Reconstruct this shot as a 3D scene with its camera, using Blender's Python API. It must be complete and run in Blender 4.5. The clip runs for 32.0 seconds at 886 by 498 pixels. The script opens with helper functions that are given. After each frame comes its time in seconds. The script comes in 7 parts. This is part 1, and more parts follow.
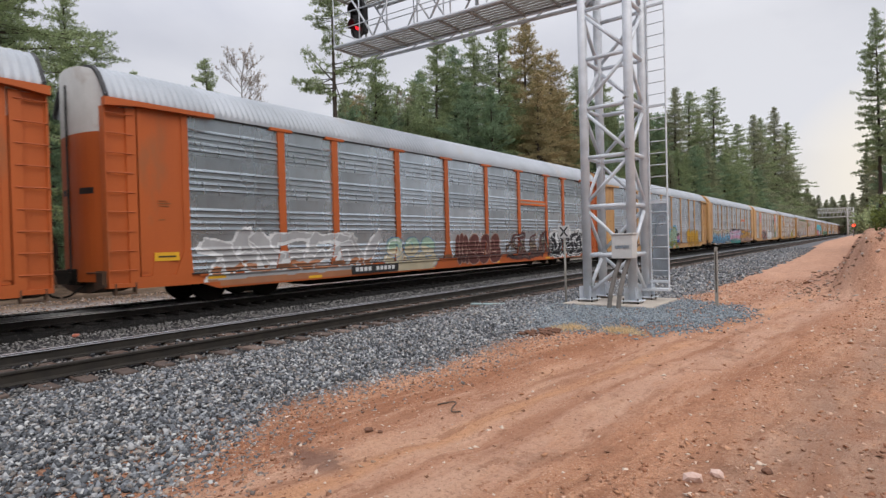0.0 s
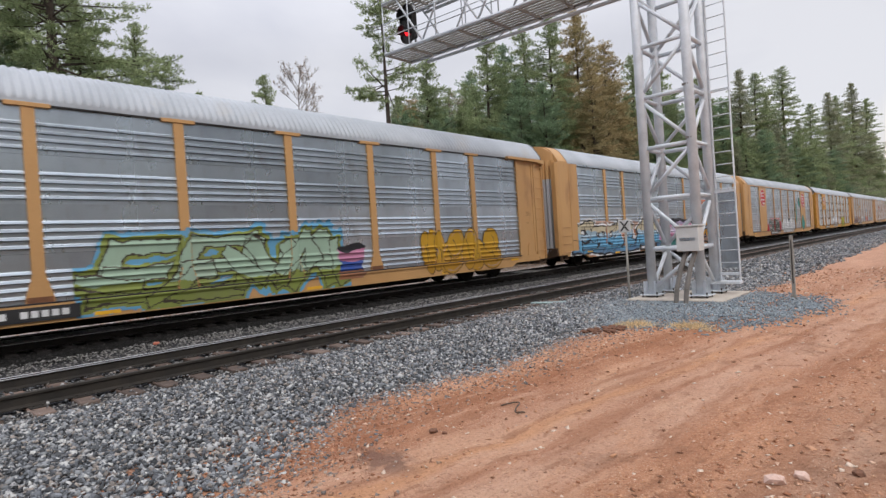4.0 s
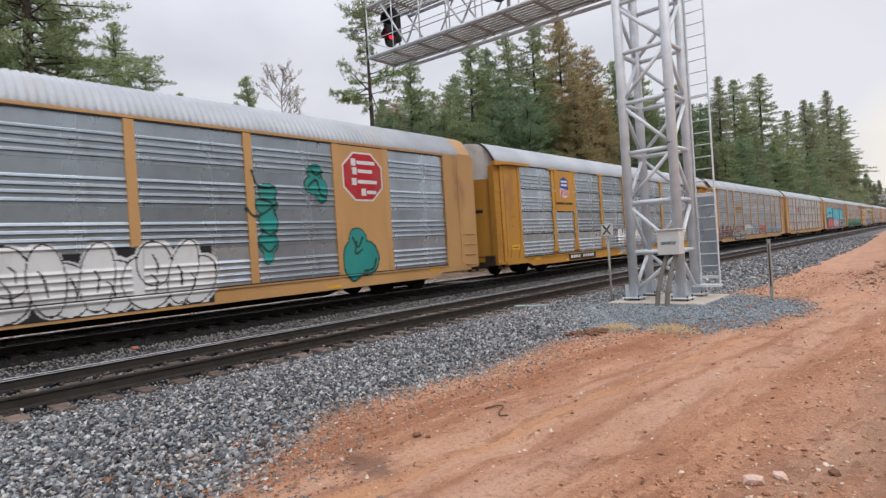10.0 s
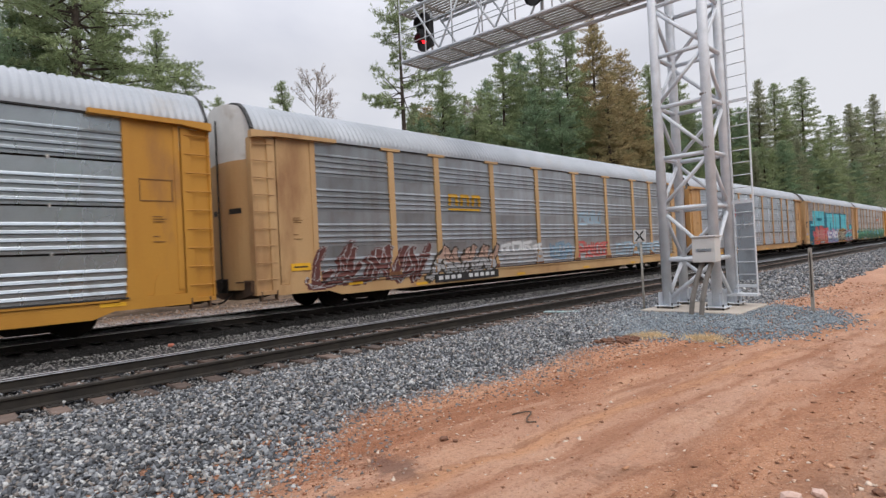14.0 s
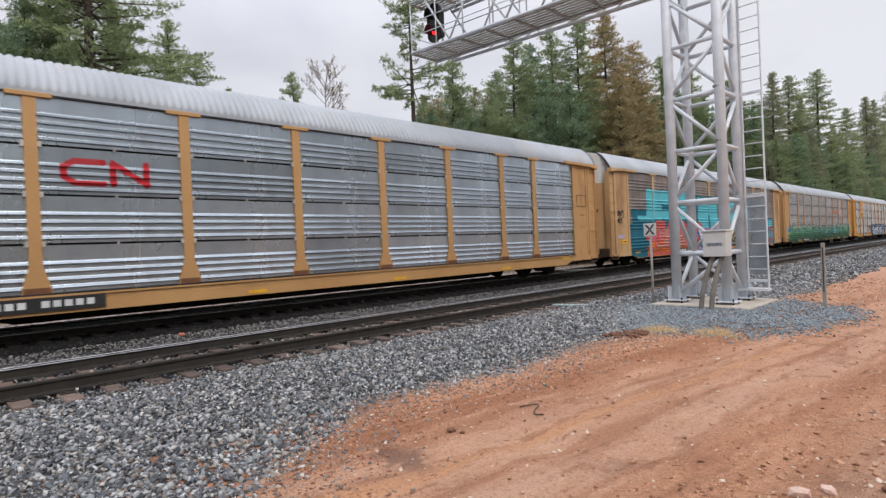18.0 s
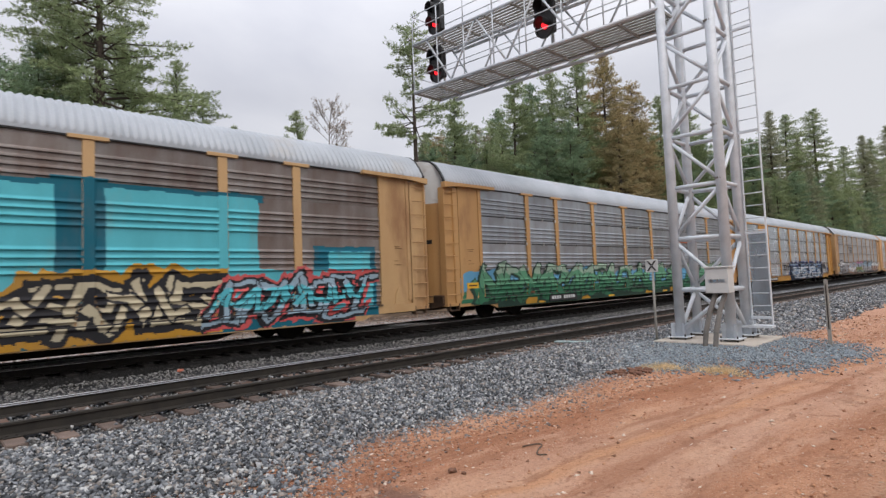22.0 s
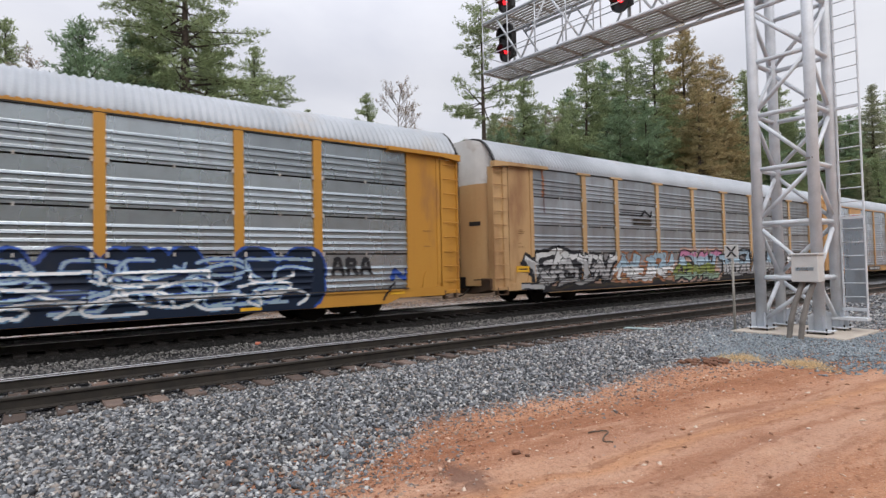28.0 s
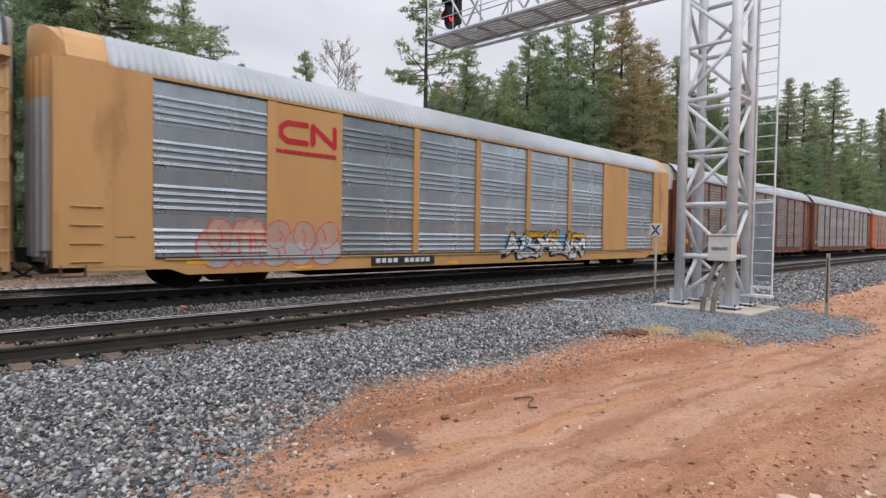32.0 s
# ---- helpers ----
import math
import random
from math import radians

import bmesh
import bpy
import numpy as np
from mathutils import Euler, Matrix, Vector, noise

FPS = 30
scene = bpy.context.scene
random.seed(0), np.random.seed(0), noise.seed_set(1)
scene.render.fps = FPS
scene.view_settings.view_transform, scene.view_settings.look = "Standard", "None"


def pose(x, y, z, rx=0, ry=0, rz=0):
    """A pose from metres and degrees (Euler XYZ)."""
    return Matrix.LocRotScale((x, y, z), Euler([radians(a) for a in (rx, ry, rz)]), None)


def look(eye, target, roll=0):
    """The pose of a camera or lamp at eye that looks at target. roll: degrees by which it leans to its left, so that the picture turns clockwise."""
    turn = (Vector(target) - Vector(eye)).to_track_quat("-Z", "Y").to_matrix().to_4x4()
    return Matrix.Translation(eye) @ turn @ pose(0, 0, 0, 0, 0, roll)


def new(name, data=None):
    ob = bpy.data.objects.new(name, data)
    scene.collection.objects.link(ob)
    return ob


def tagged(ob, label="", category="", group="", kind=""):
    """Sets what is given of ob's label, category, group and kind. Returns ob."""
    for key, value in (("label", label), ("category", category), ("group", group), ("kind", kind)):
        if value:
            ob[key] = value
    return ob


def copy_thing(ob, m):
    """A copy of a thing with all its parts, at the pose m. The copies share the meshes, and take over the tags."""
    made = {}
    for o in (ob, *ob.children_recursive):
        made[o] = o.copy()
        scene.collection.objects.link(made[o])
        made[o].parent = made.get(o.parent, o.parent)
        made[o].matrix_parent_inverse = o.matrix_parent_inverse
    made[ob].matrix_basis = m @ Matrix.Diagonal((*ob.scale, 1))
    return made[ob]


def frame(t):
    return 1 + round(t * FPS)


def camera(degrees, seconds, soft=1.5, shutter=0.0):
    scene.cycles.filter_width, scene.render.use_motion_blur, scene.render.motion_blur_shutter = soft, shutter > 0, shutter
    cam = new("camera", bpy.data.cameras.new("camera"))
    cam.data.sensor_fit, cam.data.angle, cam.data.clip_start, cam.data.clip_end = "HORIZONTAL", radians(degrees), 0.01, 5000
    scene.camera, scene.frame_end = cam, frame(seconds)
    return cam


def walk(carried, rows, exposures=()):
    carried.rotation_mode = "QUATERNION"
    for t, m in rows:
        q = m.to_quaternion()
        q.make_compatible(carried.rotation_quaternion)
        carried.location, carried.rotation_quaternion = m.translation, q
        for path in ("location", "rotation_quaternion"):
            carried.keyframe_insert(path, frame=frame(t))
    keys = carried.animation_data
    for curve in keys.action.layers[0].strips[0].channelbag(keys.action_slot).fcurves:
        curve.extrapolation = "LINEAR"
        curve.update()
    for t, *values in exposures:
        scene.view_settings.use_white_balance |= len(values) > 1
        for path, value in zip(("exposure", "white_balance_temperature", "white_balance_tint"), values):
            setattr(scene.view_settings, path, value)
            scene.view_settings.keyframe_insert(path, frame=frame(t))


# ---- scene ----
cam = camera(77.6, 32.0, soft=1.4, shutter=0.15)
EYE = 1.485
# seconds, yaw, pitch, roll
ROWS = [
    (0.0, 37.81, -0.69, 1.51),
    (0.5, 39.18, -0.67, 2.29),
    (1.0, 40.34, -0.61, 2.93),
    (1.5, 41.32, -0.55, 3.45),
    (2.0, 42.16, -0.50, 3.67),
    (2.5, 43.03, -0.50, 3.86),
    (4.5, 43.75, -0.32, 3.78),
    (5.0, 43.15, -0.31, 3.73),
    (5.5, 42.60, -0.36, 3.71),
    (6.0, 42.23, -0.37, 3.72),
    (6.5, 42.06, -0.36, 3.72),
    (7.0, 42.05, -0.35, 3.73),
    (7.5, 42.05, -0.35, 3.76),
    (8.0, 42.05, -0.33, 3.74),
    (8.5, 42.09, -0.22, 3.77),
    (9.0, 42.12, -0.12, 3.76),
    (9.5, 42.10, -0.09, 3.77),
    (10.0, 42.05, -0.10, 3.71),
    (10.5, 42.05, -0.09, 3.65),
    (11.0, 42.05, -0.09, 3.65),
    (11.5, 42.04, -0.07, 3.65),
    (12.0, 42.05, -0.09, 3.67),
    (12.5, 42.14, -0.10, 3.72),
    (13.0, 43.50, -0.03, 3.52),
    (13.5, 44.43, 0.32, 3.13),
    (14.0, 45.13, 0.48, 2.89),
    (14.5, 45.67, 0.51, 2.82),
    (16.5, 45.95, -0.33, 2.41),
    (17.0, 45.93, -0.40, 2.38),
    (17.5, 45.98, -0.39, 2.42),
    (18.0, 46.04, -0.29, 2.45),
    (18.5, 46.62, -0.09, 2.58),
    (19.0, 48.38, -0.20, 2.74),
    (19.5, 50.28, 0.68, 2.21),
    (20.0, 47.84, 1.99, 1.88),
    (20.5, 44.75, 2.72, 2.31),
    (21.0, 43.71, 3.20, 2.51),
    (21.5, 45.29, 3.40, 2.45),
    (22.0, 46.20, 3.43, 2.31),
    (22.5, 46.96, 3.44, 2.26),
    (23.0, 47.52, 3.44, 2.23),
    (23.5, 48.47, 3.43, 2.12),
    (24.0, 50.64, 3.24, 1.75),
    (24.5, 52.55, 3.19, 1.44),
    (25.0, 54.48, 3.15, 1.18),
    (25.5, 55.88, 2.94, 0.85),
    (27.5, 54.82, 2.10, 1.02),
    (28.0, 53.08, 1.76, 1.20),
    (28.5, 51.78, 1.58, 1.40),
    (29.0, 50.57, 1.54, 1.52),
    (29.5, 49.46, 1.52, 1.52),
    (30.0, 48.76, 1.50, 1.59),
    (30.5, 47.63, 0.83, 0.54),
    (31.0, 46.83, 0.08, -0.17),
    (31.5, 46.43, -0.87, -0.84),
    (32.0, 46.51, -1.51, -0.88),
]
walk(cam, [(t, pose(0, 0, EYE, 90 + pitch, roll, yaw)) for t, yaw, pitch, roll in ROWS],
     exposures=[(0.0, 0.03), (1.0, 0.02), (2.0, 0.14), (5.0, 0.07), (7.0, 0.14), (9.0, 0.15), (10.0, 0.11), (11.0, 0.06), (12.0, -0.02), (13.0, 0.12), (14.0, 0.09),
                (17.0, 0.15), (19.0, 0.13), (20.0, 0.19), (20.8, 0.04), (22.5, 0.06), (24.0, 0.09), (25.0, 0.07), (28.0, 0.15), (30.0, 0.15), (32.0, 0.15)])

# ---- light ----
world = bpy.data.worlds.new("overcast_sky")
scene.world = world
world.use_nodes = True
SUN_UP, SUN_TURN = 48.0, 110.0   # degrees: elevation, turn from +y towards +x


def build_sky():
    nt = world.node_tree
    nt.nodes.clear()
    N, L = nt.nodes.new, nt.links.new
    out, bg = N("ShaderNodeOutputWorld"), N("ShaderNodeBackground")
    sky = N("ShaderNodeTexSky")
    sky.sky_type, sky.sun_disc = "NISHITA", False
    sky.sun_elevation, sky.sun_rotation = radians(SUN_UP), radians(SUN_TURN)
    sky.dust_density = 3.0
    tc, mp = N("ShaderNodeTexCoord"), N("ShaderNodeMapping")
    mp.inputs["Scale"].default_value = (1.0, 1.0, 2.6)
    n1 = N("ShaderNodeTexNoise")
    n1.inputs["Scale"].default_value, n1.inputs["Detail"].default_value = 1.7, 6.0
    n1.inputs["Distortion"].default_value = 0.35
    ramp = N("ShaderNodeValToRGB")
    ramp.color_ramp.elements[0].position, ramp.color_ramp.elements[0].color = 0.34, (5.9, 6.0, 6.75, 1)
    ramp.color_ramp.elements[1].position, ramp.color_ramp.elements[1].color = 0.64, (8.0, 8.0, 8.45, 1)
    mix = N("ShaderNodeMix")
    mix.data_type = "RGBA"
    mix.inputs["Factor"].default_value = 0.88
    # a warm break in the cloud, low along the line
    dot = N("ShaderNodeVectorMath")
    dot.operation = "DOT_PRODUCT"
    dot.inputs[1].default_value = Vector((0.05, 1.0, 0.07)).normalized()
    pw = N("ShaderNodeMapRange")
    pw.inputs["From Min"].default_value, pw.inputs["From Max"].default_value = 0.986, 1.0
    warm = N("ShaderNodeMix")
    warm.data_type = "RGBA"
    warm.inputs["B"].default_value = (9.3, 8.6, 7.5, 1)
    L(tc.outputs["Generated"], mp.inputs["Vector"])
    L(mp.outputs["Vector"], n1.inputs["Vector"])
    L(n1.outputs["Fac"], ramp.inputs["Fac"])
    L(sky.outputs["Color"], mix.inputs["A"])
    L(ramp.outputs["Color"], mix.inputs["B"])
    L(tc.outputs["Generated"], dot.inputs[0])
    L(dot.outputs["Value"], pw.inputs["Value"])
    L(pw.outputs["Result"], warm.inputs["Factor"])
    xyz, up, gain = N("ShaderNodeSeparateXYZ"), N("ShaderNodeMapRange"), N("ShaderNodeVectorMath")
    up.inputs["From Min"].default_value, up.inputs["From Max"].default_value = 0.32, 0.78
    up.inputs["To Min"].default_value, up.inputs["To Max"].default_value = 1.0, 2.02
    gain.operation = "SCALE"
    L(tc.outputs["Generated"], xyz.inputs["Vector"])
    L(xyz.outputs["Z"], up.inputs["Value"])
    L(mix.outputs["Result"], gain.inputs[0])
    L(up.outputs["Result"], gain.inputs["Scale"])
    L(gain.outputs["Vector"], warm.inputs["A"])
    L(warm.outputs["Result"], bg.inputs["Color"])
    bg.inputs["Strength"].default_value = 0.1
    L(bg.outputs["Background"], out.inputs["Surface"])


build_sky()
sun = new("sun", bpy.data.lights.new("sun", "SUN"))
sun.data.energy, sun.data.angle, sun.data.color = 1.3, radians(50), (1.0, 0.95, 0.88)
sun.matrix_world = look((60 * math.sin(radians(SUN_TURN)), 60 * math.cos(radians(SUN_TURN)), 60 * math.tan(radians(SUN_UP))), (0, 0, 0))


# ---- materials ----
def mat(name, c1, c2=None, rough=0.7, metal=0.0, scale=6.0, fine=60.0, bump=0.15, dist=0.01, dirt=None, dirt_amount=0.0, streak=1.0, island=0.0, rnd=0.0, spec=0.35):
    """Two colours mixed by broad and fine noise, dirt in uneven stains, fine relief."""
    m = bpy.data.materials.new(name)
    m.use_nodes = True
    nt = m.node_tree
    N, L = nt.nodes.new, nt.links.new
    b = nt.nodes["Principled BSDF"]
    b.inputs["Metallic"].default_value = metal
    b.inputs["Specular IOR Level"].default_value = spec
    tc = N("ShaderNodeTexCoord")
    mp = N("ShaderNodeMapping")
    mp.inputs["Scale"].default_value = (1.0, 1.0, streak)
    L(tc.outputs["Object"], mp.inputs["Vector"])
    big, small = N("ShaderNodeTexNoise"), N("ShaderNodeTexNoise")
    big.inputs["Scale"].default_value, big.inputs["Detail"].default_value = scale, 5.0
    small.inputs["Scale"].default_value, small.inputs["Detail"].default_value = fine, 3.0
    L(mp.outputs["Vector"], big.inputs["Vector"])
    L(tc.outputs["Object"], small.inputs["Vector"])
    mx = N("ShaderNodeMix")
    mx.data_type = "RGBA"
    c2 = c2 or tuple(0.75 * v for v in c1)
    mx.inputs["A"].default_value, mx.inputs["B"].default_value = (*c1, 1), (*c2, 1)
    add = N("ShaderNodeMath")
    add.operation = "MULTIPLY_ADD"
    add.inputs[1].default_value = 0.45
    rg = N("ShaderNodeMapRange")
    rg.inputs["From Min"].default_value, rg.inputs["From Max"].default_value = 0.55, 0.95
    L(small.outputs["Fac"], add.inputs[0])
    L(big.outputs["Fac"], add.inputs[2])
    L(add.outputs["Value"], rg.inputs["Value"])
    L(rg.outputs["Result"], mx.inputs["Factor"])
    col = mx.outputs["Result"]
    if dirt:
        dn = N("ShaderNodeTexNoise")
        dn.inputs["Scale"].default_value, dn.inputs["Detail"].default_value, dn.inputs["Roughness"].default_value = scale * 0.6, 7.0, 0.65
        L(mp.outputs["Vector"], dn.inputs["Vector"])
        dr = N("ShaderNodeMapRange")
        dr.inputs["From Min"].default_value, dr.inputs["From Max"].default_value = 0.62 - dirt_amount * 0.3, 0.78 - dirt_amount * 0.15
        L(dn.outputs["Fac"], dr.inputs["Value"])
        dm = N("ShaderNodeMix")
        dm.data_type = "RGBA"
        dm.inputs["B"].default_value = (*dirt, 1)
        L(dr.outputs["Result"], dm.inputs["Factor"])
        L(col, dm.inputs["A"])
        col = dm.outputs["Result"]
    if island or rnd:
        if island:
            src = N("ShaderNodeNewGeometry").outputs["Random Per Island"]
        else:
            src = N("ShaderNodeObjectInfo").outputs["Random"]
        vr = N("ShaderNodeMapRange")
        vr.inputs["To Min"].default_value, vr.inputs["To Max"].default_value = 1 - (island or rnd), 1 + (island or rnd)
        L(src, vr.inputs["Value"])
        hs = N("ShaderNodeHueSaturation")
        L(vr.outputs["Result"], hs.inputs["Value"])
        L(col, hs.inputs["Color"])
        col = hs.outputs["Color"]
    L(col, b.inputs["Base Color"])
    rr = N("ShaderNodeMapRange")
    rr.inputs["To Min"].default_value, rr.inputs["To Max"].default_value = max(0.05, rough - 0.12), min(1.0, rough + 0.12)
    L(big.outputs["Fac"], rr.inputs["Value"])
    L(rr.outputs["Result"], b.inputs["Roughness"])
    if bump:
        bp = N("ShaderNodeBump")
        bp.inputs["Strength"].default_value, bp.inputs["Distance"].default_value = bump, dist
        L(small.outputs["Fac"], bp.inputs["Height"])
        L(bp.outputs["Normal"], b.inputs["Normal"])
    return m


def glow(name, c, strength):
    m = mat(name, c, c, 0.4, bump=0)
    b = m.node_tree.nodes["Principled BSDF"]
    b.inputs["Emission Color"].default_value, b.inputs["Emission Strength"].default_value = (*c, 1), strength
    return m


M_GALV = mat("galvanised_tower_steel", (0.68, 0.72, 0.77), (0.53, 0.565, 0.605), 0.5, 0.1, 3, 40, 0.1)
M_GRATE = mat("dull_walkway_steel", (0.36, 0.35, 0.32), (0.25, 0.235, 0.21), 0.65, 0.1, 3, 40, 0.1)
M_SCREEN = mat("weathered_galvanised_screen", (0.46, 0.52, 0.57), (0.33, 0.375, 0.42), 0.29, 0.8, 1.2, 45, 0.08, dirt=(0.20, 0.17, 0.145), dirt_amount=0.25, streak=0.35, rnd=0.16)
M_SCREEN_DIRTY = mat("grimy_galvanised_screen", (0.38, 0.405, 0.43), (0.28, 0.295, 0.31), 0.34, 0.75, 1.2, 45, 0.08, dirt=(0.20, 0.165, 0.14), dirt_amount=0.4, streak=0.35, rnd=0.18)
M_SCREEN_CLEAN = mat("bright_galvanised_screen", (0.48, 0.535, 0.57), (0.35, 0.39, 0.42), 0.28, 0.8, 1.2, 45, 0.08, dirt=(0.22, 0.18, 0.15), dirt_amount=0.25, streak=0.35, rnd=0.16)
M_SCREEN_BROWN = mat("brown_dusted_screen", (0.31, 0.285, 0.27), (0.22, 0.195, 0.18), 0.38, 0.55, 1.2, 45, 0.08, dirt=(0.15, 0.09, 0.07), dirt_amount=0.6, streak=0.35, rnd=0.16)
M_ROOF = mat("dull_white_zinc_roof", (0.42, 0.45, 0.49), (0.34, 0.37, 0.405), 0.6, 0.2, 0.8, 30, 0.05, dirt=(0.40, 0.38, 0.36), dirt_amount=0.15)
M_DARK = mat("black_running_gear_steel", (0.012, 0.011, 0.0105), (0.026, 0.021, 0.018), 0.8, 0.0, 4, 50, 0.2, spec=0.15)
M_RAIL = mat("brown_rusted_rail_steel", (0.04, 0.034, 0.028), (0.024, 0.022, 0.02), 0.65, 0.2, 5, 60, 0.1)
M_FILL = mat("packed_ballast_dust", (0.40, 0.40, 0.39), (0.22, 0.22, 0.215), 0.9, 0, 2.5, 30, 0.6, 0.03)
M_RAILHEAD = mat("polished_rail_head", (0.66, 0.68, 0.72), (0.52, 0.53, 0.56), 0.32, 0.8, 3, 60, 0.02)
M_RAILDUST = mat("dust_dulled_rail_head", (0.58, 0.56, 0.54), (0.44, 0.42, 0.40), 0.55, 0.2, 3, 60, 0.02)
M_TIE = mat("weathered_creosote_timber", (0.15, 0.11, 0.09), (0.06, 0.043, 0.037), 0.85, 0, 3, 50, 0.5, dirt=(0.16, 0.085, 0.055), dirt_amount=0.5, rnd=0.5)


def stone_mat(name, colours, spec=0.2):
    """Broken stone: each piece takes its own colour from a row of colours."""
    m = mat(name, colours[0], None, 0.85, 0, 3, 80, 0.3, spec=spec)
    nt = m.node_tree
    b = nt.nodes["Principled BSDF"]
    old = b.inputs["Base Color"].links[0].from_socket
    geo, ramp, mx = nt.nodes.new("ShaderNodeNewGeometry"), nt.nodes.new("ShaderNodeValToRGB"), nt.nodes.new("ShaderNodeMix")
    ramp.color_ramp.interpolation = "CONSTANT"
    el = ramp.color_ramp.elements
    while len(el) < len(colours):
        el.new(0.5)
    for i, c in enumerate(colours):
        el[i].position, el[i].color = i / len(colours), (*c, 1)
    nt.links.new(geo.outputs["Random Per Island"], ramp.inputs["Fac"])
    mx.data_type = "RGBA"
    mx.inputs["Factor"].default_value = 0.88
    nt.links.new(old, mx.inputs["A"])
    nt.links.new(ramp.outputs["Color"], mx.inputs["B"])
    nt.links.new(mx.outputs["Result"], b.inputs["Base Color"])
    return m


M_STONE = stone_mat("grey_crushed_ballast", [(0.171, 0.181, 0.192), (0.043, 0.045, 0.049), (0.274, 0.287, 0.299), (0.107, 0.114, 0.123), (0.390, 0.390, 0.390), (0.064, 0.068, 0.073), (0.192, 0.171, 0.155), (0.139, 0.149, 0.166), (0.518, 0.518, 0.507), (0.034, 0.037, 0.041), (0.247, 0.260, 0.280), (0.091, 0.096, 0.107), (0.313, 0.274, 0.241)])
# oil and the train's shade are both put into these near-black stones
M_STONE_OIL_SHADE = stone_mat("oily_shade_darkened_ballast", [(0.024, 0.023, 0.022), (0.016, 0.015, 0.015), (0.036, 0.034, 0.032), (0.012, 0.012, 0.011), (0.055, 0.052, 0.05)], 0.08)
M_STONE_TRACK = stone_mat("dull_trodden_ballast", [(0.20, 0.195, 0.19), (0.11, 0.108, 0.105), (0.26, 0.25, 0.24), (0.15, 0.148, 0.145), (0.33, 0.32, 0.31), (0.085, 0.083, 0.08), (0.22, 0.205, 0.19)])
M_STONE_DUST = stone_mat("dust_greyed_ballast", [(0.36, 0.36, 0.36), (0.28, 0.28, 0.28), (0.44, 0.44, 0.43), (0.20, 0.20, 0.20), (0.33, 0.32, 0.31)])
# oily timber, coloured darker still to hold the shade under the cars
M_TIE_OIL_SHADE = mat("oily_shade_darkened_timber", (0.018, 0.016, 0.015), (0.011, 0.01, 0.01), 0.85, 0, 3, 50, 0.4, rnd=0.3, spec=0.12)
M_STONE_BLUE = stone_mat("blue_grey_fine_gravel", [(0.25, 0.29, 0.32), (0.17, 0.205, 0.235), (0.32, 0.355, 0.375), (0.21, 0.25, 0.28), (0.13, 0.155, 0.18), (0.28, 0.31, 0.32)])
M_PEBBLE = stone_mat("dirt_pebbles", [(0.50, 0.26, 0.15), (0.62, 0.42, 0.31), (0.30, 0.13, 0.075), (0.56, 0.32, 0.20), (0.70, 0.58, 0.48), (0.40, 0.19, 0.11), (0.20, 0.10, 0.065), (0.52, 0.29, 0.18)], 0.1)
M_STONE_EDGE = stone_mat("dusty_edge_stones", [(0.30, 0.22, 0.18), (0.19, 0.175, 0.17), (0.36, 0.25, 0.18), (0.24, 0.21, 0.195), (0.42, 0.34, 0.28), (0.14, 0.125, 0.12), (0.33, 0.19, 0.12)], 0.1)
M_CLOD = mat("dark_red_clods", (0.30, 0.135, 0.075), (0.19, 0.08, 0.05), 0.95, 0, 3, 60, 0.2, island=0.4)
M_RUBBLE = stone_mat("bank_rubble", [(0.34, 0.22, 0.16), (0.26, 0.16, 0.11), (0.44, 0.33, 0.27), (0.20, 0.12, 0.085), (0.52, 0.44, 0.38), (0.30, 0.17, 0.11)], 0.1)
M_CONDUIT = mat("grey_conduit", (0.20, 0.185, 0.17), (0.14, 0.13, 0.12), 0.6, 0, 3, 30, 0.1)
M_CONC = mat("pale_concrete", (0.50, 0.45, 0.39), (0.40, 0.35, 0.30), 0.9, 0, 3, 40, 0.2)
M_WHITE = mat("white_paint", (0.62, 0.62, 0.61), (0.52, 0.52, 0.51), 0.5, 0, 2, 40, 0.05, dirt=(0.36, 0.31, 0.27), dirt_amount=0.2)
M_BLACK = mat("black_paint", (0.02, 0.02, 0.022), (0.03, 0.03, 0.03), 0.5, 0, 3, 40, 0.05)
M_BARK = mat("brown_pine_bark", (0.075, 0.058, 0.046), (0.04, 0.032, 0.026), 0.95, 0, 4, 25, 0.6, 0.04)
M_TWIG = mat("grey_bare_twigs", (0.21, 0.18, 0.16), (0.14, 0.12, 0.11), 0.95, 0, 4, 25, 0.3)


def leaf_mat(name, c1, c2, var=0.4):
    m = mat(name, c1, c2, 0.75, 0, 0.35, 3.0, 0, island=var, spec=0.12)
    nt = m.node_tree
    b, out = nt.nodes["Principled BSDF"], nt.nodes["Material Output"]
    tr, mx = nt.nodes.new("ShaderNodeBsdfTranslucent"), nt.nodes.new("ShaderNodeMixShader")
    nt.links.new(b.inputs["Base Color"].links[0].from_socket, tr.inputs["Color"])
    mx.inputs[0].default_value = 0.45
    nt.links.new(b.outputs["BSDF"], mx.inputs[1])
    nt.links.new(tr.outputs["BSDF"], mx.inputs[2])
    nt.links.new(mx.outputs["Shader"], out.inputs["Surface"])
    return m


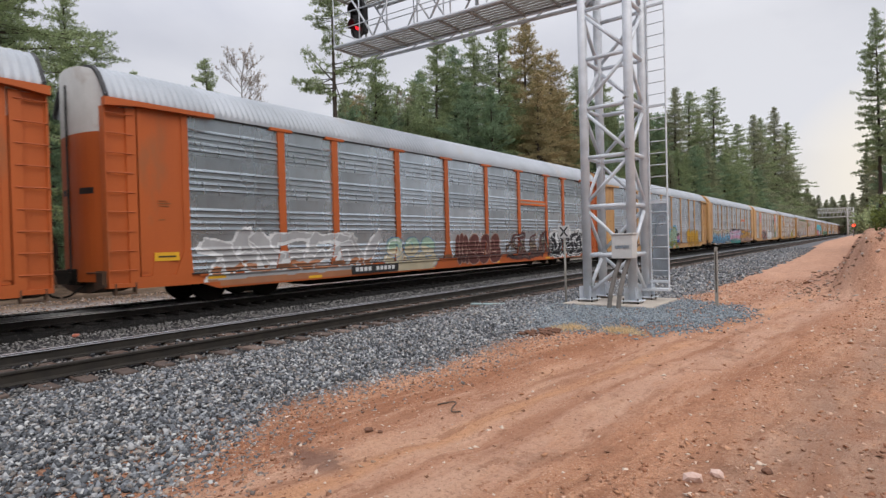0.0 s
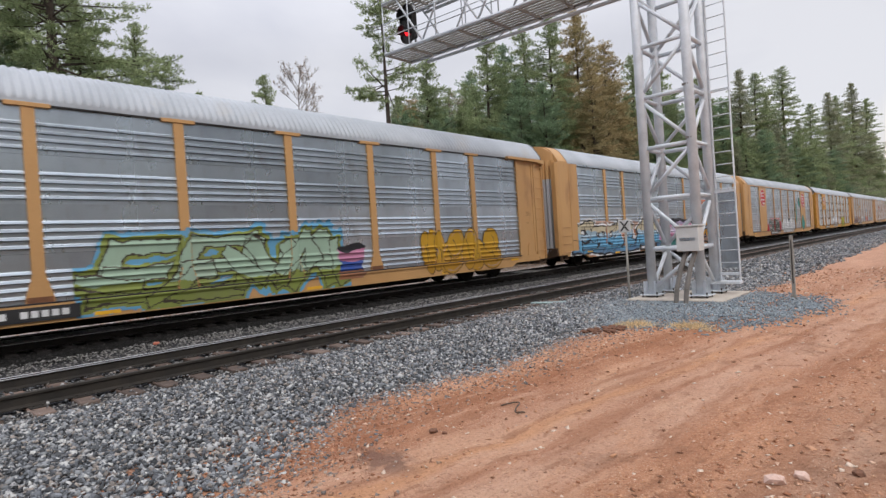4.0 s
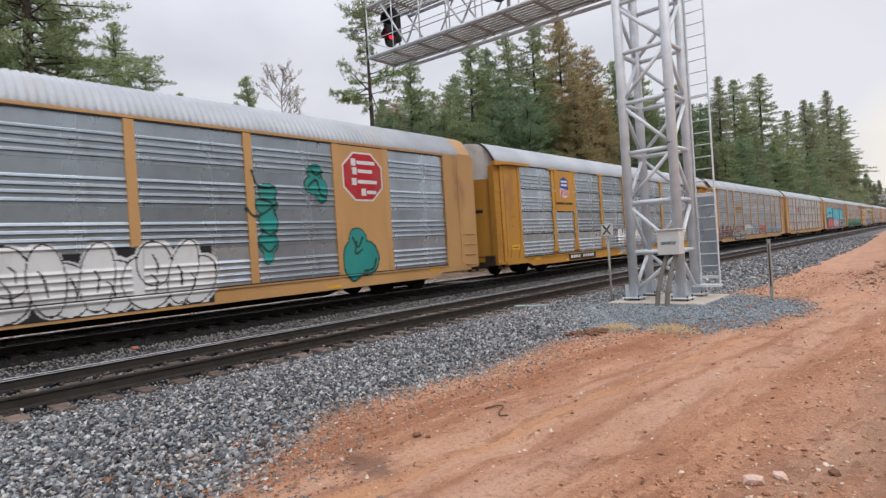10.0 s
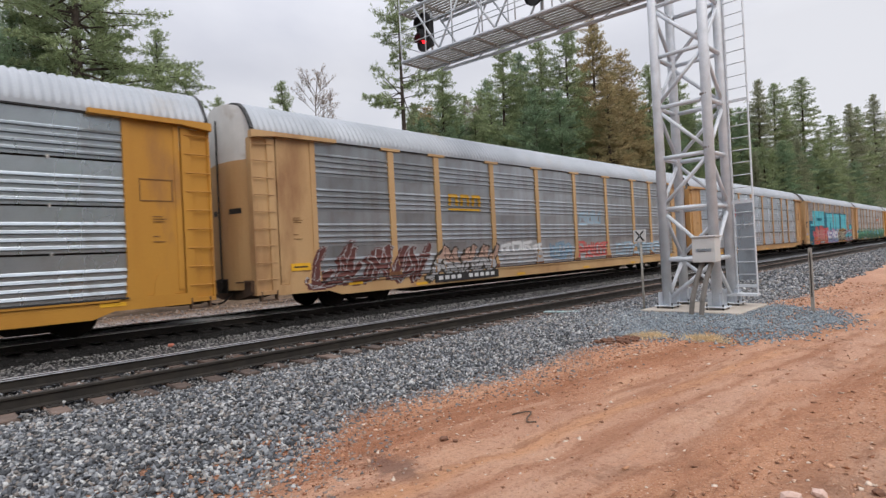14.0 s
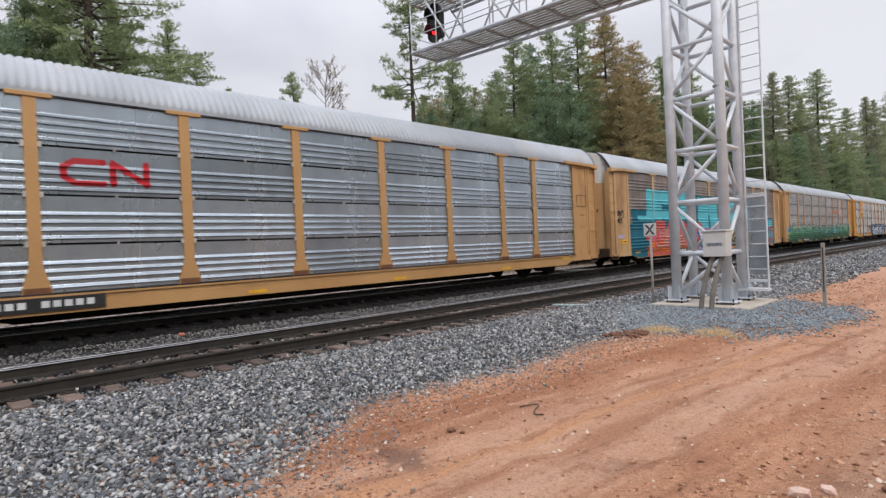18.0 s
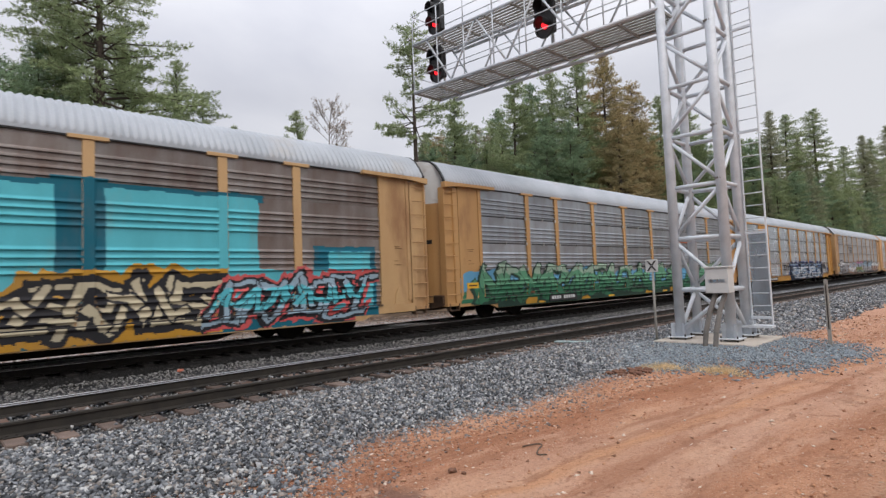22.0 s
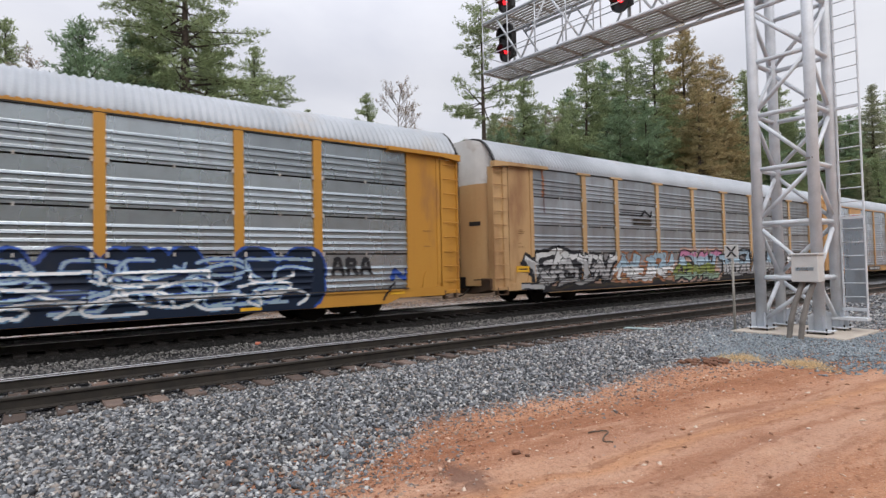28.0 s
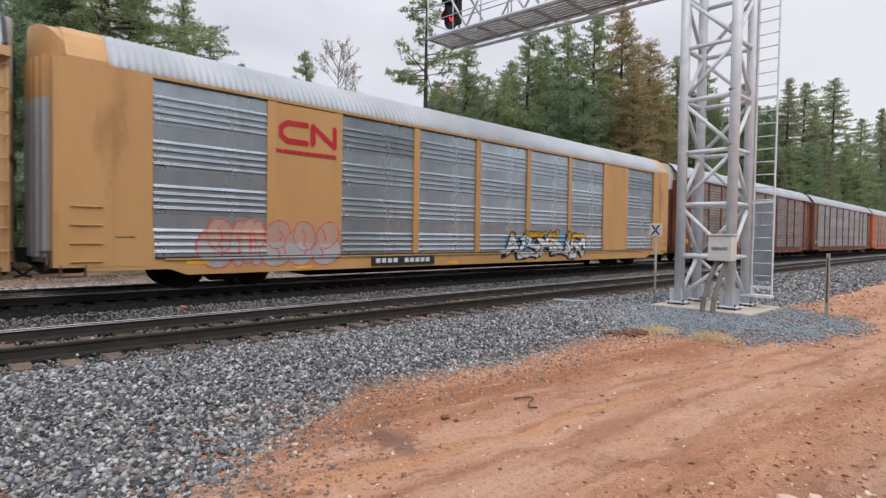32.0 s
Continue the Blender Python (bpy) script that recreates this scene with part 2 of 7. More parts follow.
M_NEEDLE = leaf_mat("green_pine_needles", (0.36, 0.42, 0.225), (0.24, 0.30, 0.165))
M_NEEDLE_DARK = leaf_mat("dark_fir_needles", (0.28, 0.38, 0.23), (0.18, 0.26, 0.16))
M_NEEDLE_BROWN = leaf_mat("browning_pine_needles", (0.46, 0.365, 0.2), (0.30, 0.28, 0.15))
M_NEEDLE_FAR = leaf_mat("olive_green_far_needles", (0.37, 0.385, 0.25), (0.265, 0.29, 0.19))
M_BUSH = leaf_mat("yellow_green_bush_leaves", (0.14, 0.17, 0.05), (0.07, 0.10, 0.035))
M_GRASS = leaf_mat("dry_straw_grass", (0.80, 0.64, 0.40), (0.62, 0.46, 0.27))
RED_LAMP = glow("red_signal_lens", (0.95, 0.02, 0.03), 1.6)


# ---- mesh helpers ----
def part(name, bm, material, parent=None, label="", smooth=False):
    me = bpy.data.meshes.new(name)
    bm.to_mesh(me)
    bm.free()
    return shared(name, me, material, parent, label, smooth)


def shared(name, me, material=None, parent=None, label="", smooth=False):
    if material is not None and not me.materials:
        me.materials.append(material)
    if smooth:
        me.polygons.foreach_set("use_smooth", [True] * len(me.polygons))
    ob = new(name, me)
    ob.parent = parent
    if label:
        ob["label"] = label
    return ob


def from_arrays(name, verts, faces, material, parent=None, mats=None, index=None):
    """A mesh from numpy arrays of corners and of faces that all have one count of corners."""
    me = bpy.data.meshes.new(name)
    n, k = faces.shape
    me.vertices.add(len(verts))
    me.vertices.foreach_set("co", np.ascontiguousarray(verts, dtype=np.float32).ravel())
    me.loops.add(n * k)
    me.loops.foreach_set("vertex_index", np.ascontiguousarray(faces, dtype=np.int32).ravel())
    me.polygons.add(n)
    me.polygons.foreach_set("loop_start", np.arange(0, n * k, k, dtype=np.int32))
    me.polygons.foreach_set("loop_total", np.full(n, k, dtype=np.int32))
    for m in mats or [material]:
        me.materials.append(m)
    if index is not None:
        me.polygons.foreach_set("material_index", np.ascontiguousarray(index, dtype=np.int32))
    me.update(calc_edges=True)
    ob = new(name, me)
    ob.parent = parent
    return ob


def box(bm, x0, x1, y0, y1, z0, z1, bevel=0.0):
    vs = [bm.verts.new((x, y, z)) for x in (x0, x1) for y in (y0, y1) for z in (z0, z1)]
    fs = [bm.faces.new([vs[i] for i in f]) for f in ((0, 1, 3, 2), (4, 6, 7, 5), (0, 4, 5, 1), (2, 3, 7, 6), (0, 2, 6, 4), (1, 5, 7, 3))]
    if bevel:
        bmesh.ops.bevel(bm, geom=list({e for f in fs for e in f.edges}), offset=bevel, segments=1, affect="EDGES")
    return vs


def rod(bm, p, q, r, r2=None, n=8, caps=True):
    p, q = Vector(p), Vector(q)
    d = (q - p)
    a = d.orthogonal().normalized()
    b = d.normalized().cross(a)
    r2 = r if r2 is None else r2
    rings = []
    for c, rad in ((p, r), (q, r2)):
        rings.append([bm.verts.new(c + (a * math.cos(2 * math.pi * i / n) + b * math.sin(2 * math.pi * i / n)) * rad) for i in range(n)])
    for i in range(n):
        bm.faces.new((rings[0][i], rings[0][(i + 1) % n], rings[1][(i + 1) % n], rings[1][i]))
    if caps:
        bm.faces.new(rings[0][::-1])
        bm.faces.new(rings[1])


def prism(bm, outline, axis, a, b):
    """A flat outline pushed from a to b along an axis; outline points are the two other coordinates in order."""
    def at(p, v):
        q = list(p)
        q.insert(axis, v)
        return q
    f0 = [bm.verts.new(at(p, a)) for p in outline]
    f1 = [bm.verts.new(at(p, b)) for p in outline]
    n = len(outline)
    bm.faces.new(f0[::-1])
    bm.faces.new(f1)
    for i in range(n):
        bm.faces.new((f0[i], f0[(i + 1) % n], f1[(i + 1) % n], f1[i]))
    bmesh.ops.recalc_face_normals(bm, faces=bm.faces[:])


def one_box(name, material, parent, x0, x1, y0, y1, z0, z1, bevel=0.0, label=""):
    bm = bmesh.new()
    box(bm, x0, x1, y0, y1, z0, z1, bevel)
    return part(name, bm, material, parent, label)


def one_rod(name, material, parent, p, q, r, r2=None, n=8, label=""):
    bm = bmesh.new()
    rod(bm, p, q, r, r2, n)
    return part(name, bm, material, parent, label, True)


def empty(name, m=None):
    ob = new(name)
    ob.matrix_basis = m or Matrix()
    return ob


# ---- ground ----
NEAR_TRACK, FAR_TRACK, LIFT = -9.36, -14.85, 0.09   # track centres, and how much higher the far rails lie


def smooth(a, b, v):
    t = np.clip((v - a) / (b - a), 0, 1)
    return t * t * (3 - 2 * t)


def wave(x, y, s, seed):
    """A cheap smooth noise from -1 to 1."""
    r = np.random.default_rng(seed)
    out = 0 * x
    for i in range(6):
        a, ph = r.uniform(0, 6.28), r.uniform(0, 6.28)
        k = s * 1.45 ** i
        out = out + np.sin(k * (x * math.cos(a) + y * math.sin(a)) + ph + 1.3 * np.sin(k * 0.7 * (y * math.cos(a) - x * math.sin(a)) + ph * 2)) * 0.8 ** i
    return out / 3.0


def ground_z(x, y):
    z = -0.22 + 0 * x
    # the bed of the two tracks
    z = np.where(x < -6.0, -0.22 + 0.02 * smooth(-6.0, -7.6, x), z)
    z = np.where((x < -7.6) & (x > -11.4), -0.20 - 0.03 * smooth(-7.75, -8.0, x) * smooth(-10.95, -10.7, x), z)
    bed = smooth(-11.3, -13.0, x) * (1 - smooth(-16.6, -18.4, x))
    z = np.where(x <= -11.3, -0.26 + 0.115 * bed - 0.25 * smooth(-17.0, -20.0, x), z)
    # the dirt lane, with ruts and a hollow beside the stones
    lane = smooth(-5.2, -3.6, x) * (1 - smooth(8, 14, x))
    z = z + lane * (0.04 * wave(x, y, 0.5, 3) + 0.018 * wave(x, y, 2.1, 4) + 0.013 * wave(x, y, 7, 5) + 0.008 * wave(x, y, 17, 6))
    rut = np.exp(-((x + 2.9 + 0.25 * np.sin(y * 0.23)) / 0.28) ** 2) + np.exp(-((x + 1.2 + 0.25 * np.sin(y * 0.23)) / 0.28) ** 2)
    z = z - 0.045 * rut * smooth(2, 8, y)
    # the cut bank beyond the lane, and rising ground
    foot = -1.25 + 0.9 * smooth(21, 16, y) + 0.22 * wave(x * 0, y, 0.6, 8)
    bank = smooth(0, 1.25, x - foot) * smooth(16.5, 21, y)
    z = z + bank * (1.55 + 0.3 * wave(x, y, 0.8, 9) + 0.12 * wave(x, y, 3.5, 10)) + 0.12 * np.clip(x - foot - 2, 0, 25) * smooth(15, 22, y)
    z = z + np.clip(x - 6, 0, 60) * 0.03
    z = z + smooth(-20, -60, x) * (0.8 + 0.5 * wave(x, y, 0.05, 11))
    return z


def build_ground():
    xs = np.concatenate([-np.geomspace(900, 24, 26), np.arange(-23, -8, 0.5), np.arange(-8, 4.0, 0.1), np.geomspace(4.1, 800, 45)])
    ys = np.concatenate([-np.geomspace(600, 7, 24), np.arange(-6, 1, 0.5), np.arange(1, 16, 0.1), np.arange(16, 42, 0.25), np.geomspace(42.5, 2500, 60)])
    X, Y = np.meshgrid(xs, ys)
    Z = ground_z(X, Y)
    v = np.stack([X, Y, Z], -1).reshape(-1, 3)
    i = np.arange(len(ys) - 1)[:, None] * len(xs) + np.arange(len(xs) - 1)[None]
    f = np.stack([i, i + 1, i + 1 + len(xs), i + len(xs)], -1).reshape(-1, 4)
    m = bpy.data.materials.new("red_dirt_and_track_bed")
    m.use_nodes = True
    nt = m.node_tree
    N, L = nt.nodes.new, nt.links.new
    b = nt.nodes["Principled BSDF"]
    b.inputs["Roughness"].default_value = 0.95
    b.inputs["Specular IOR Level"].default_value = 0.08
    tc, sp = N("ShaderNodeTexCoord"), N("ShaderNodeSeparateXYZ")
    L(tc.outputs["Object"], sp.inputs["Vector"])

    def noise_tex(scale, detail=5.0, rough=0.55, sx=1.0, sy=1.0):
        mp = N("ShaderNodeMapping")
        mp.inputs["Scale"].default_value = (sx, sy, 1)
        n = N("ShaderNodeTexNoise")
        n.inputs["Scale"].default_value, n.inputs["Detail"].default_value, n.inputs["Roughness"].default_value = scale, detail, rough
        L(tc.outputs["Object"], mp.inputs["Vector"])
        L(mp.outputs["Vector"], n.inputs["Vector"])
        return n.outputs["Fac"]

    def rng(src, a, b_, lo=0.0, hi=1.0):
        r = N("ShaderNodeMapRange")
        for k, w in (("From Min", a), ("From Max", b_), ("To Min", lo), ("To Max", hi)):
            r.inputs[k].default_value = w
        L(src, r.inputs["Value"])
        return r.outputs["Result"]

    def mixc(fac, a, b_):
        x = N("ShaderNodeMix")
        x.data_type = "RGBA"
        for k, w in (("A", a), ("B", b_)):
            if isinstance(w, tuple):
                x.inputs[k].default_value = (*w, 1)
            else:
                L(w, x.inputs[k])
        L(fac, x.inputs["Factor"])
        return x.outputs["Result"]

    def math_(op, a, b_):
        x = N("ShaderNodeMath")
        x.operation = op
        for i_, w in enumerate((a, b_)):
            if isinstance(w, (int, float)):
                x.inputs[i_].default_value = w
            else:
                L(w, x.inputs[i_])
        return x.outputs["Value"]

    dirt = mixc(rng(noise_tex(0.55, 8, 0.62, 1.6, 0.55), 0.40, 0.60), (0.56, 0.29, 0.172), (0.40, 0.187, 0.108))
    dirt = mixc(rng(noise_tex(1.4, 6, 0.6, 2.2, 0.4), 0.52, 0.72), dirt, (0.62, 0.36, 0.225))
    dirt = mixc(rng(noise_tex(14, 6, 0.7), 0.45, 0.75, 0, 0.4), dirt, (0.25, 0.115, 0.07))
    dirt = mixc(rng(noise_tex(75, 3, 0.6), 0.56, 0.66, 0, 0.75), dirt, (0.74, 0.53, 0.39))
    # wheel tracks that fan along the lane, a gravelly strip, a damp spot
    skew = math_("MULTIPLY_ADD", sp.outputs["Y"], -0.12)
    nt.links.new(sp.outputs["X"], skew.node.inputs[2])
    warp = math_("MULTIPLY_ADD", noise_tex(0.7, 5, 0.65, 1.0, 0.5), 0.5)
    nt.links.new(skew, warp.node.inputs[2])
    for at, wid, amount, col in ((-3.0, 0.85, 0.55, (0.585, 0.365, 0.26)), (-2.25, 0.45, 0.6, (0.585, 0.375, 0.275)), (-4.1, 0.5, 0.75, (0.31, 0.13, 0.07)), (-1.75, 0.22, 0.6, (0.34, 0.15, 0.085)),
                                 (-0.35, 1.0, 0.8, (0.37, 0.24, 0.175)), (-2.98, 0.17, 0.5, (0.62, 0.31, 0.145)), (-2.6, 0.09, 0.6, (0.36, 0.16, 0.09)), (1.3, 0.5, 0.6, (0.60, 0.36, 0.24))):
        off = math_("ABSOLUTE", math_("SUBTRACT", warp, at + 0.25 - 0.48), 0.0)
        dirt = mixc(math_("MULTIPLY", rng(off, wid, wid * 0.3, 0, amount), rng(noise_tex(2.2, 6, 0.7, 1.0, 0.35), 0.30, 0.56)), dirt, col)
    # fine drag marks that follow the wheels
    for low, high, amount, col, stretch in ((0.50, 0.64, 0.6, (0.33, 0.155, 0.09), 0.10), (0.53, 0.66, 0.5, (0.63, 0.40, 0.28), 0.16), (0.56, 0.62, 0.5, (0.27, 0.125, 0.075), 0.35)):
        along = N("ShaderNodeCombineXYZ")
        L(warp, along.inputs["X"])
        L(math_("MULTIPLY", sp.outputs["Y"], stretch), along.inputs["Y"])
        n = N("ShaderNodeTexNoise")
        n.inputs["Scale"].default_value, n.inputs["Detail"].default_value, n.inputs["Roughness"].default_value = 3.2 + 6 * stretch, 7.0, 0.68
        L(along.outputs["Vector"], n.inputs["Vector"])
        dirt = mixc(rng(n.outputs["Fac"], low, high, 0, amount), dirt, col)
    dx, dy = math_("SUBTRACT", sp.outputs["X"], -3.5), math_("SUBTRACT", sp.outputs["Y"], 2.78)
    spot = math_("ADD", math_("POWER", math_("MULTIPLY", dx, 2.2), 2.0), math_("POWER", math_("MULTIPLY", dy, 4.0), 2.0))
    dirt = mixc(math_("MULTIPLY", rng(spot, 1.0, 0.2, 0, 0.8), rng(noise_tex(6, 4), 0.35, 0.5)), dirt, (0.19, 0.11, 0.085))
    dirt = mixc(rng(noise_tex(0.9, 6, 0.72, 1.0, 1.0), 0.57, 0.70, 0, 0.7), dirt, (0.22, 0.115, 0.075))
    dirt = mixc(rng(noise_tex(28, 5, 0.75), 0.53, 0.64, 0, 0.5), dirt, (0.22, 0.10, 0.06))
    dirt = mixc(rng(sp.outputs["Y"], 9.0, 26.0, 0, 0.55), dirt, (0.54, 0.335, 0.245))
    # bed under the ballast: shade between the stones is put into its dark colour
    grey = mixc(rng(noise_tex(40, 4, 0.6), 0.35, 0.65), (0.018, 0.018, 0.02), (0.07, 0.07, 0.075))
    forest = mixc(rng(noise_tex(0.6, 6), 0.4, 0.65), (0.06, 0.042, 0.03), (0.13, 0.09, 0.06))
    forest = mixc(rng(noise_tex(0.25, 6, 0.7), 0.48, 0.6), forest, (0.24, 0.165, 0.115))
    # the wandering edge between stones and dirt
    wob = math_("MULTIPLY_ADD", noise_tex(1.1, 6, 0.65), 1.5)
    nt.links.new(sp.outputs["X"], wob.node.inputs[2])
    edge = rng(math_("SUBTRACT", wob, math_("SUBTRACT", rng(sp.outputs["Y"], 13.0, 19.0, 0, 0.9), rng(sp.outputs["Y"], 32.0, 125.0, 0, 2.4))), -4.6, -4.15)
    # far off, where stones thin out, the bed takes their mean colour
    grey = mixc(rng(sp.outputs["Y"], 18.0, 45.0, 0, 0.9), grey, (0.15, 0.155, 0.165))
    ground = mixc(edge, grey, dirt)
    # oily bed below the cars, near black so that it carries their shade too
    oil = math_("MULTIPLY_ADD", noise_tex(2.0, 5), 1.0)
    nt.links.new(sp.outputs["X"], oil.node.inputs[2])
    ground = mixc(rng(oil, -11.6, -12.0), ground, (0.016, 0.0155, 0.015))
    ground = mixc(rng(sp.outputs["X"], -16.9, -17.6), ground, mixc(rng(noise_tex(9, 5, 0.7), 0.4, 0.6), (0.50, 0.45, 0.42), (0.33, 0.30, 0.28)))
    ground = mixc(rng(sp.outputs["X"], -22.5, -24.5), ground, forest)
    ground = mixc(rng(wob, 9.0, 14.0), ground, forest)
    L(ground, b.inputs["Base Color"])
    bp = N("ShaderNodeBump")
    bp.inputs["Strength"].default_value, bp.inputs["Distance"].default_value = 1.0, 0.06
    L(math_("ADD", noise_tex(9, 8, 0.7), math_("MULTIPLY", noise_tex(60, 3), 0.35)), bp.inputs["Height"])
    L(bp.outputs["Normal"], b.inputs["Normal"])
    ob = from_arrays("ground", v, f, m)
    ob.data.polygons.foreach_set("use_smooth", [True] * len(ob.data.polygons))
    tagged(ob, "reddish bare dirt lane beside grey railway ballast", "ground", kind="structure")


build_ground()



def stones(name, x, y, z, size, material, label, seed, squash=0.75, parent=None):
    """One mesh of angular stones at the given places."""
    r = np.random.default_rng(seed)
    base = np.array([(1, 0, 0), (-1, 0, 0), (0, 1, 0), (0, -1, 0), (0, 0, 1), (0, 0, -0.6)], float)
    tri = np.array([(0, 2, 4), (2, 1, 4), (1, 3, 4), (3, 0, 4), (2, 0, 5), (1, 2, 5), (3, 1, 5), (0, 3, 5)])
    n = len(x)
    v = (base[None] * r.uniform(0.7, 1.25, (n, 6, 1)) + r.uniform(-0.36, 0.36, (n, 6, 3))) * r.uniform(0.6, 1.4, (n, 1, 3))
    a = r.uniform(0, 6.28, n)
    t = r.uniform(-0.9, 0.9, n)
    c, s, ct, st = np.cos(a), np.sin(a), np.cos(t), np.sin(t)
    vx, vy, vz = v[..., 0], v[..., 1], v[..., 2] * squash
    vy, vz = vy * ct[:, None] - vz * st[:, None], vy * st[:, None] + vz * ct[:, None]
    vx, vy = vx * c[:, None] - vy * s[:, None], vx * s[:, None] + vy * c[:, None]
    p = np.stack([vx, vy, vz], -1) * np.asarray(size)[:, None, None] + np.stack([x, y, z], -1)[:, None]
    f = tri[None] + (np.arange(n) * 6)[:, None, None]
    ob = from_arrays(name, p.reshape(-1, 3), f.reshape(-1, 3), material, parent)
    if parent is None:
        tagged(ob, label, "gravel", kind="stuff")
    return ob


def dirt_edge(y):
    """Where the stones give way to the dirt, as x."""
    return -4.75 + 1.5 * smooth(4.0, 0.3, y) + 0.85 * smooth(13, 19, y) - 2.4 * smooth(32, 125, y) + 0.22 * wave(y * 0 + 3, y, 1.3, 21)


def scatter(n, x0, x1, y0, y1, r, power=1.0):
    return r.uniform(x0, x1, n), y0 + (y1 - y0) * r.uniform(0, 1, n) ** power


def build_ballast():
    r = np.random.default_rng(11)
    x, y = scatter(112000, -8.0, -2.9, -0.5, 19, r, 1.3)
    e = dirt_edge(y)
    keep = (x < e - 0.15) | (r.uniform(0, 1, len(x)) < np.exp(-(x - e + 0.15) / 0.16))
    x, y = x[keep], y[keep]
    sz = (0.0125 + 0.024 * r.uniform(0, 1, len(x)) ** 1.6) * (1 + 0.25 * (y > 9))
    e = dirt_edge(y)
    stones("ballast", x, y, ground_z(x, y) + sz * (0.35 - 0.8 * smooth(e - 0.6, e + 0.1, x)), sz, M_STONE, "loose grey crushed-stone ballast along the near track", 12)
    # the ballast goes on behind the viewer
    x, y = scatter(30000, -8.0, -2.9, -16, -0.5, r)
    keep = x < dirt_edge(y) + r.normal(0, 0.15, len(x))
    x, y = x[keep], y[keep]
    sz = r.uniform(0.018, 0.05, len(x))
    stones("ballast", x, y, ground_z(x, y) + sz * 0.3, sz, M_STONE, "loose grey crushed-stone ballast along the near track", 25)
    # stones half sunk in the dirt where the ballast peters out
    y = 0.4 + 16 * r.uniform(0, 1, 7000) ** 1.3
    x = dirt_edge(y) + np.abs(r.normal(0, 0.55, len(y))) - 0.35
    sz = 0.008 + 0.022 * r.uniform(0, 1, len(x)) ** 2
    stones("ballast", x, y, ground_z(x, y) - sz * 0.1, sz, M_STONE_EDGE, "dusty stones half sunk in the dirt along the ballast", 24)
    x, y = scatter(15000, -8.3, -3.6, 19, 75, r, 1.6)
    keep = x < dirt_edge(y)
    x, y = x[keep], y[keep]
    sz = r.uniform(0.03, 0.07, len(x))
    stones("ballast", x, y, ground_z(x, y) + 0.01, sz, M_STONE, "loose grey crushed-stone ballast along the far stretch", 13)
    x, y = scatter(42000, -12.55, -7.95, -2, 32, r, 1.25)
    onrail = (np.abs(x - NEAR_TRACK - 0.752) < 0.11) | (np.abs(x - NEAR_TRACK + 0.752) < 0.11)
    x, y = x[~onrail], y[~onrail]
    sz = r.uniform(0.014, 0.032, len(x))
    stones("ballast", x, y, ground_z(x, y) + 0.01, sz, M_STONE_TRACK, "grey ballast stones between the ties and the tracks", 14)
    x, y = scatter(18000, -16.3, -12.25, -3, 40, r, 1.2)
    onrail = (np.abs(x - FAR_TRACK - 0.752) < 0.11) | (np.abs(x - FAR_TRACK + 0.752) < 0.11)
    x, y = x[~onrail], y[~onrail]
    sz = r.uniform(0.02, 0.045, len(x))
    mid = np.abs(x - FAR_TRACK) < 0.66
    stones("ballast", x[~mid], y[~mid], ground_z(x, y)[~mid] - 0.005, sz[~mid] * 0.8, M_STONE_OIL_SHADE, "oily ballast beside the train's rails with shade in its colour", 15)
    x, y = scatter(11000, FAR_TRACK - 0.66, FAR_TRACK + 0.66, -6, 60, r, 1.2)
    sz = r.uniform(0.02, 0.045, len(x))
    stones("ballast", x, y, LIFT - 0.05 + 0 * x, sz * 0.6, M_STONE_DUST, "pale dusty ballast between the train's rails", 22)
    x, y = scatter(7000, -26, -20.0, -4, 44, r, 1.2)
    sz = r.uniform(0.02, 0.06, len(x))
    stones("litter", x, y, ground_z(x, y) + 0.01, sz, M_STONE_EDGE, "dusty pale stones beyond the train track", 19)
    x, y = scatter(1500, -10.75, -7.95, -2, 16, r, 1.1)
    keep = np.abs(np.abs(x - NEAR_TRACK) - 0.752) > 0.12
    x, y = x[keep], y[keep]
    sz = r.uniform(0.015, 0.032, len(x))
    stones("ballast", x, y, -0.18 + sz * 0.4, sz, M_STONE, "stray ballast stones lying on the ties", 20)
    # blue-grey gravel spread round the signal tower
    a, q = r.uniform(0, 6.283, 17000), np.sqrt(r.uniform(0, 1, 17000)) * (1 + 0.10 * r.normal(0, 1, 17000))
    x, y = -4.6 + 2.5 * q * np.cos(a), 12.6 + 3.1 * q * np.sin(a)
    x = x + 0.15 * wave(x, y, 1.7, 31)
    sz = r.uniform(0.015, 0.03, len(x))
    stones("gravel", x, y, ground_z(x, y) + 0.03 * (1 - q) + 0.012, sz, M_STONE_BLUE, "fine blue-grey gravel round the signal tower", 16)
    x, y = scatter(900, -1.9, 1.6, 16.5, 30, r, 1.0)
    sz = 0.02 + 0.075 * r.uniform(0, 1, len(x)) ** 3
    stones("rubble", x, y, ground_z(x, y) + sz * 0.1, sz, M_RUBBLE, "grey-brown rubble and clods washed down the cut bank", 23, squash=0.6)
    x, y = scatter(60000, -4.7, 2.4, 2.2, 24, r, 1.9)
    lane = x - 0.12 * (y - 4)
    keep = r.uniform(0, 1, len(x)) < 0.2 + 0.75 * smooth(-2.0, -1.2, lane) * (0.4 + 0.6 * (wave(x, y, 0.9, 41) > 0.0)) + 0.4 * smooth(-3.6, -4.2, lane)
    x, y = x[keep], y[keep]
    sz = (0.0035 + 0.019 * r.uniform(0, 1, len(x)) ** 5) * (1 + 0.06 * y)
    stones("pebbles", x, y, ground_z(x, y) + sz * 0.15, sz, M_PEBBLE, "small pale pebbles strewn over the red dirt", 17, squash=0.4)
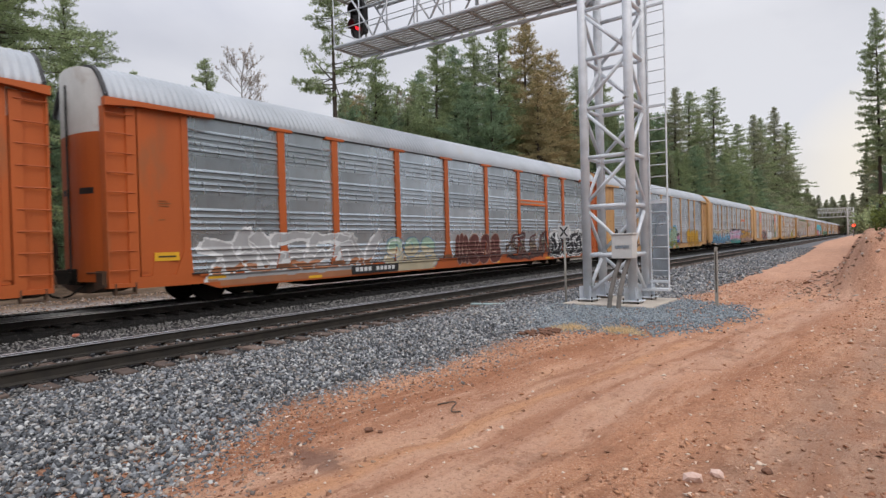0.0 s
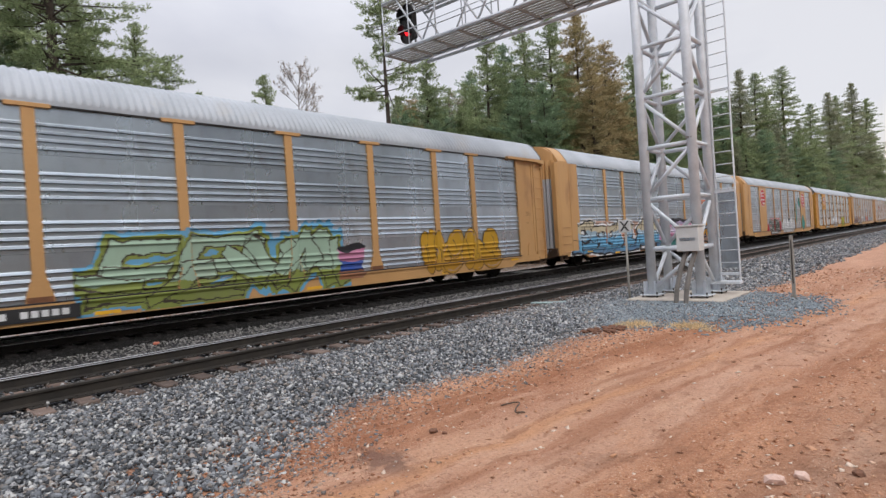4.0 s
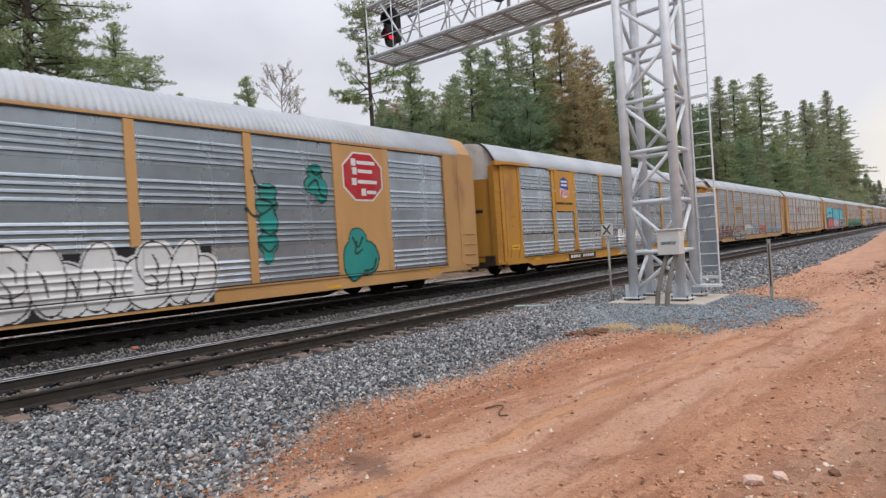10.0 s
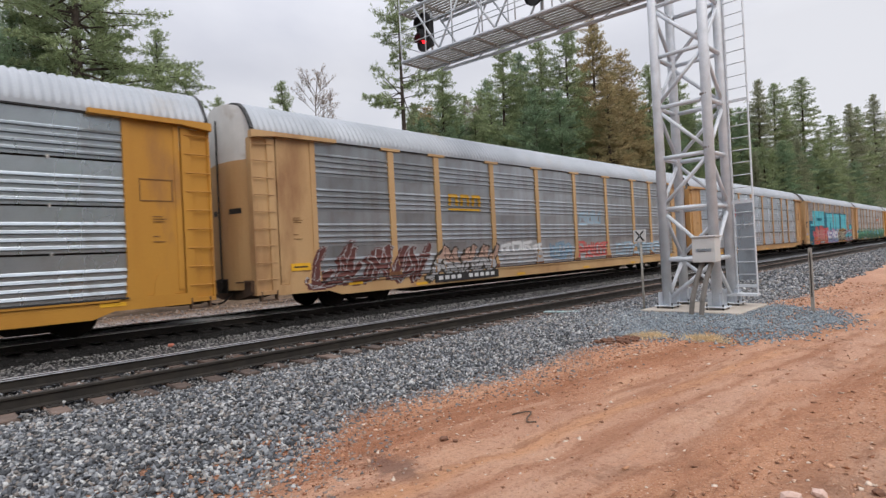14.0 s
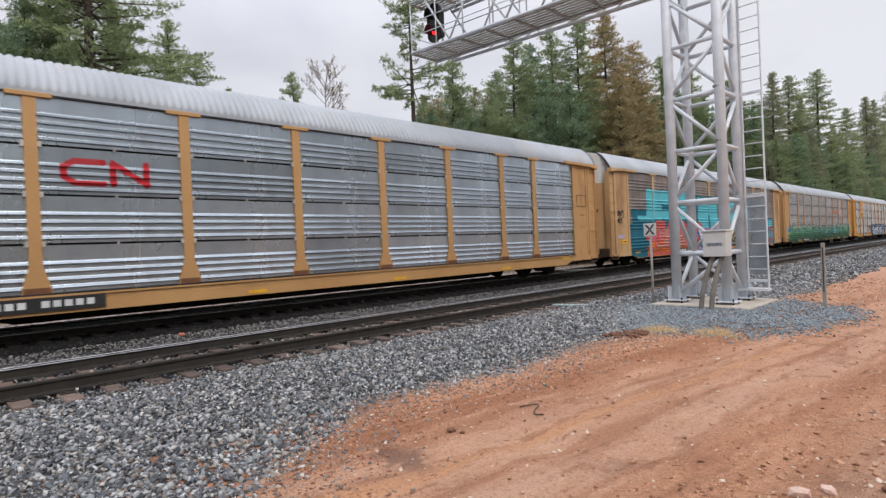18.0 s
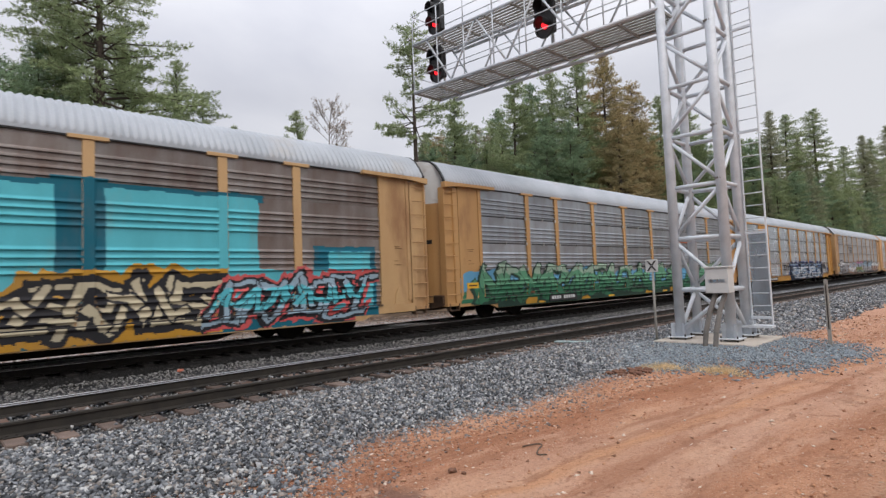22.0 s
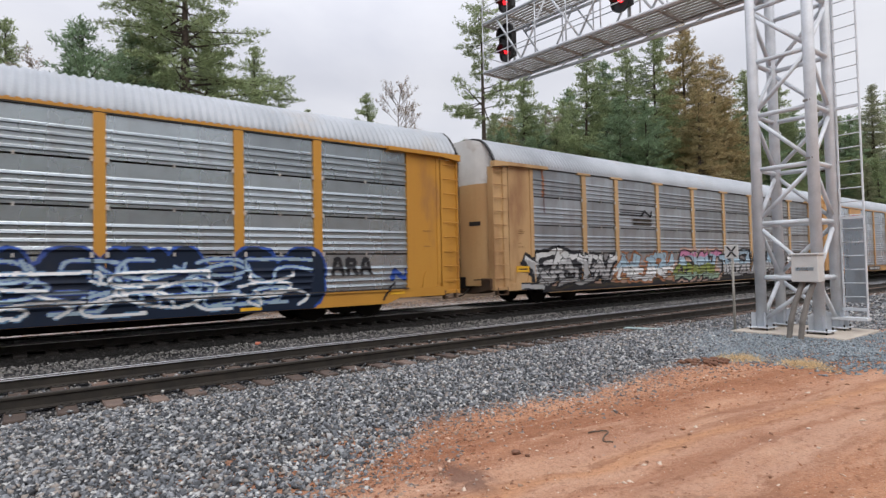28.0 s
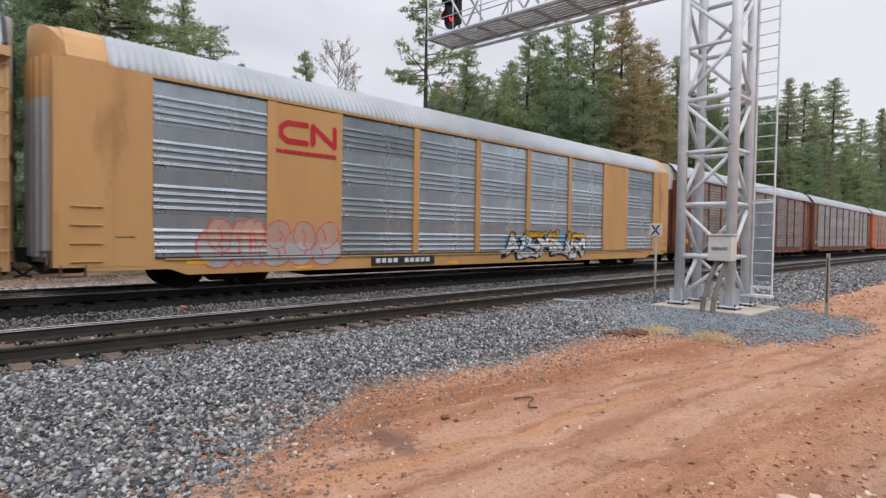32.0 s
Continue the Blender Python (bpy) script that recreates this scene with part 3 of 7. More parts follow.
    x, y = scatter(12000, -3.2, 4.0, -8, 2.25, r)
    sz = 0.004 + 0.02 * r.uniform(0, 1, len(x)) ** 5
    stones("pebbles", x, y, ground_z(x, y) + sz * 0.15, sz, M_PEBBLE, "small pale pebbles strewn over the red dirt", 26, squash=0.4)
    x, y = scatter(2600, -5.2, -2.9, 1.5, 15, r, 1.2)
    x = dirt_edge(y) + r.normal(0.25, 0.4, len(y))
    sz = 0.006 + 0.016 * r.uniform(0, 1, len(x)) ** 2
    stones("dirt_clods", x, y, ground_z(x, y) + sz * 0.15, sz, M_CLOD, "crumbled red clods along the edge of the ballast", 18, squash=0.5)


build_ballast()

# ---- tracks ----
def build_track(name, xc, lift, label):
    tr = empty(name, pose(xc, 0, lift))
    tagged(tr, label, "railway track", kind="structure")
    for sx in (-0.752, 0.752):
        bm = bmesh.new()
        web = [(-0.07, -0.18), (0.07, -0.18), (0.07, -0.168), (0.014, -0.145), (0.012, -0.05), (0.036, -0.035), (0.036, -0.008), (0.028, 0.0), (-0.028, 0.0), (-0.036, -0.008), (-0.036, -0.035), (-0.012, -0.05), (-0.014, -0.145), (-0.07, -0.168)]
        prism(bm, [(sx + a, c) for a, c in web], 1, -80, 600)
        # the train's rails go black for oil and for the shade on their webs
        part("rail", bm, M_DARK if lift else M_RAIL, tr, "oily steel rail with train shade in its colour" if lift else "rusty steel rail")
        if lift or sx < 0:
            bm = bmesh.new()
            prism(bm, [(sx - 0.038, -0.03), (sx + 0.038, -0.03), (sx + 0.038, -0.019), (sx + 0.02, 0.003), (sx - 0.02, 0.003), (sx - 0.038, -0.019)], 1, -80, 600)
            part("rail_head", bm, M_RAILDUST if lift else M_RAILHEAD, tr, "wheel-polished running surface")
    tie = bmesh.new()
    box(tie, -1.3, 1.3, -0.11, 0.11, -0.36, -0.18, 0.012)
    me = bpy.data.meshes.new("tie")
    tie.to_mesh(me)
    tie.free()
    plate = bmesh.new()
    for sx in (-0.752, 0.752):
        box(plate, sx - 0.17, sx + 0.17, -0.09, 0.09, -0.182, -0.166)
        for dx, dy in ((-0.1, 0.05), (0.1, -0.05), (-0.1, -0.05), (0.1, 0.05)):
            box(plate, sx + dx - 0.012, sx + dx + 0.012, dy - 0.012, dy + 0.012, -0.17, -0.15)
    pm = bpy.data.meshes.new("tie_plate")
    plate.to_mesh(pm)
    plate.free()
    pm_dark = pm.copy()
    pm.materials.append(M_RAIL)
    pm_dark.materials.append(M_DARK)
    if lift:
        bm = bmesh.new()
        for i in range(340):
            box(bm, -0.62, 0.62, -40 + i, -39 + i, -0.3, -0.05 + 0.008 * math.sin(i * 2.7))
        part("packed_fill", bm, M_FILL, tr, "packed pale ballast dust between the rails")
    r = random.Random(5)
    for i in range(150):
        ob = shared("tie", me, M_TIE_OIL_SHADE if lift else M_TIE, tr)
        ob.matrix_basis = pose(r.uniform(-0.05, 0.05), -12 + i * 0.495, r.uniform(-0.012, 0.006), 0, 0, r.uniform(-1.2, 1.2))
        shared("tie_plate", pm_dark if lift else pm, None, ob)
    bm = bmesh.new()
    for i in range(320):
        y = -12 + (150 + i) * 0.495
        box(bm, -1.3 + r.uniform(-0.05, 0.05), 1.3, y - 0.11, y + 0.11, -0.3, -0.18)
    tagged(part("far_ties", bm, M_TIE_OIL_SHADE if lift else M_TIE, tr), kind="stuff")
    return tr


build_track("track_near", NEAR_TRACK, 0.0, "rusty empty track on weathered timber ties")
build_track("track_train", FAR_TRACK, LIFT, "oily track, shade in its colours, that carries the freight train")

# ---- railcars ----
HALF, WIDE, POST_X = 13.75, 1.567, 1.553
SILL, DECK, TOP, EAVE = 0.375, 0.78, 4.73, 4.82
POSTS = (-9.15, -7.15, -4.25, -1.38, 1.5, 4.33, 7.15, 9.15)
BAYS = tuple(zip((-11.95,) + POSTS, POSTS + (11.95,)))
TIERS = ((0.78, 1.77), (1.77, 2.755), (2.755, 3.745), (3.745, 4.73))
RIB0, RIBS, PITCH, DEEP = 0.085, 4, 0.16, 0.045


def rib_profile(z0, z1):
    pts = [(z0, 0.0)]
    for i in range(RIBS):
        b = z0 + RIB0 + i * PITCH
        pts += [(b, 0.0), (b + 0.018, DEEP), (b + 0.026, DEEP), (b + 0.072, 0.008), (b + 0.088, 0.0)]
    return pts + [(z1, 0.0)]


def screen_mesh(width, seam):
    verts, faces = [], []
    pts = [(seam, 0.0)] + rib_profile(0.0, 0.985)[1:-1] + [(0.985 - seam, 0.0)]
    for y in (0.02, width - 0.02):
        verts += [(x, y, z) for z, x in pts]
        verts += [(-0.03, y, pts[0][0]), (-0.03, y, pts[-1][0])]
    n = len(pts) + 2
    for i in range(len(pts) - 1):
        faces.append((i, i + n, i + 1 + n, i + 1))
    k = len(pts)
    faces += [(0, k, k + n, n), (k - 1, k - 1 + n, k + 1 + n, k + 1)]
    me = bpy.data.meshes.new("screen")
    me.from_pydata(verts, [], faces)
    return me


SCREENS = {}


def screen(width, seam, material):
    key = (round(width, 2), seam, material.name)
    if key not in SCREENS:
        SCREENS[key] = screen_mesh(width, seam)
        SCREENS[key].materials.append(material)
    return SCREENS[key]


def roof_section(half=True):
    pts = [(WIDE - 0.01, EAVE - 0.03), (WIDE - 0.01, EAVE + 0.06), (1.38, 5.16), (1.17, 5.42), (0.92, 5.595), (0.6, 5.675), (0.25, 5.70), (0.0, 5.705)]
    return pts + [(-x, z) for x, z in pts[-2::-1]]


def roof_mesh(y0, y1, name):
    step = 0.042
    n = int((y1 - y0) / step)
    sec = np.array(roof_section())
    ctr = np.array([0.0, 4.6])
    out = sec - ctr
    out = out / np.linalg.norm(out, axis=1, keepdims=True)
    ys = np.linspace(y0, y1, n + 1)
    amp = 0.03 * np.where(np.arange(n + 1) % 4 < 2, 1.0, -0.3)
    edge = np.ones(len(sec))
    edge[[0, -1]] = 0.0
    p = sec[None] + out[None] * amp[:, None, None] * edge[None, :, None]
    v = np.stack([p[..., 0], np.broadcast_to(ys[:, None], p.shape[:2]), p[..., 1]], -1).reshape(-1, 3)
    k = len(sec)
    i = np.arange(n)[:, None] * k + np.arange(k - 1)[None]
    f = np.stack([i, i + 1, i + 1 + k, i + k], -1).reshape(-1, 4)
    ob = from_arrays(name, v, f, M_ROOF)
    me = ob.data
    bpy.data.objects.remove(ob)
    return me


ROOF = roof_mesh(-HALF, HALF, "roof")
ROOF_SHORT = roof_mesh(-HALF + 0.95, HALF - 0.95, "roof")


def mesh_of(bm, name):
    me = bpy.data.meshes.new(name)
    bm.to_mesh(me)
    bm.free()
    return me


def post_mesh(flare, cap):
    bm = bmesh.new()
    w, zt = 0.112, TOP
    out = [(-w - flare, DECK - 0.06), (w + flare, DECK - 0.06), (w + flare, DECK + 0.12), (w, DECK + 0.55), (w, zt), (-w, zt), (-w, DECK + 0.55), (-w - flare, DECK + 0.12)]
    prism(bm, out, 0, 1.45, POST_X)
    if cap:
        box(bm, 1.45, WIDE + 0.012, -0.38, 0.38, zt - 0.05, zt + 0.035, 0.006)
    return mesh_of(bm, "post")


POST_FLARED, POST_PLAIN = post_mesh(0.13, True), post_mesh(0.0, False)
bm_ = bmesh.new()
box(bm_, 1.5, POST_X + 0.008, -0.225, 0.225, DECK + 0.012, DECK + 0.13)
FOOT = mesh_of(bm_, "post_foot")
M_FOOT = mat("rusted_brown_foot_plate", (0.20, 0.085, 0.035), (0.11, 0.05, 0.03), 0.8, 0, 4, 50, 0.3)
FOOT.materials.append(M_FOOT)


def sill_mesh():
    bm = bmesh.new()
    e = 13.2
    out = [(-e, 0.52), (-11.6, 0.52), (-11.2, SILL), (11.2, SILL), (11.6, 0.52), (e, 0.52), (e, DECK), (-e, DECK)]
    prism(bm, out, 0, 1.46, WIDE)
    box(bm, WIDE, WIDE + 0.04, -e + 1.5, e - 1.5, DECK - 0.06, DECK - 0.01)
    return mesh_of(bm, "side_sill")


SILL_ME = sill_mesh()


def end_panel_mesh():
    """The blank bay beside the first screen, with pressed edges, a door track above and a foot bracket."""
    bm = bmesh.new()
    box(bm, 1.44, 1.535, -13.08, -11.95, DECK, TOP, 0.01)
    box(bm, 1.5, WIDE, -12.06, -11.9, DECK - 0.05, TOP)
    box(bm, 1.5, 1.56, -13.08, -12.96, DECK + 0.1, TOP)
    prism(bm, [(-12.3, DECK - 0.05), (-11.85, DECK - 0.05), (-11.9, DECK + 0.6), (-12.06, DECK + 0.6)], 0, 1.5, WIDE + 0.004)
    prism(bm, [(-12.85, DECK - 0.02), (-12.4, DECK - 0.02), (-12.45, DECK + 0.35), (-12.55, DECK + 0.5), (-12.72, DECK + 0.5), (-12.8, DECK + 0.3)], 0, 1.5, 1.56)
    prism(bm, [(-13.8, TOP - 0.13), (-13.8, TOP + 0.06), (-11.25, TOP + 0.07), (-11.25, TOP - 0.03), (-13.1, TOP - 0.05)], 0, 1.5, WIDE + 0.13)
    return mesh_of(bm, "end_panel")


def ladder_bay_mesh():
    bm = bmesh.new()
    prism(bm, [(1.30, -13.78), (WIDE, -13.78), (WIDE, -13.74), (1.5, -13.72), (1.5, -13.34), (WIDE, -13.33), (WIDE, -13.12), (1.30, -13.12)], 2, 0.56, TOP - 0.1)
    box(bm, 1.45, WIDE, -13.76, -13.12, 0.56, 0.66)
    return mesh_of(bm, "ladder_bay")


def plain_end_mesh():
    bm = bmesh.new()
    prism(bm, [(1.3, -13.78), (1.5, -13.76), (1.56, -13.66), (1.575, -13.5), (1.575, -11.95), (1.3, -11.95)], 2, 0.6, TOP + 0.08)
    box(bm, 1.5, 1.59, -12.72, -12.68, 0.8, 4.6)
    prism(bm, [(-12.35, DECK - 0.05), (-11.9, DECK - 0.05), (-11.93, DECK + 0.62), (-12.16, DECK + 0.62)], 0, 1.5, WIDE + 0.004)
    return mesh_of(bm, "end_panel")


def rung_mesh():
    bm = bmesh.new()
    rod(bm, (1.575, -13.77, 0), (1.575, -13.2, 0), 0.016, n=6)
    return mesh_of(bm, "rung")


def bulge(x):
    """How far the curved end doors reach at x."""
    return -13.2 - 0.78 * math.sqrt(max(0.0, 1 - (x / 1.48) ** 2))


def end_wall_mesh(low, high, name):
    """The curved shell of the radial end doors between two heights; above the eaves it follows the roof."""
    bm = bmesh.new()
    sec = [p for p in roof_section() if p[1] > EAVE][::-1]
    n = 22
    cols = []
    for i in range(n + 1):
        x = -1.47 * math.cos(math.pi * i / n)
        top = min(high, float(np.interp(x, [p[0] for p in sec], [p[1] for p in sec])) - 0.03)
        cols.append([bm.verts.new(p) for p in ((x, bulge(x), low), (x, bulge(x), top), (x, -13.1, top), (x, -13.1, low))])
    for a, b in zip(cols, cols[1:]):
        for j in range(4):
            k = (j + 1) % 4
            bm.faces.new((a[j], b[j], b[k], a[k]))
    bm.faces.new(cols[0])
    bm.faces.new(cols[-1][::-1])
    bmesh.ops.recalc_face_normals(bm, faces=bm.faces[:])
    return mesh_of(bm, name)


def door_leaf_mesh(low, high):
    """One pressed leaf of the folding end doors."""
    bm = bmesh.new()
    prism(bm, [(-0.24, -HALF + 0.03), (-0.2, -HALF - 0.05), (-0.08, -HALF - 0.05), (-0.04, -HALF), (0.04, -HALF), (0.08, -HALF - 0.05), (0.2, -HALF - 0.05), (0.24, -HALF + 0.03)], 2, low, high)
    return mesh_of(bm, "door_leaf")


def hood_mesh(a, b, low, size):
    """The upper end wall with its gable, or the smooth end piece of a roof."""
    bm = bmesh.new()
    out = [(1.5 * size, low)] + [(x * size, 4.6 + (z - 4.6) * size) for x, z in roof_section()] + [(-1.5 * size, low)]
    prism(bm, out, 1, a, b)
    return mesh_of(bm, "roof_end")


def roof_edge_mesh():
    """A dark bent trim round the end of the roof."""
    bm = bmesh.new()
    outer = [(x * 1.018, 4.6 + (z - 4.6) * 1.03) for x, z in roof_section()]
    inner = [(x * 0.985, 4.6 + (z - 4.6) * 0.97) for x, z in roof_section()]
    for i in range(len(outer) - 1):
        prism(bm, [outer[i], outer[i + 1], inner[i + 1], inner[i]], 1, -HALF - 0.02, -HALF + 0.07)
    return mesh_of(bm, "roof_edge")


def underframe_mesh():
    """Centre sill, cross-bearers, far sill and pipes below the deck."""
    bm = bmesh.new()
    prism(bm, [(-8.9, 0.6), (-8.6, 0.48), (-7.4, 0.14), (7.4, 0.14), (8.6, 0.48), (8.9, 0.6)], 0, -0.42, 0.42)
    box(bm, -0.5, 0.5, -13.2, 13.2, 0.5, 0.7)
    box(bm, -1.6, -1.46, -13.2, 13.2, 0.46, 0.8)
    for i in range(-3, 4):
        box(bm, -1.5, 1.46, i * 2.86 - 0.08, i * 2.86 + 0.08, 0.4, 0.6)
        box(bm, 0.35, 1.2, i * 2.86 + 0.4, i * 2.86 + 1.6, 0.40, 0.6)
    rod(bm, (1.1, -8.8, 0.36), (1.1, 8.8, 0.36), 0.03, n=6)
    rod(bm, (0.5, -2.2, 0.42), (0.5, -1.2, 0.42), 0.2, n=12)
    return mesh_of(bm, "underframe")


# thin black bar that stands in for the shadow line above the sill ledge
def sill_shade_line_mesh():
    bm = bmesh.new()
    box(bm, 1.5, WIDE + 0.046, -11.9, 11.9, DECK - 0.014, DECK + 0.014)
    return mesh_of(bm, "rub_strip")


# black bar drawn as the shadow between the screens and the roof
def eave_shade_line_mesh():
    bm = bmesh.new()
    box(bm, 1.45, 1.552, -11.9, 11.9, TOP - 0.015, TOP + 0.018)
    return mesh_of(bm, "gutter_seal")


def door_slot_mesh():
    bm = bmesh.new()
    for x, w in ((0.72, 0.22), (-0.3, 0.14)):
        for i in range(6):
            a, b = x - w + 2 * w * i / 6, x - w + 2 * w * (i + 1) / 6
            prism(bm, [(a, bulge(a) - 0.006), (b, bulge(b) - 0.006), (b, bulge(b) + 0.05), (a, bulge(a) + 0.05)], 2, 2.72, 2.86)
    box(bm, -0.02, 0.03, bulge(0) - 0.03, bulge(0) + 0.05, 0.75, 5.3)
    for z in (1.3, 2.5, 3.7, 4.6):
        rod(bm, (0.06, bulge(0) - 0.035, z), (0.06, bulge(0) - 0.035, z + 0.35), 0.022, n=6)
    return mesh_of(bm, "door_slot")


def body_mesh():
    bm = bmesh.new()
    box(bm, -1.55, 1.40, -13.3, 13.3, 0.55, 4.9)
    return mesh_of(bm, "body")


def chord_mesh():
    bm = bmesh.new()
    box(bm, 1.40, 1.562, -13.6, 13.6, TOP + 0.02, EAVE + 0.01)
    return mesh_of(bm, "top_chord")


def end_sill_mesh():
    """Grimy end sill, platform and steps below the end doors."""
    bm = bmesh.new()
    prism(bm, [(-1.45, 0.95), (-1.45, 0.6), (-0.5, 0.42), (0.5, 0.42), (1.45, 0.6), (1.45, 0.95)], 1, -HALF - 0.06, -13.1)
    return mesh_of(bm, "end_sill")


def step_mesh():
    bm = bmesh.new()
    prism(bm, [(-13.66, 0.66), (-13.66, 0.40), (-13.2, 0.40), (-13.2, 0.66), (-13.23, 0.66), (-13.23, 0.43), (-13.63, 0.43), (-13.63, 0.66)], 0, 1.42, 1.58)
    return mesh_of(bm, "step")


def hose_mesh():
    bm = bmesh.new()
    pts = [Vector((0.32, -13.75, 0.72)), Vector((0.36, -13.95, 0.55)), Vector((0.33, -14.12, 0.40)), Vector((0.3, -14.27, 0.36))]
    for p, q in zip(pts, pts[1:]):
        rod(bm, p, q, 0.025, n=7)
    return mesh_of(bm, "air_hose")


def lever_mesh():
    bm = bmesh.new()
    pts = [Vector((0.12, -13.95, 1.02)), Vector((0.5, -13.9, 0.9)), Vector((1.42, -13.84, 0.92)), Vector((1.46, -13.86, 0.66))]
    for p, q in zip(pts, pts[1:]):
        rod(bm, p, q, 0.016, n=6)
    return mesh_of(bm, "uncoupling_lever")


DOOR_LEAF, PLAIN_END, CHORD, END_SILL, STEP, HOSE, LEVER = door_leaf_mesh(0.8, 4.1), plain_end_mesh(), chord_mesh(), end_sill_mesh(), step_mesh(), hose_mesh(), lever_mesh()
# near black: the shade inside seams and gaps is put into this colour
M_INSIDE_SHADE = mat("shade_dark_car_interior", (0.035, 0.034, 0.034), (0.025, 0.025, 0.025), 0.8, 0, 2, 30, 0.1)
M_GRIME = mat("grimy_end_sill", (0.05, 0.036, 0.028), (0.13, 0.07, 0.04), 0.85, 0, 2.5, 30, 0.3)
HOSE.materials.append(M_DARK)
LEVER.materials.append(M_GRIME)
END_SILL.materials.append(M_GRIME)
END_PANEL, LADDER_BAY, RUNG, END_WALL, HOOD, BODY = end_panel_mesh(), ladder_bay_mesh(), rung_mesh(), end_wall_mesh(0.7, 4.12, "end_door"), end_wall_mesh(4.12, 9.0, "roof_end"), body_mesh()
HOOD_LONG = hood_mesh(-HALF + 0.2, -HALF + 0.97, 4.78, 1.008)
EAVE_SHADE, DOOR_TOP, ROOF_EDGE, UNDER, SILL_SHADE, SLOT = eave_shade_line_mesh(), door_leaf_mesh(4.1, 4.95), roof_edge_mesh(), underframe_mesh(), sill_shade_line_mesh(), door_slot_mesh()
for me_, m_ in ((ROOF_EDGE, M_BLACK), (UNDER, M_DARK), (SILL_SHADE, M_BLACK), (EAVE_SHADE, M_BLACK), (SLOT, M_BLACK)):
    me_.materials.append(m_)


WHEEL_R = 0.46


def wheelset_mesh():
    """Two wheels on their axle, with bolted bearing caps; turns about x."""
    bm = bmesh.new()
    rod(bm, (-1.12, 0, 0), (1.12, 0, 0), 0.08, n=10)
    for s_ in (-1, 1):
        rod(bm, (s_ * 0.70, 0, 0), (s_ * 0.83, 0, 0), WHEEL_R, n=28)
        rod(bm, (s_ * 0.67, 0, 0), (s_ * 0.70, 0, 0), WHEEL_R + 0.026, n=28)
        rod(bm, (s_ * 0.83, 0, 0), (s_ * 0.86, 0, 0), 0.16, 0.13, n=12)
        rod(bm, (s_ * 1.0, 0, 0), (s_ * 1.16, 0, 0), 0.11, 0.1, n=12)
        for i in range(3):
            a = i * 2.094
            rod(bm, (s_ * 1.16, 0.06 * math.cos(a), 0.06 * math.sin(a)), (s_ * 1.18, 0.06 * math.cos(a), 0.06 * math.sin(a)), 0.018, n=6)
    return mesh_of(bm, "wheelset")


def frame_mesh():
    bm = bmesh.new()
    out = [(-1.25, 0.38), (-1.05, 0.30), (-0.6, 0.36), (-0.35, 0.18), (0.35, 0.18), (0.6, 0.36), (1.05, 0.30), (1.25, 0.38), (1.2, 0.62), (0.5, 0.72), (-0.5, 0.72), (-1.2, 0.62)]
    prism(bm, out, 0, 0.95, 1.1)
    for y in (-0.2, 0.0, 0.2):
        rod(bm, (1.05, y, 0.22), (1.05, y, 0.5), 0.06, n=8)
    return mesh_of(bm, "side_frame")


def coupler_mesh():
    bm = bmesh.new()
    box(bm, -0.3, 0.3, -HALF - 0.25, -HALF + 0.3, 0.62, 1.0, 0.02)
    box(bm, -0.09, 0.09, -14.15, -HALF - 0.2, 0.72, 0.92, 0.02)
    prism(bm, [(-0.16, -14.3), (0.14, -14.3), (0.18, -14.1), (-0.18, -14.08)], 2, 0.66, 0.98)
    return mesh_of(bm, "coupler")


WHEELSET, FRAME, COUPLER = wheelset_mesh(), frame_mesh(), coupler_mesh()
for me_ in (WHEELSET, FRAME, COUPLER):
    me_.materials.append(M_DARK)
MIRROR = Matrix.Diagonal((1, -1, 1, 1))


def painted(me, material):
    c = me.copy()
    c.materials.clear()
    c.materials.append(material)
    return c


PAINTED = {}


def in_paint(me, material):
    key = (me.name, material.name)
    if key not in PAINTED:
        PAINTED[key] = painted(me, material)
    return PAINTED[key]


def put(name, me, parent, m=None, label=""):
    ob = shared(name, me, None, parent, label)
    if m is not None:
        ob.matrix_basis = m
    return ob


WHEELSETS = []
LEAVES = (-1.2, -0.75, -0.25, 0.25, 0.75, 1.2)


def leaf_pose(x):
    """A door leaf laid against the curved end."""
    turn = math.degrees(math.atan(0.78 * x / (1.48 ** 2 * math.sqrt(1 - (x / 1.48) ** 2))))
    return pose(x, bulge(x), 0, 0, 0, turn) @ pose(0, HALF, 0)


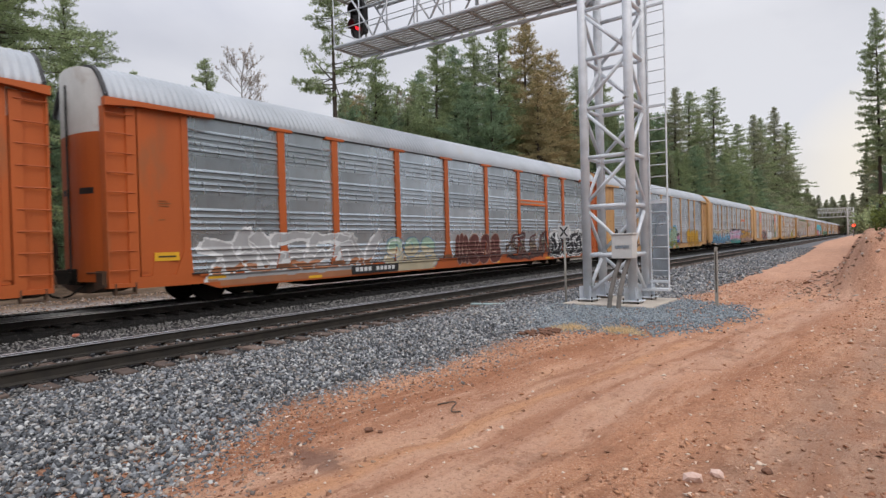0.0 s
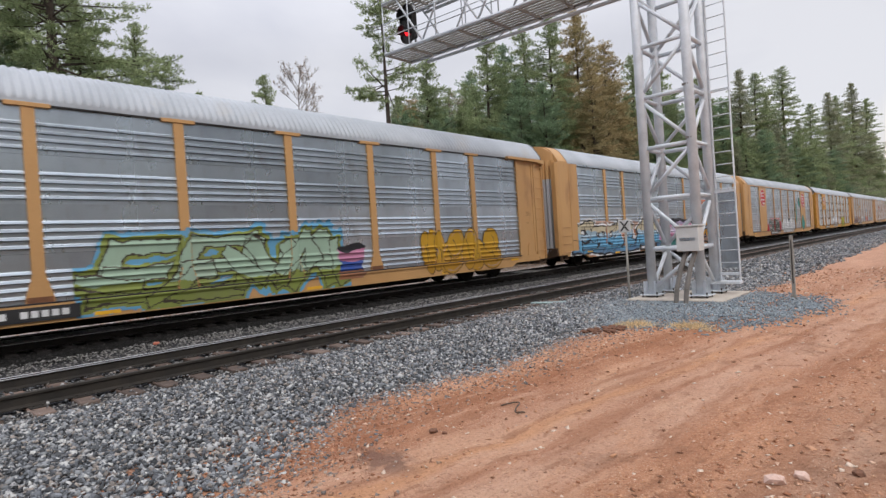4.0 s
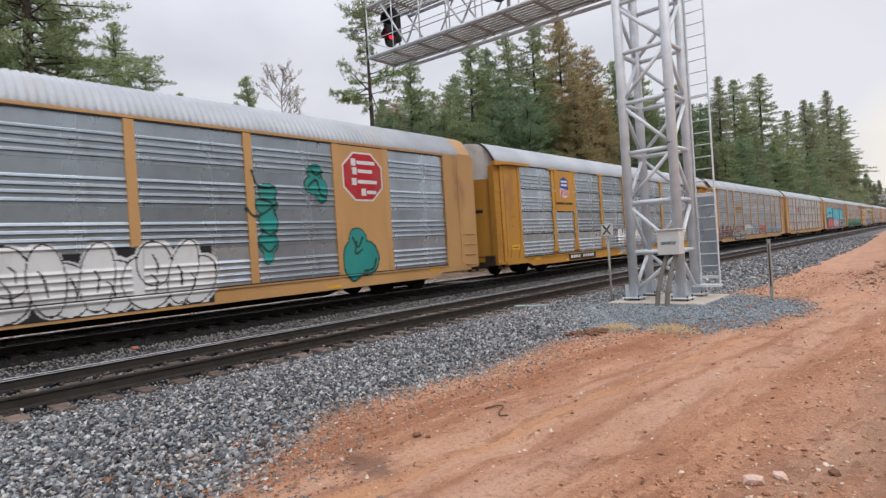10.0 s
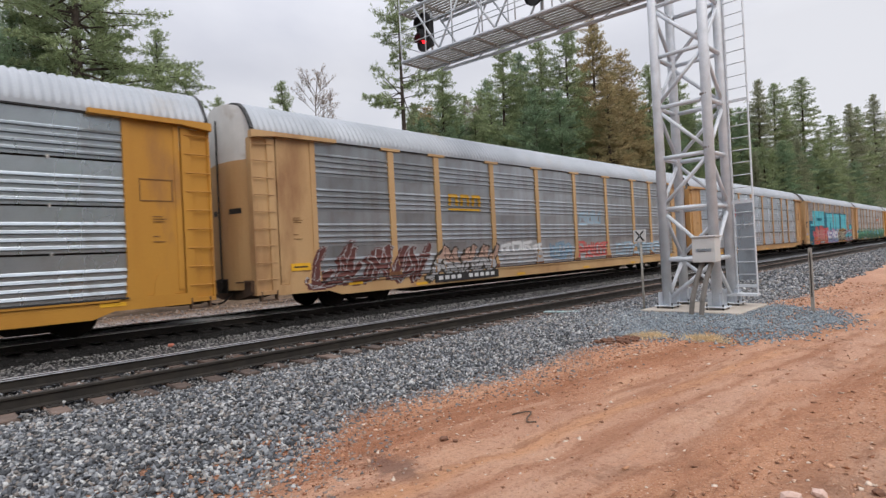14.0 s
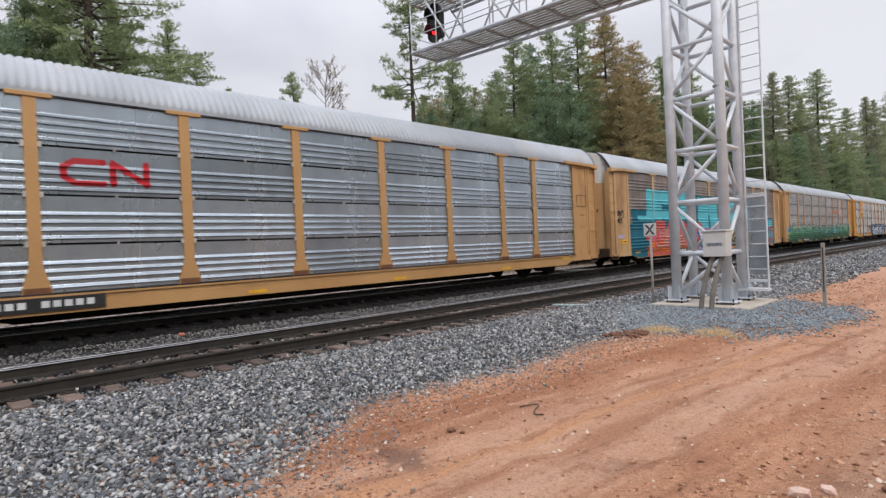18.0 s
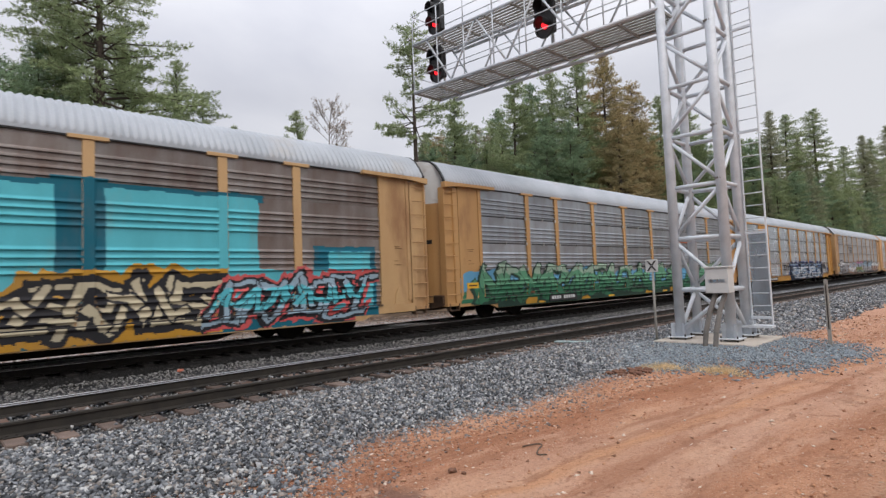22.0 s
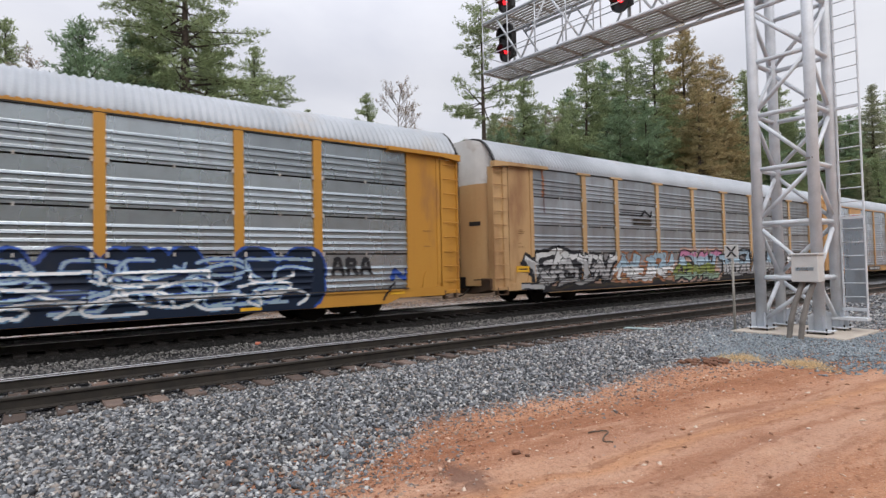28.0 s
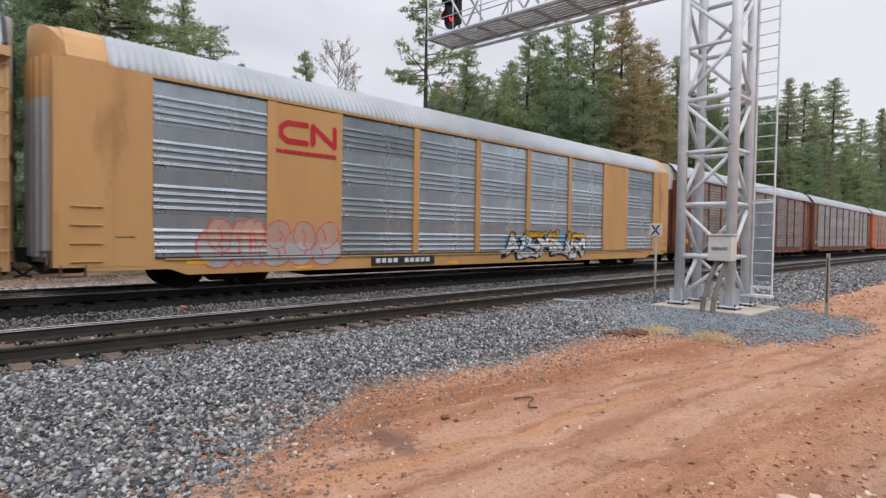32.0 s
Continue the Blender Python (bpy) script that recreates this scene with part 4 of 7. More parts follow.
def railcar(k, paint, label, screens=None, flared=True, gable=None, blank=(), far=False, chord=None, ends="ladder", leaf=None, seam=False):
    """An enclosed car carrier. Its near side looks along +x, its length runs along y."""
    screens = screens or M_SCREEN
    car = empty("car_carrier")
    tagged(car, label, "railcar", "cars of the freight train")
    put("body", in_paint(BODY, M_INSIDE_SHADE), car)
    put("top_chord", in_paint(CHORD, chord or (M_ROOF if flared else paint)), car)
    put("roof", ROOF_SHORT if ends == "plain" else ROOF, car, label="ribbed pale zinc roof")
    put("underframe", UNDER, car)
    put("rub_strip", SILL_SHADE, car)
    put("gutter_seal", EAVE_SHADE, car)
    put("side_sill", in_paint(SILL_ME, paint), car)
    for end in (1, -1):
        mm = Matrix() if end == 1 else MIRROR
        put("end_door", in_paint(END_WALL, leaf or paint), car, mm)
        if not far:
            for x in LEAVES if ends == "plain" else ():
                put("door_leaf", in_paint(DOOR_LEAF, leaf or paint), car, mm @ leaf_pose(x))
        if ends == "plain":
            put("roof_end", in_paint(HOOD_LONG, paint), car, mm)
            put("door_top", in_paint(HOOD, paint), car, mm)
            for x in LEAVES:
                put("door_top", in_paint(DOOR_TOP, paint), car, mm @ leaf_pose(x))
        else:
            put("roof_end", in_paint(HOOD, gable or paint), car, mm)
            put("roof_edge", ROOF_EDGE, car, mm)
            put("door_slot", SLOT, car, mm)
        if ends == "plain":
            bay = put("end_panel", in_paint(PLAIN_END, paint), car, mm, "smooth rounded end panel with a short ladder")
            for i in range(4):
                put("rung", in_paint(RUNG, paint), bay, pose(0.03, 0.28, 0.72 + i * 0.38))
        else:
            put("end_panel", in_paint(END_PANEL, paint), car, mm)
            bay = put("ladder_bay", in_paint(LADDER_BAY, paint), car, mm)
            if not far:
                for i in range(9):
                    put("rung", in_paint(RUNG, paint), bay, pose(0, 0, 0.95 + i * 0.44))
        put("coupler", COUPLER, car, mm)
        put("end_sill", END_SILL, car, mm)
        if not far:
            put("air_hose", HOSE, car, mm)
            put("uncoupling_lever", LEVER, car, mm)
            put("step", in_paint(STEP, M_GRIME), car, mm)
        truck = empty("truck", pose(0, 10.15 * -end, 0))
        truck.parent = car
        put("side_frame", FRAME, truck)
        put("side_frame", FRAME, truck, pose(0, 0, 0, 0, 0, 180))
        for dy in (-0.86, 0.86):
            WHEELSETS.append((k, put("wheelset", WHEELSET, truck, pose(0, dy, WHEEL_R), "dark steel wheels on an axle"), dy))
    for y in POSTS:
        post = put("post", in_paint(POST_FLARED if flared else POST_PLAIN, paint), car, pose(0, y, 0))
        if flared and not far:
            put("foot_plate", FOOT, post)
    for j, (a, b) in enumerate(BAYS):
        if j in blank:
            one_box("blank_panel", paint, car, 1.46, 1.55, a, b, DECK, TOP, label="smooth painted steel panel")
            continue
        for z0, z1 in TIERS:
            put("screen", screen(b - a, 0.02 if seam else 0.0, screens), car, pose(1.5, a, z0))
    return car


def paint_of(name, c1, c2, amount=0.2):
    return mat(name, c1, c2, 0.5, 0, 0.9, 30, 0.05, dirt=(0.24, 0.115, 0.055), dirt_amount=amount - 0.18, streak=0.3)


M_LEAF = mat("scuffed_grey_door_leaf", (0.42, 0.45, 0.5), (0.30, 0.30, 0.31), 0.45, 0.2, 1.5, 40, 0.1, dirt=(0.30, 0.17, 0.09), dirt_amount=0.3, streak=0.25)
P_ORANGE = paint_of("sun_faded_orange_paint", (0.47, 0.11, 0.026), (0.37, 0.085, 0.022), 0.15)
P_TAN = paint_of("faded_tan_yellow_paint", (0.504, 0.293, 0.122), (0.423, 0.234, 0.0945), 0.15)
P_YELLOW = paint_of("deep_yellow_paint", (0.495, 0.248, 0.0405), (0.414, 0.194, 0.0315), 0.2)
P_PALE = paint_of("chalky_tan_paint", (0.522, 0.342, 0.171), (0.423, 0.252, 0.117), 0.4)
P_BROWN = paint_of("boxcar_brown_paint", (0.17, 0.055, 0.035), (0.11, 0.04, 0.028), 0.4)
P_RED = paint_of("bright_orange_red_paint", (0.58, 0.12, 0.03), (0.46, 0.09, 0.028), 0.1)
A = "ribbed car carrier"
CAR_SPECS = [
    (0, P_ORANGE, "orange " + A, {"gable": M_WHITE}),
    (1, P_ORANGE, "orange " + A + " and silver graffiti low on its side", {"screens": M_SCREEN_CLEAN, "gable": M_WHITE}),
    (2, P_TAN, "tan " + A + " and a gold graffiti panel", {}),
    (3, P_TAN, "tan " + A + " and blue, pink and gold graffiti", {"ends": "plain", "flared": False, "leaf": M_LEAF, "chord": M_SCREEN}),
    (4, P_TAN, "tan " + A + " with red eight-sided badges", {"flared": False, "blank": (1, 7), "ends": "plain", "leaf": M_LEAF}),
    (5, P_YELLOW, "deep yellow " + A + " and a shield badge", {"screens": M_SCREEN_CLEAN, "seam": True, "gable": M_WHITE}),
    (6, P_PALE, "chalky tan grimy " + A, {"screens": M_SCREEN_DIRTY, "gable": M_WHITE}),
    (7, P_TAN, "tan " + A + " and a red line badge", {"seam": True, "gable": M_WHITE}),
    (8, P_PALE, "dusty tan " + A + " under large turquoise graffiti", {"screens": M_SCREEN_BROWN, "gable": M_WHITE}),
    (9, P_TAN, "tan " + A + " and green graffiti along its foot", {"seam": True, "gable": M_WHITE, "screens": M_SCREEN_DIRTY}),
    (10, P_YELLOW, "deep yellow " + A + " and dark blue graffiti", {"screens": M_SCREEN_CLEAN, "flared": False, "seam": True, "gable": M_WHITE}),
    (11, P_PALE, "chalky tan stained " + A + " and black and white graffiti", {"screens": M_SCREEN_DIRTY, "seam": True, "gable": M_WHITE}),
    (12, P_TAN, "tan smooth-ended " + A + " and a red line badge", {"flared": False, "blank": (1, 7), "ends": "plain", "leaf": M_LEAF}),
    (13, P_BROWN, "brown " + A, {"screens": M_SCREEN_BROWN, "flared": False, "gable": M_WHITE}),
    (14, P_BROWN, "grey-brown dusty " + A, {"screens": M_SCREEN_DIRTY, "flared": False, "gable": M_WHITE}),
    (15, P_RED, "orange-red " + A, {"screens": M_SCREEN_BROWN, "gable": M_WHITE}),
    (16, P_RED, "orange-red dusty " + A, {"screens": M_SCREEN_BROWN, "far": True}),
    (17, P_TAN, "tan dusty " + A, {"screens": M_SCREEN_DIRTY, "far": True}),
    (18, P_BROWN, "brown dusty " + A, {"screens": M_SCREEN_BROWN, "flared": False, "far": True}),
    (19, P_TAN, "tan dusty " + A, {"screens": M_SCREEN_DIRTY, "far": True}),
    (20, P_YELLOW, "deep yellow dusty " + A, {"screens": M_SCREEN_DIRTY, "far": True}),
    (21, P_TAN, "tan dusty " + A, {"screens": M_SCREEN_BROWN, "far": True}),
    (22, P_BROWN, "brown dusty " + A, {"screens": M_SCREEN_BROWN, "flared": False, "far": True}),
]
CARS = {}
for k_, paint_, label_, more_ in CAR_SPECS:
    CARS[k_] = railcar(k_, paint_, label_, **more_)


def travel(t):
    """How far the train has gone at t seconds."""
    return 10.2498 * t - 0.0077658 * t * t - 0.000067976 * t ** 3


# slack in the couplers: how far each car hangs back from its even place in the train
SLACK = {1: 0.0, 3: 0.08, 4: 0.06, 5: 0.22, 6: 0.22, 7: 0.03, 8: 0.25, 9: 0.05, 11: 0.42, 12: 0.05}
BACK = {CARS[k].name: v for k, v in SLACK.items()}


def car_pose(k, t):
    return pose(FAR_TRACK, 18.85 + 28.6 * (k - 1) + SLACK.get(k, 0.0) - travel(t), LIFT)


# ---- signal tower ----
def tower(group=""):
    """A lattice mast with a two-storey walkway reaching over the tracks; its foot is the origin."""
    tw = empty("signal_tower")
    tagged(tw, "galvanised lattice mast with a two-storey signal walkway over the tracks", "signal gantry")
    W, D = 1.18, 1.05
    legs = [(0, 0), (W, 0), (W, D), (0, D)]
    levels = [0.0, 1.2, 2.46, 3.73, 5.0, 6.27, 7.54, 8.8, 10.06, 11.3]
    for x, y in legs:
        leg = one_rod("leg", M_GALV, tw, (x, y, 0.07), (x, y, 11.6), 0.115, n=16)
        bm = bmesh.new()
        box(bm, x - 0.24, x + 0.24, y - 0.24, y + 0.24, 0.05, 0.075, 0.004)
        for i in range(4):
            a = i * math.pi / 2 + math.pi / 4
            prism(bm, [(x + 0.1 * math.cos(a) - 0.006, y + 0.1 * math.sin(a) - 0.006), (x + 0.23 * math.cos(a), y + 0.23 * math.sin(a)), (x + 0.1 * math.cos(a) + 0.006, y + 0.1 * math.sin(a) + 0.006)], 2, 0.07, 0.4)
        part("base_plate", bm, M_GALV, leg)
        for dx in (-0.18, 0.18):
            for dy in (-0.18, 0.18):
                one_rod("anchor_bolt", M_RAIL, leg, (x + dx, y + dy, -0.04), (x + dx, y + dy, 0.13), 0.02, n=6)
    for j, z in enumerate(levels[1:], 1):
        for i in range(4):
            (x0, y0), (x1, y1) = legs[i], legs[(i + 1) % 4]
            one_rod("strut", M_GALV, tw, (x0, y0, z), (x1, y1, z), 0.055)
            a, b = ((x0, y0), (x1, y1)) if (i + j) % 2 else ((x1, y1), (x0, y0))
            zz = levels[j - 1] + (0.12 if j == 1 else 0)
            one_rod("brace", M_GALV, tw, (*a, zz + 0.06), (*b, z - 0.06), 0.048)
    for z in (3.73, 5.0, 7.54):
        one_box("collar", M_CONDUIT, tw, W - 0.115, W + 0.03, -0.112, 0.03, z + 0.07, z + 0.12)
    # ladder on the side away from the rails
    lx0, lx1, ly = W + 0.14, W + 0.58, D
    lad = empty("ladder")
    lad.parent = tw
    for x in (lx0, lx1):
        bm = bmesh.new()
        box(bm, x - 0.012, x + 0.012, ly - 0.035, ly + 0.035, 0.28, 11.6)
        part("stringer", bm, M_GALV, lad)
    for i in range(37):
        one_rod("rung", M_GALV, lad, (lx0, ly, 0.45 + i * 0.305), (lx1, ly, 0.45 + i * 0.305), 0.013, n=6)
    one_box("guard_plate", M_SCREEN, lad, lx0 + 0.02, lx1 - 0.015, ly + 0.06, ly + 0.075, 0.62, 2.5, label="flat climbing guard sheet")
    for z in (0.45, 2.5, 5.0, 7.6):
        one_box("bracket", M_GALV, lad, W, lx1 + 0.01, ly - 0.03, ly + 0.03, z, z + 0.06)
    one_box("foot_rest", M_GALV, lad, W - 0.1, lx1 + 0.03, ly - 0.2, ly + 0.1, 0.24, 0.30)
    # two walkways with truss, rails and signal heads
    tip, rise = -9.45, 0.046
    def up(x):
        return -rise * x
    for lev, z0 in enumerate((8.43, 10.27)):
        wk = empty("walkway")
        wk.parent = tw
        y0, y1 = -0.05, 1.25
        def sl(name, xa, ya, za, xb, yb, zb, r, n=6):
            one_rod(name, M_GALV, wk, (xa, ya, z0 + za + up(xa)), (xb, yb, z0 + zb + up(xb)), r, n=n)
        for y in np.linspace(y0 + 0.04, y1 - 0.04, 8):
            bm = bmesh.new()
            box(bm, tip, 0.0, y - 0.045, y + 0.045, -0.03, 0.0)
            for vv in bm.verts:
                vv.co.z += z0 + up(vv.co.x)
            part("slat", bm, M_GRATE, wk)
        for x in np.linspace(tip, 0, 9):
            bm = bmesh.new()
            box(bm, x - 0.03, x + 0.03, y0 - 0.03, y1 + 0.03, z0 + up(x) - 0.10, z0 + up(x) - 0.03)
            part("cross_bar", bm, M_GRATE, wk)
        sl("edge_beam", tip, y0 - 0.05, -0.05, 0, y0 - 0.05, -0.05, 0.05, 8)
        sl("edge_beam", tip, y1 + 0.05, -0.05, 0, y1 + 0.05, -0.05, 0.05, 8)
        sl("bottom_chord", tip + 0.9, y1 - 0.05, -0.26, 0, y1 - 0.05, -0.26, 0.06, 8)
        for x in np.linspace(tip + 0.9, -0.4, 6):
            sl("hanger", x, y1 - 0.05, -0.26, x + 0.35, y1 + 0.02, -0.05, 0.025)
        for y in (y0 - 0.05, y1 + 0.05):
            for x in np.linspace(tip, -0.2, 8):
                sl("rail_post", x, y, -0.03, x, y, 1.07 if lev else 1.8, 0.022)
            sl("hand_rail", tip, y, 1.07, 0, y, 1.07, 0.02)
            sl("mid_rail", tip, y, 0.55, 0, y, 0.55, 0.017)
        sl("end_rail", tip, y0 - 0.05, 1.07, tip, y1 + 0.05, 1.07, 0.02)
        sl("end_rail", tip, y0 - 0.05, 0.55, tip, y1 + 0.05, 0.55, 0.017)
        if lev == 0:
            xs = np.linspace(tip + 0.7, 0, 8)
            for y in (y0 - 0.02, y1 + 0.02):
                for i in range(7):
                    lo, hi = (0.0, 1.82) if i % 2 else (1.82, 0.0)
                    sl("truss_brace", xs[i], y, lo, xs[i + 1], y, hi, 0.035, 8)
        for y in (y0, y1):
            sl("floor_tie", tip, y, -0.06, 0, y, -0.06, 0.03)
    for x, z in ((-8.62, 9.08), (-8.62, 10.92), (-3.72, 9.04)):
        signal_head(tw, x, z)
    return tw


def signal_head(tw, x, z):
    """Two hooded lamps on an oval backboard, carried by a pipe behind it."""
    hd = empty("signal_head", pose(x, 0.34, z, 0, 0, -6))
    hd.parent = tw

    def oval(w, low, high):
        pts = []
        for i in range(32):
            a = 2 * math.pi * i / 32
            mid = high - w if math.sin(a) >= 0 else low + w
            pts.append((w * math.cos(a), mid + w * math.sin(a)))
        return pts

    bm = bmesh.new()
    prism(bm, oval(0.38, 0.0, 1.42), 1, 0.0, 0.02)
    part("backboard", bm, M_BLACK, hd, "black oval signal backboard")
    bm = bmesh.new()
    ring, inner = oval(0.38, 0.0, 1.42), oval(0.36, 0.02, 1.40)
    for i in range(32):
        j = (i + 1) % 32
        prism(bm, [ring[i], ring[j], inner[j], inner[i]], 1, -0.07, 0.0)
    part("board_rim", bm, M_BLACK, hd)
    for zz, lit in ((0.42, True), (0.99, False)):
        bm = bmesh.new()
        ring = [(0.2 * math.cos(a), zz + 0.2 * math.sin(a)) for a in np.linspace(-0.55, 3.69, 18)]
        prism(bm, ring + [(0.93 * p, zz + 0.93 * (q - zz)) for p, q in reversed(ring)], 1, -0.34, 0.0)
        part("visor", bm, M_BLACK, hd, "black hood over a lamp")
        bm = bmesh.new()
        rod(bm, (0, -0.05, zz), (0, -0.002, zz), 0.125, 0.135, n=20)
        part("lens", bm, RED_LAMP if lit else M_BLACK, hd, "lit red lens" if lit else "unlit dark lens")
    bm = bmesh.new()
    box(bm, -0.2, 0.2, 0.02, 0.3, 0.2, 1.22, 0.02)
    part("housing", bm, M_BLACK, hd)
    one_rod("mast", M_GALV, hd, (0.0, 0.34, -0.34), (0.0, 0.34, 1.75), 0.04)


TOWER = tower()
TOWER.matrix_basis = pose(-5.87, 13.7, -0.15)


def far_gantry():
    g = empty("signal_gantry", pose(-6.6, 252, 0))
    tagged(g, "distant pale signal gantry reaching over the line", "signal gantry")
    for x, y in ((0, 0), (1.7, 0), (0, 1.6), (1.7, 1.6)):
        one_rod("leg", M_WHITE, g, (x, y, -0.3), (x, y, 10.3), 0.2, n=8)
    for i in range(7):
        z = 0.4 + i * 1.4
        one_rod("brace", M_WHITE, g, (0, 0, z), (1.7, 0, z + (1.4 if i % 2 else 0)), 0.11, n=6)
        one_rod("brace", M_WHITE, g, (1.7, 0, z), (0, 0, z + 1.4), 0.11, n=6)
    for z in (7.0, 8.7, 10.2):
        one_box("walkway", M_WHITE, g, -9.2, 1.9, -0.3, 1.8, z, z + 0.22)
    for i in range(9):
        x = -9.0 + i * 1.15
        one_rod("truss_brace", M_WHITE, g, (x, -0.2, 7.1), (x + 0.8, -0.2, 10.2), 0.1, n=6)
        one_rod("rail_post", M_WHITE, g, (x, -0.25, 8.8), (x, -0.25, 10.3), 0.09, n=6)
    s = empty("dwarf_signal", pose(-4.75, 250, -0.2))
    tagged(s, "distant trackside signal showing red", "signal")
    one_rod("mast", M_BLACK, s, (0, 0, 0), (0, 0, 4.6), 0.12, n=8)
    one_box("backboard", M_BLACK, s, -0.6, 0.6, 0.0, 0.06, 3.0, 4.8)
    one_rod("lens", RED_FAR, s, (0, -0.12, 3.9), (0, -0.02, 3.9), 0.6, n=20, label="lit red lens")


RED_FAR = glow("red_far_lens", (1.0, 0.03, 0.015), 9.0)
far_gantry()


def concrete_pad():
    bm = bmesh.new()
    box(bm, -6.3, -4.05, 13.1, 15.25, -0.5, -0.15, 0.02)
    pad = part("concrete_pad", bm, M_CONC)
    tagged(pad, "pale concrete footing under the signal tower", "footing")


concrete_pad()


def cabinet_box():
    c = empty("equipment_box", pose(-4.66, 13.05, -0.15))
    tagged(c, "white steel equipment box on two grey conduits", "equipment box")
    bm = bmesh.new()
    box(bm, -0.24, 0.26, -0.17, 0.17, 1.14, 1.70, 0.012)
    part("body", bm, M_WHITE, c)
    one_box("lid", M_WHITE, c, -0.27, 0.29, -0.2, 0.19, 1.702, 1.74, 0.008)
    one_box("label_plate", M_SCREEN, c, -0.16, 0.18, -0.176, -0.172, 1.38, 1.45, label="small grey plate with worn lettering")
    for x0, x1 in ((-0.28, -0.08), (-0.06, 0.12)):
        bm = bmesh.new()
        pts = [(x0, -0.3, -0.05), (x0 + 0.03, -0.27, 0.3), ((x0 + x1) / 2, -0.15, 0.75), (x1, -0.02, 1.13)]
        for p, q in zip(pts, pts[1:]):
            rod(bm, p, q, 0.055, n=10)
        part("conduit", bm, M_CONDUIT, c, "grey plastic conduit")


cabinet_box()


def x_sign():
    s = empty("track_sign", pose(-6.36, 13.42, -0.2))
    tagged(s, "small white square sign with a black cross on a thin post", "sign")
    one_rod("post", M_GRATE, s, (0, 0, -0.1), (0.0, 0, 1.75), 0.03)
    bm = bmesh.new()
    box(bm, -0.16, 0.16, -0.045, -0.033, 1.72, 2.04, 0.004)
    part("plate", bm, M_WHITE, s)
    for d in (1, -1):
        bm = bmesh.new()
        prism(bm, [(-0.125 * d, 1.755), (-0.075 * d, 1.755), (0.125 * d, 2.005), (0.075 * d, 2.005)], 1, -0.052, -0.047)
        part("cross_stroke", bm, M_BLACK, s)
    one_rod("bolt", M_GALV, s, (0, -0.056, 1.88), (0, -0.046, 1.88), 0.012)
    p = empty("marker_post", pose(-6.2, 14.25, -0.2))
    tagged(p, "bare thin galvanised post beside the tower", "post")
    one_rod("pole", M_GRATE, p, (0, 0, -0.1), (0.02, 0, 2.02), 0.03)
    one_rod("pole_cap", M_GALV, p, (0.02, 0, 2.02), (0.02, 0, 2.05), 0.036)
    q = empty("marker_post", pose(-2.97, 14.6, -0.2))
    tagged(q, "short grey steel post at the edge of the gravel", "post")
    bm = bmesh.new()
    prism(bm, [(-0.035, -0.025), (0.035, -0.025), (0.035, 0.025), (0.025, 0.025), (0.025, -0.012), (-0.025, -0.012), (-0.025, 0.025), (-0.035, 0.025)], 2, -0.2, 1.4)
    part("channel", bm, M_GRATE, q)
    one_box("fixing_strip", M_RAIL, q, -0.01, 0.01, -0.036, -0.029, 0.3, 1.3)


x_sign()


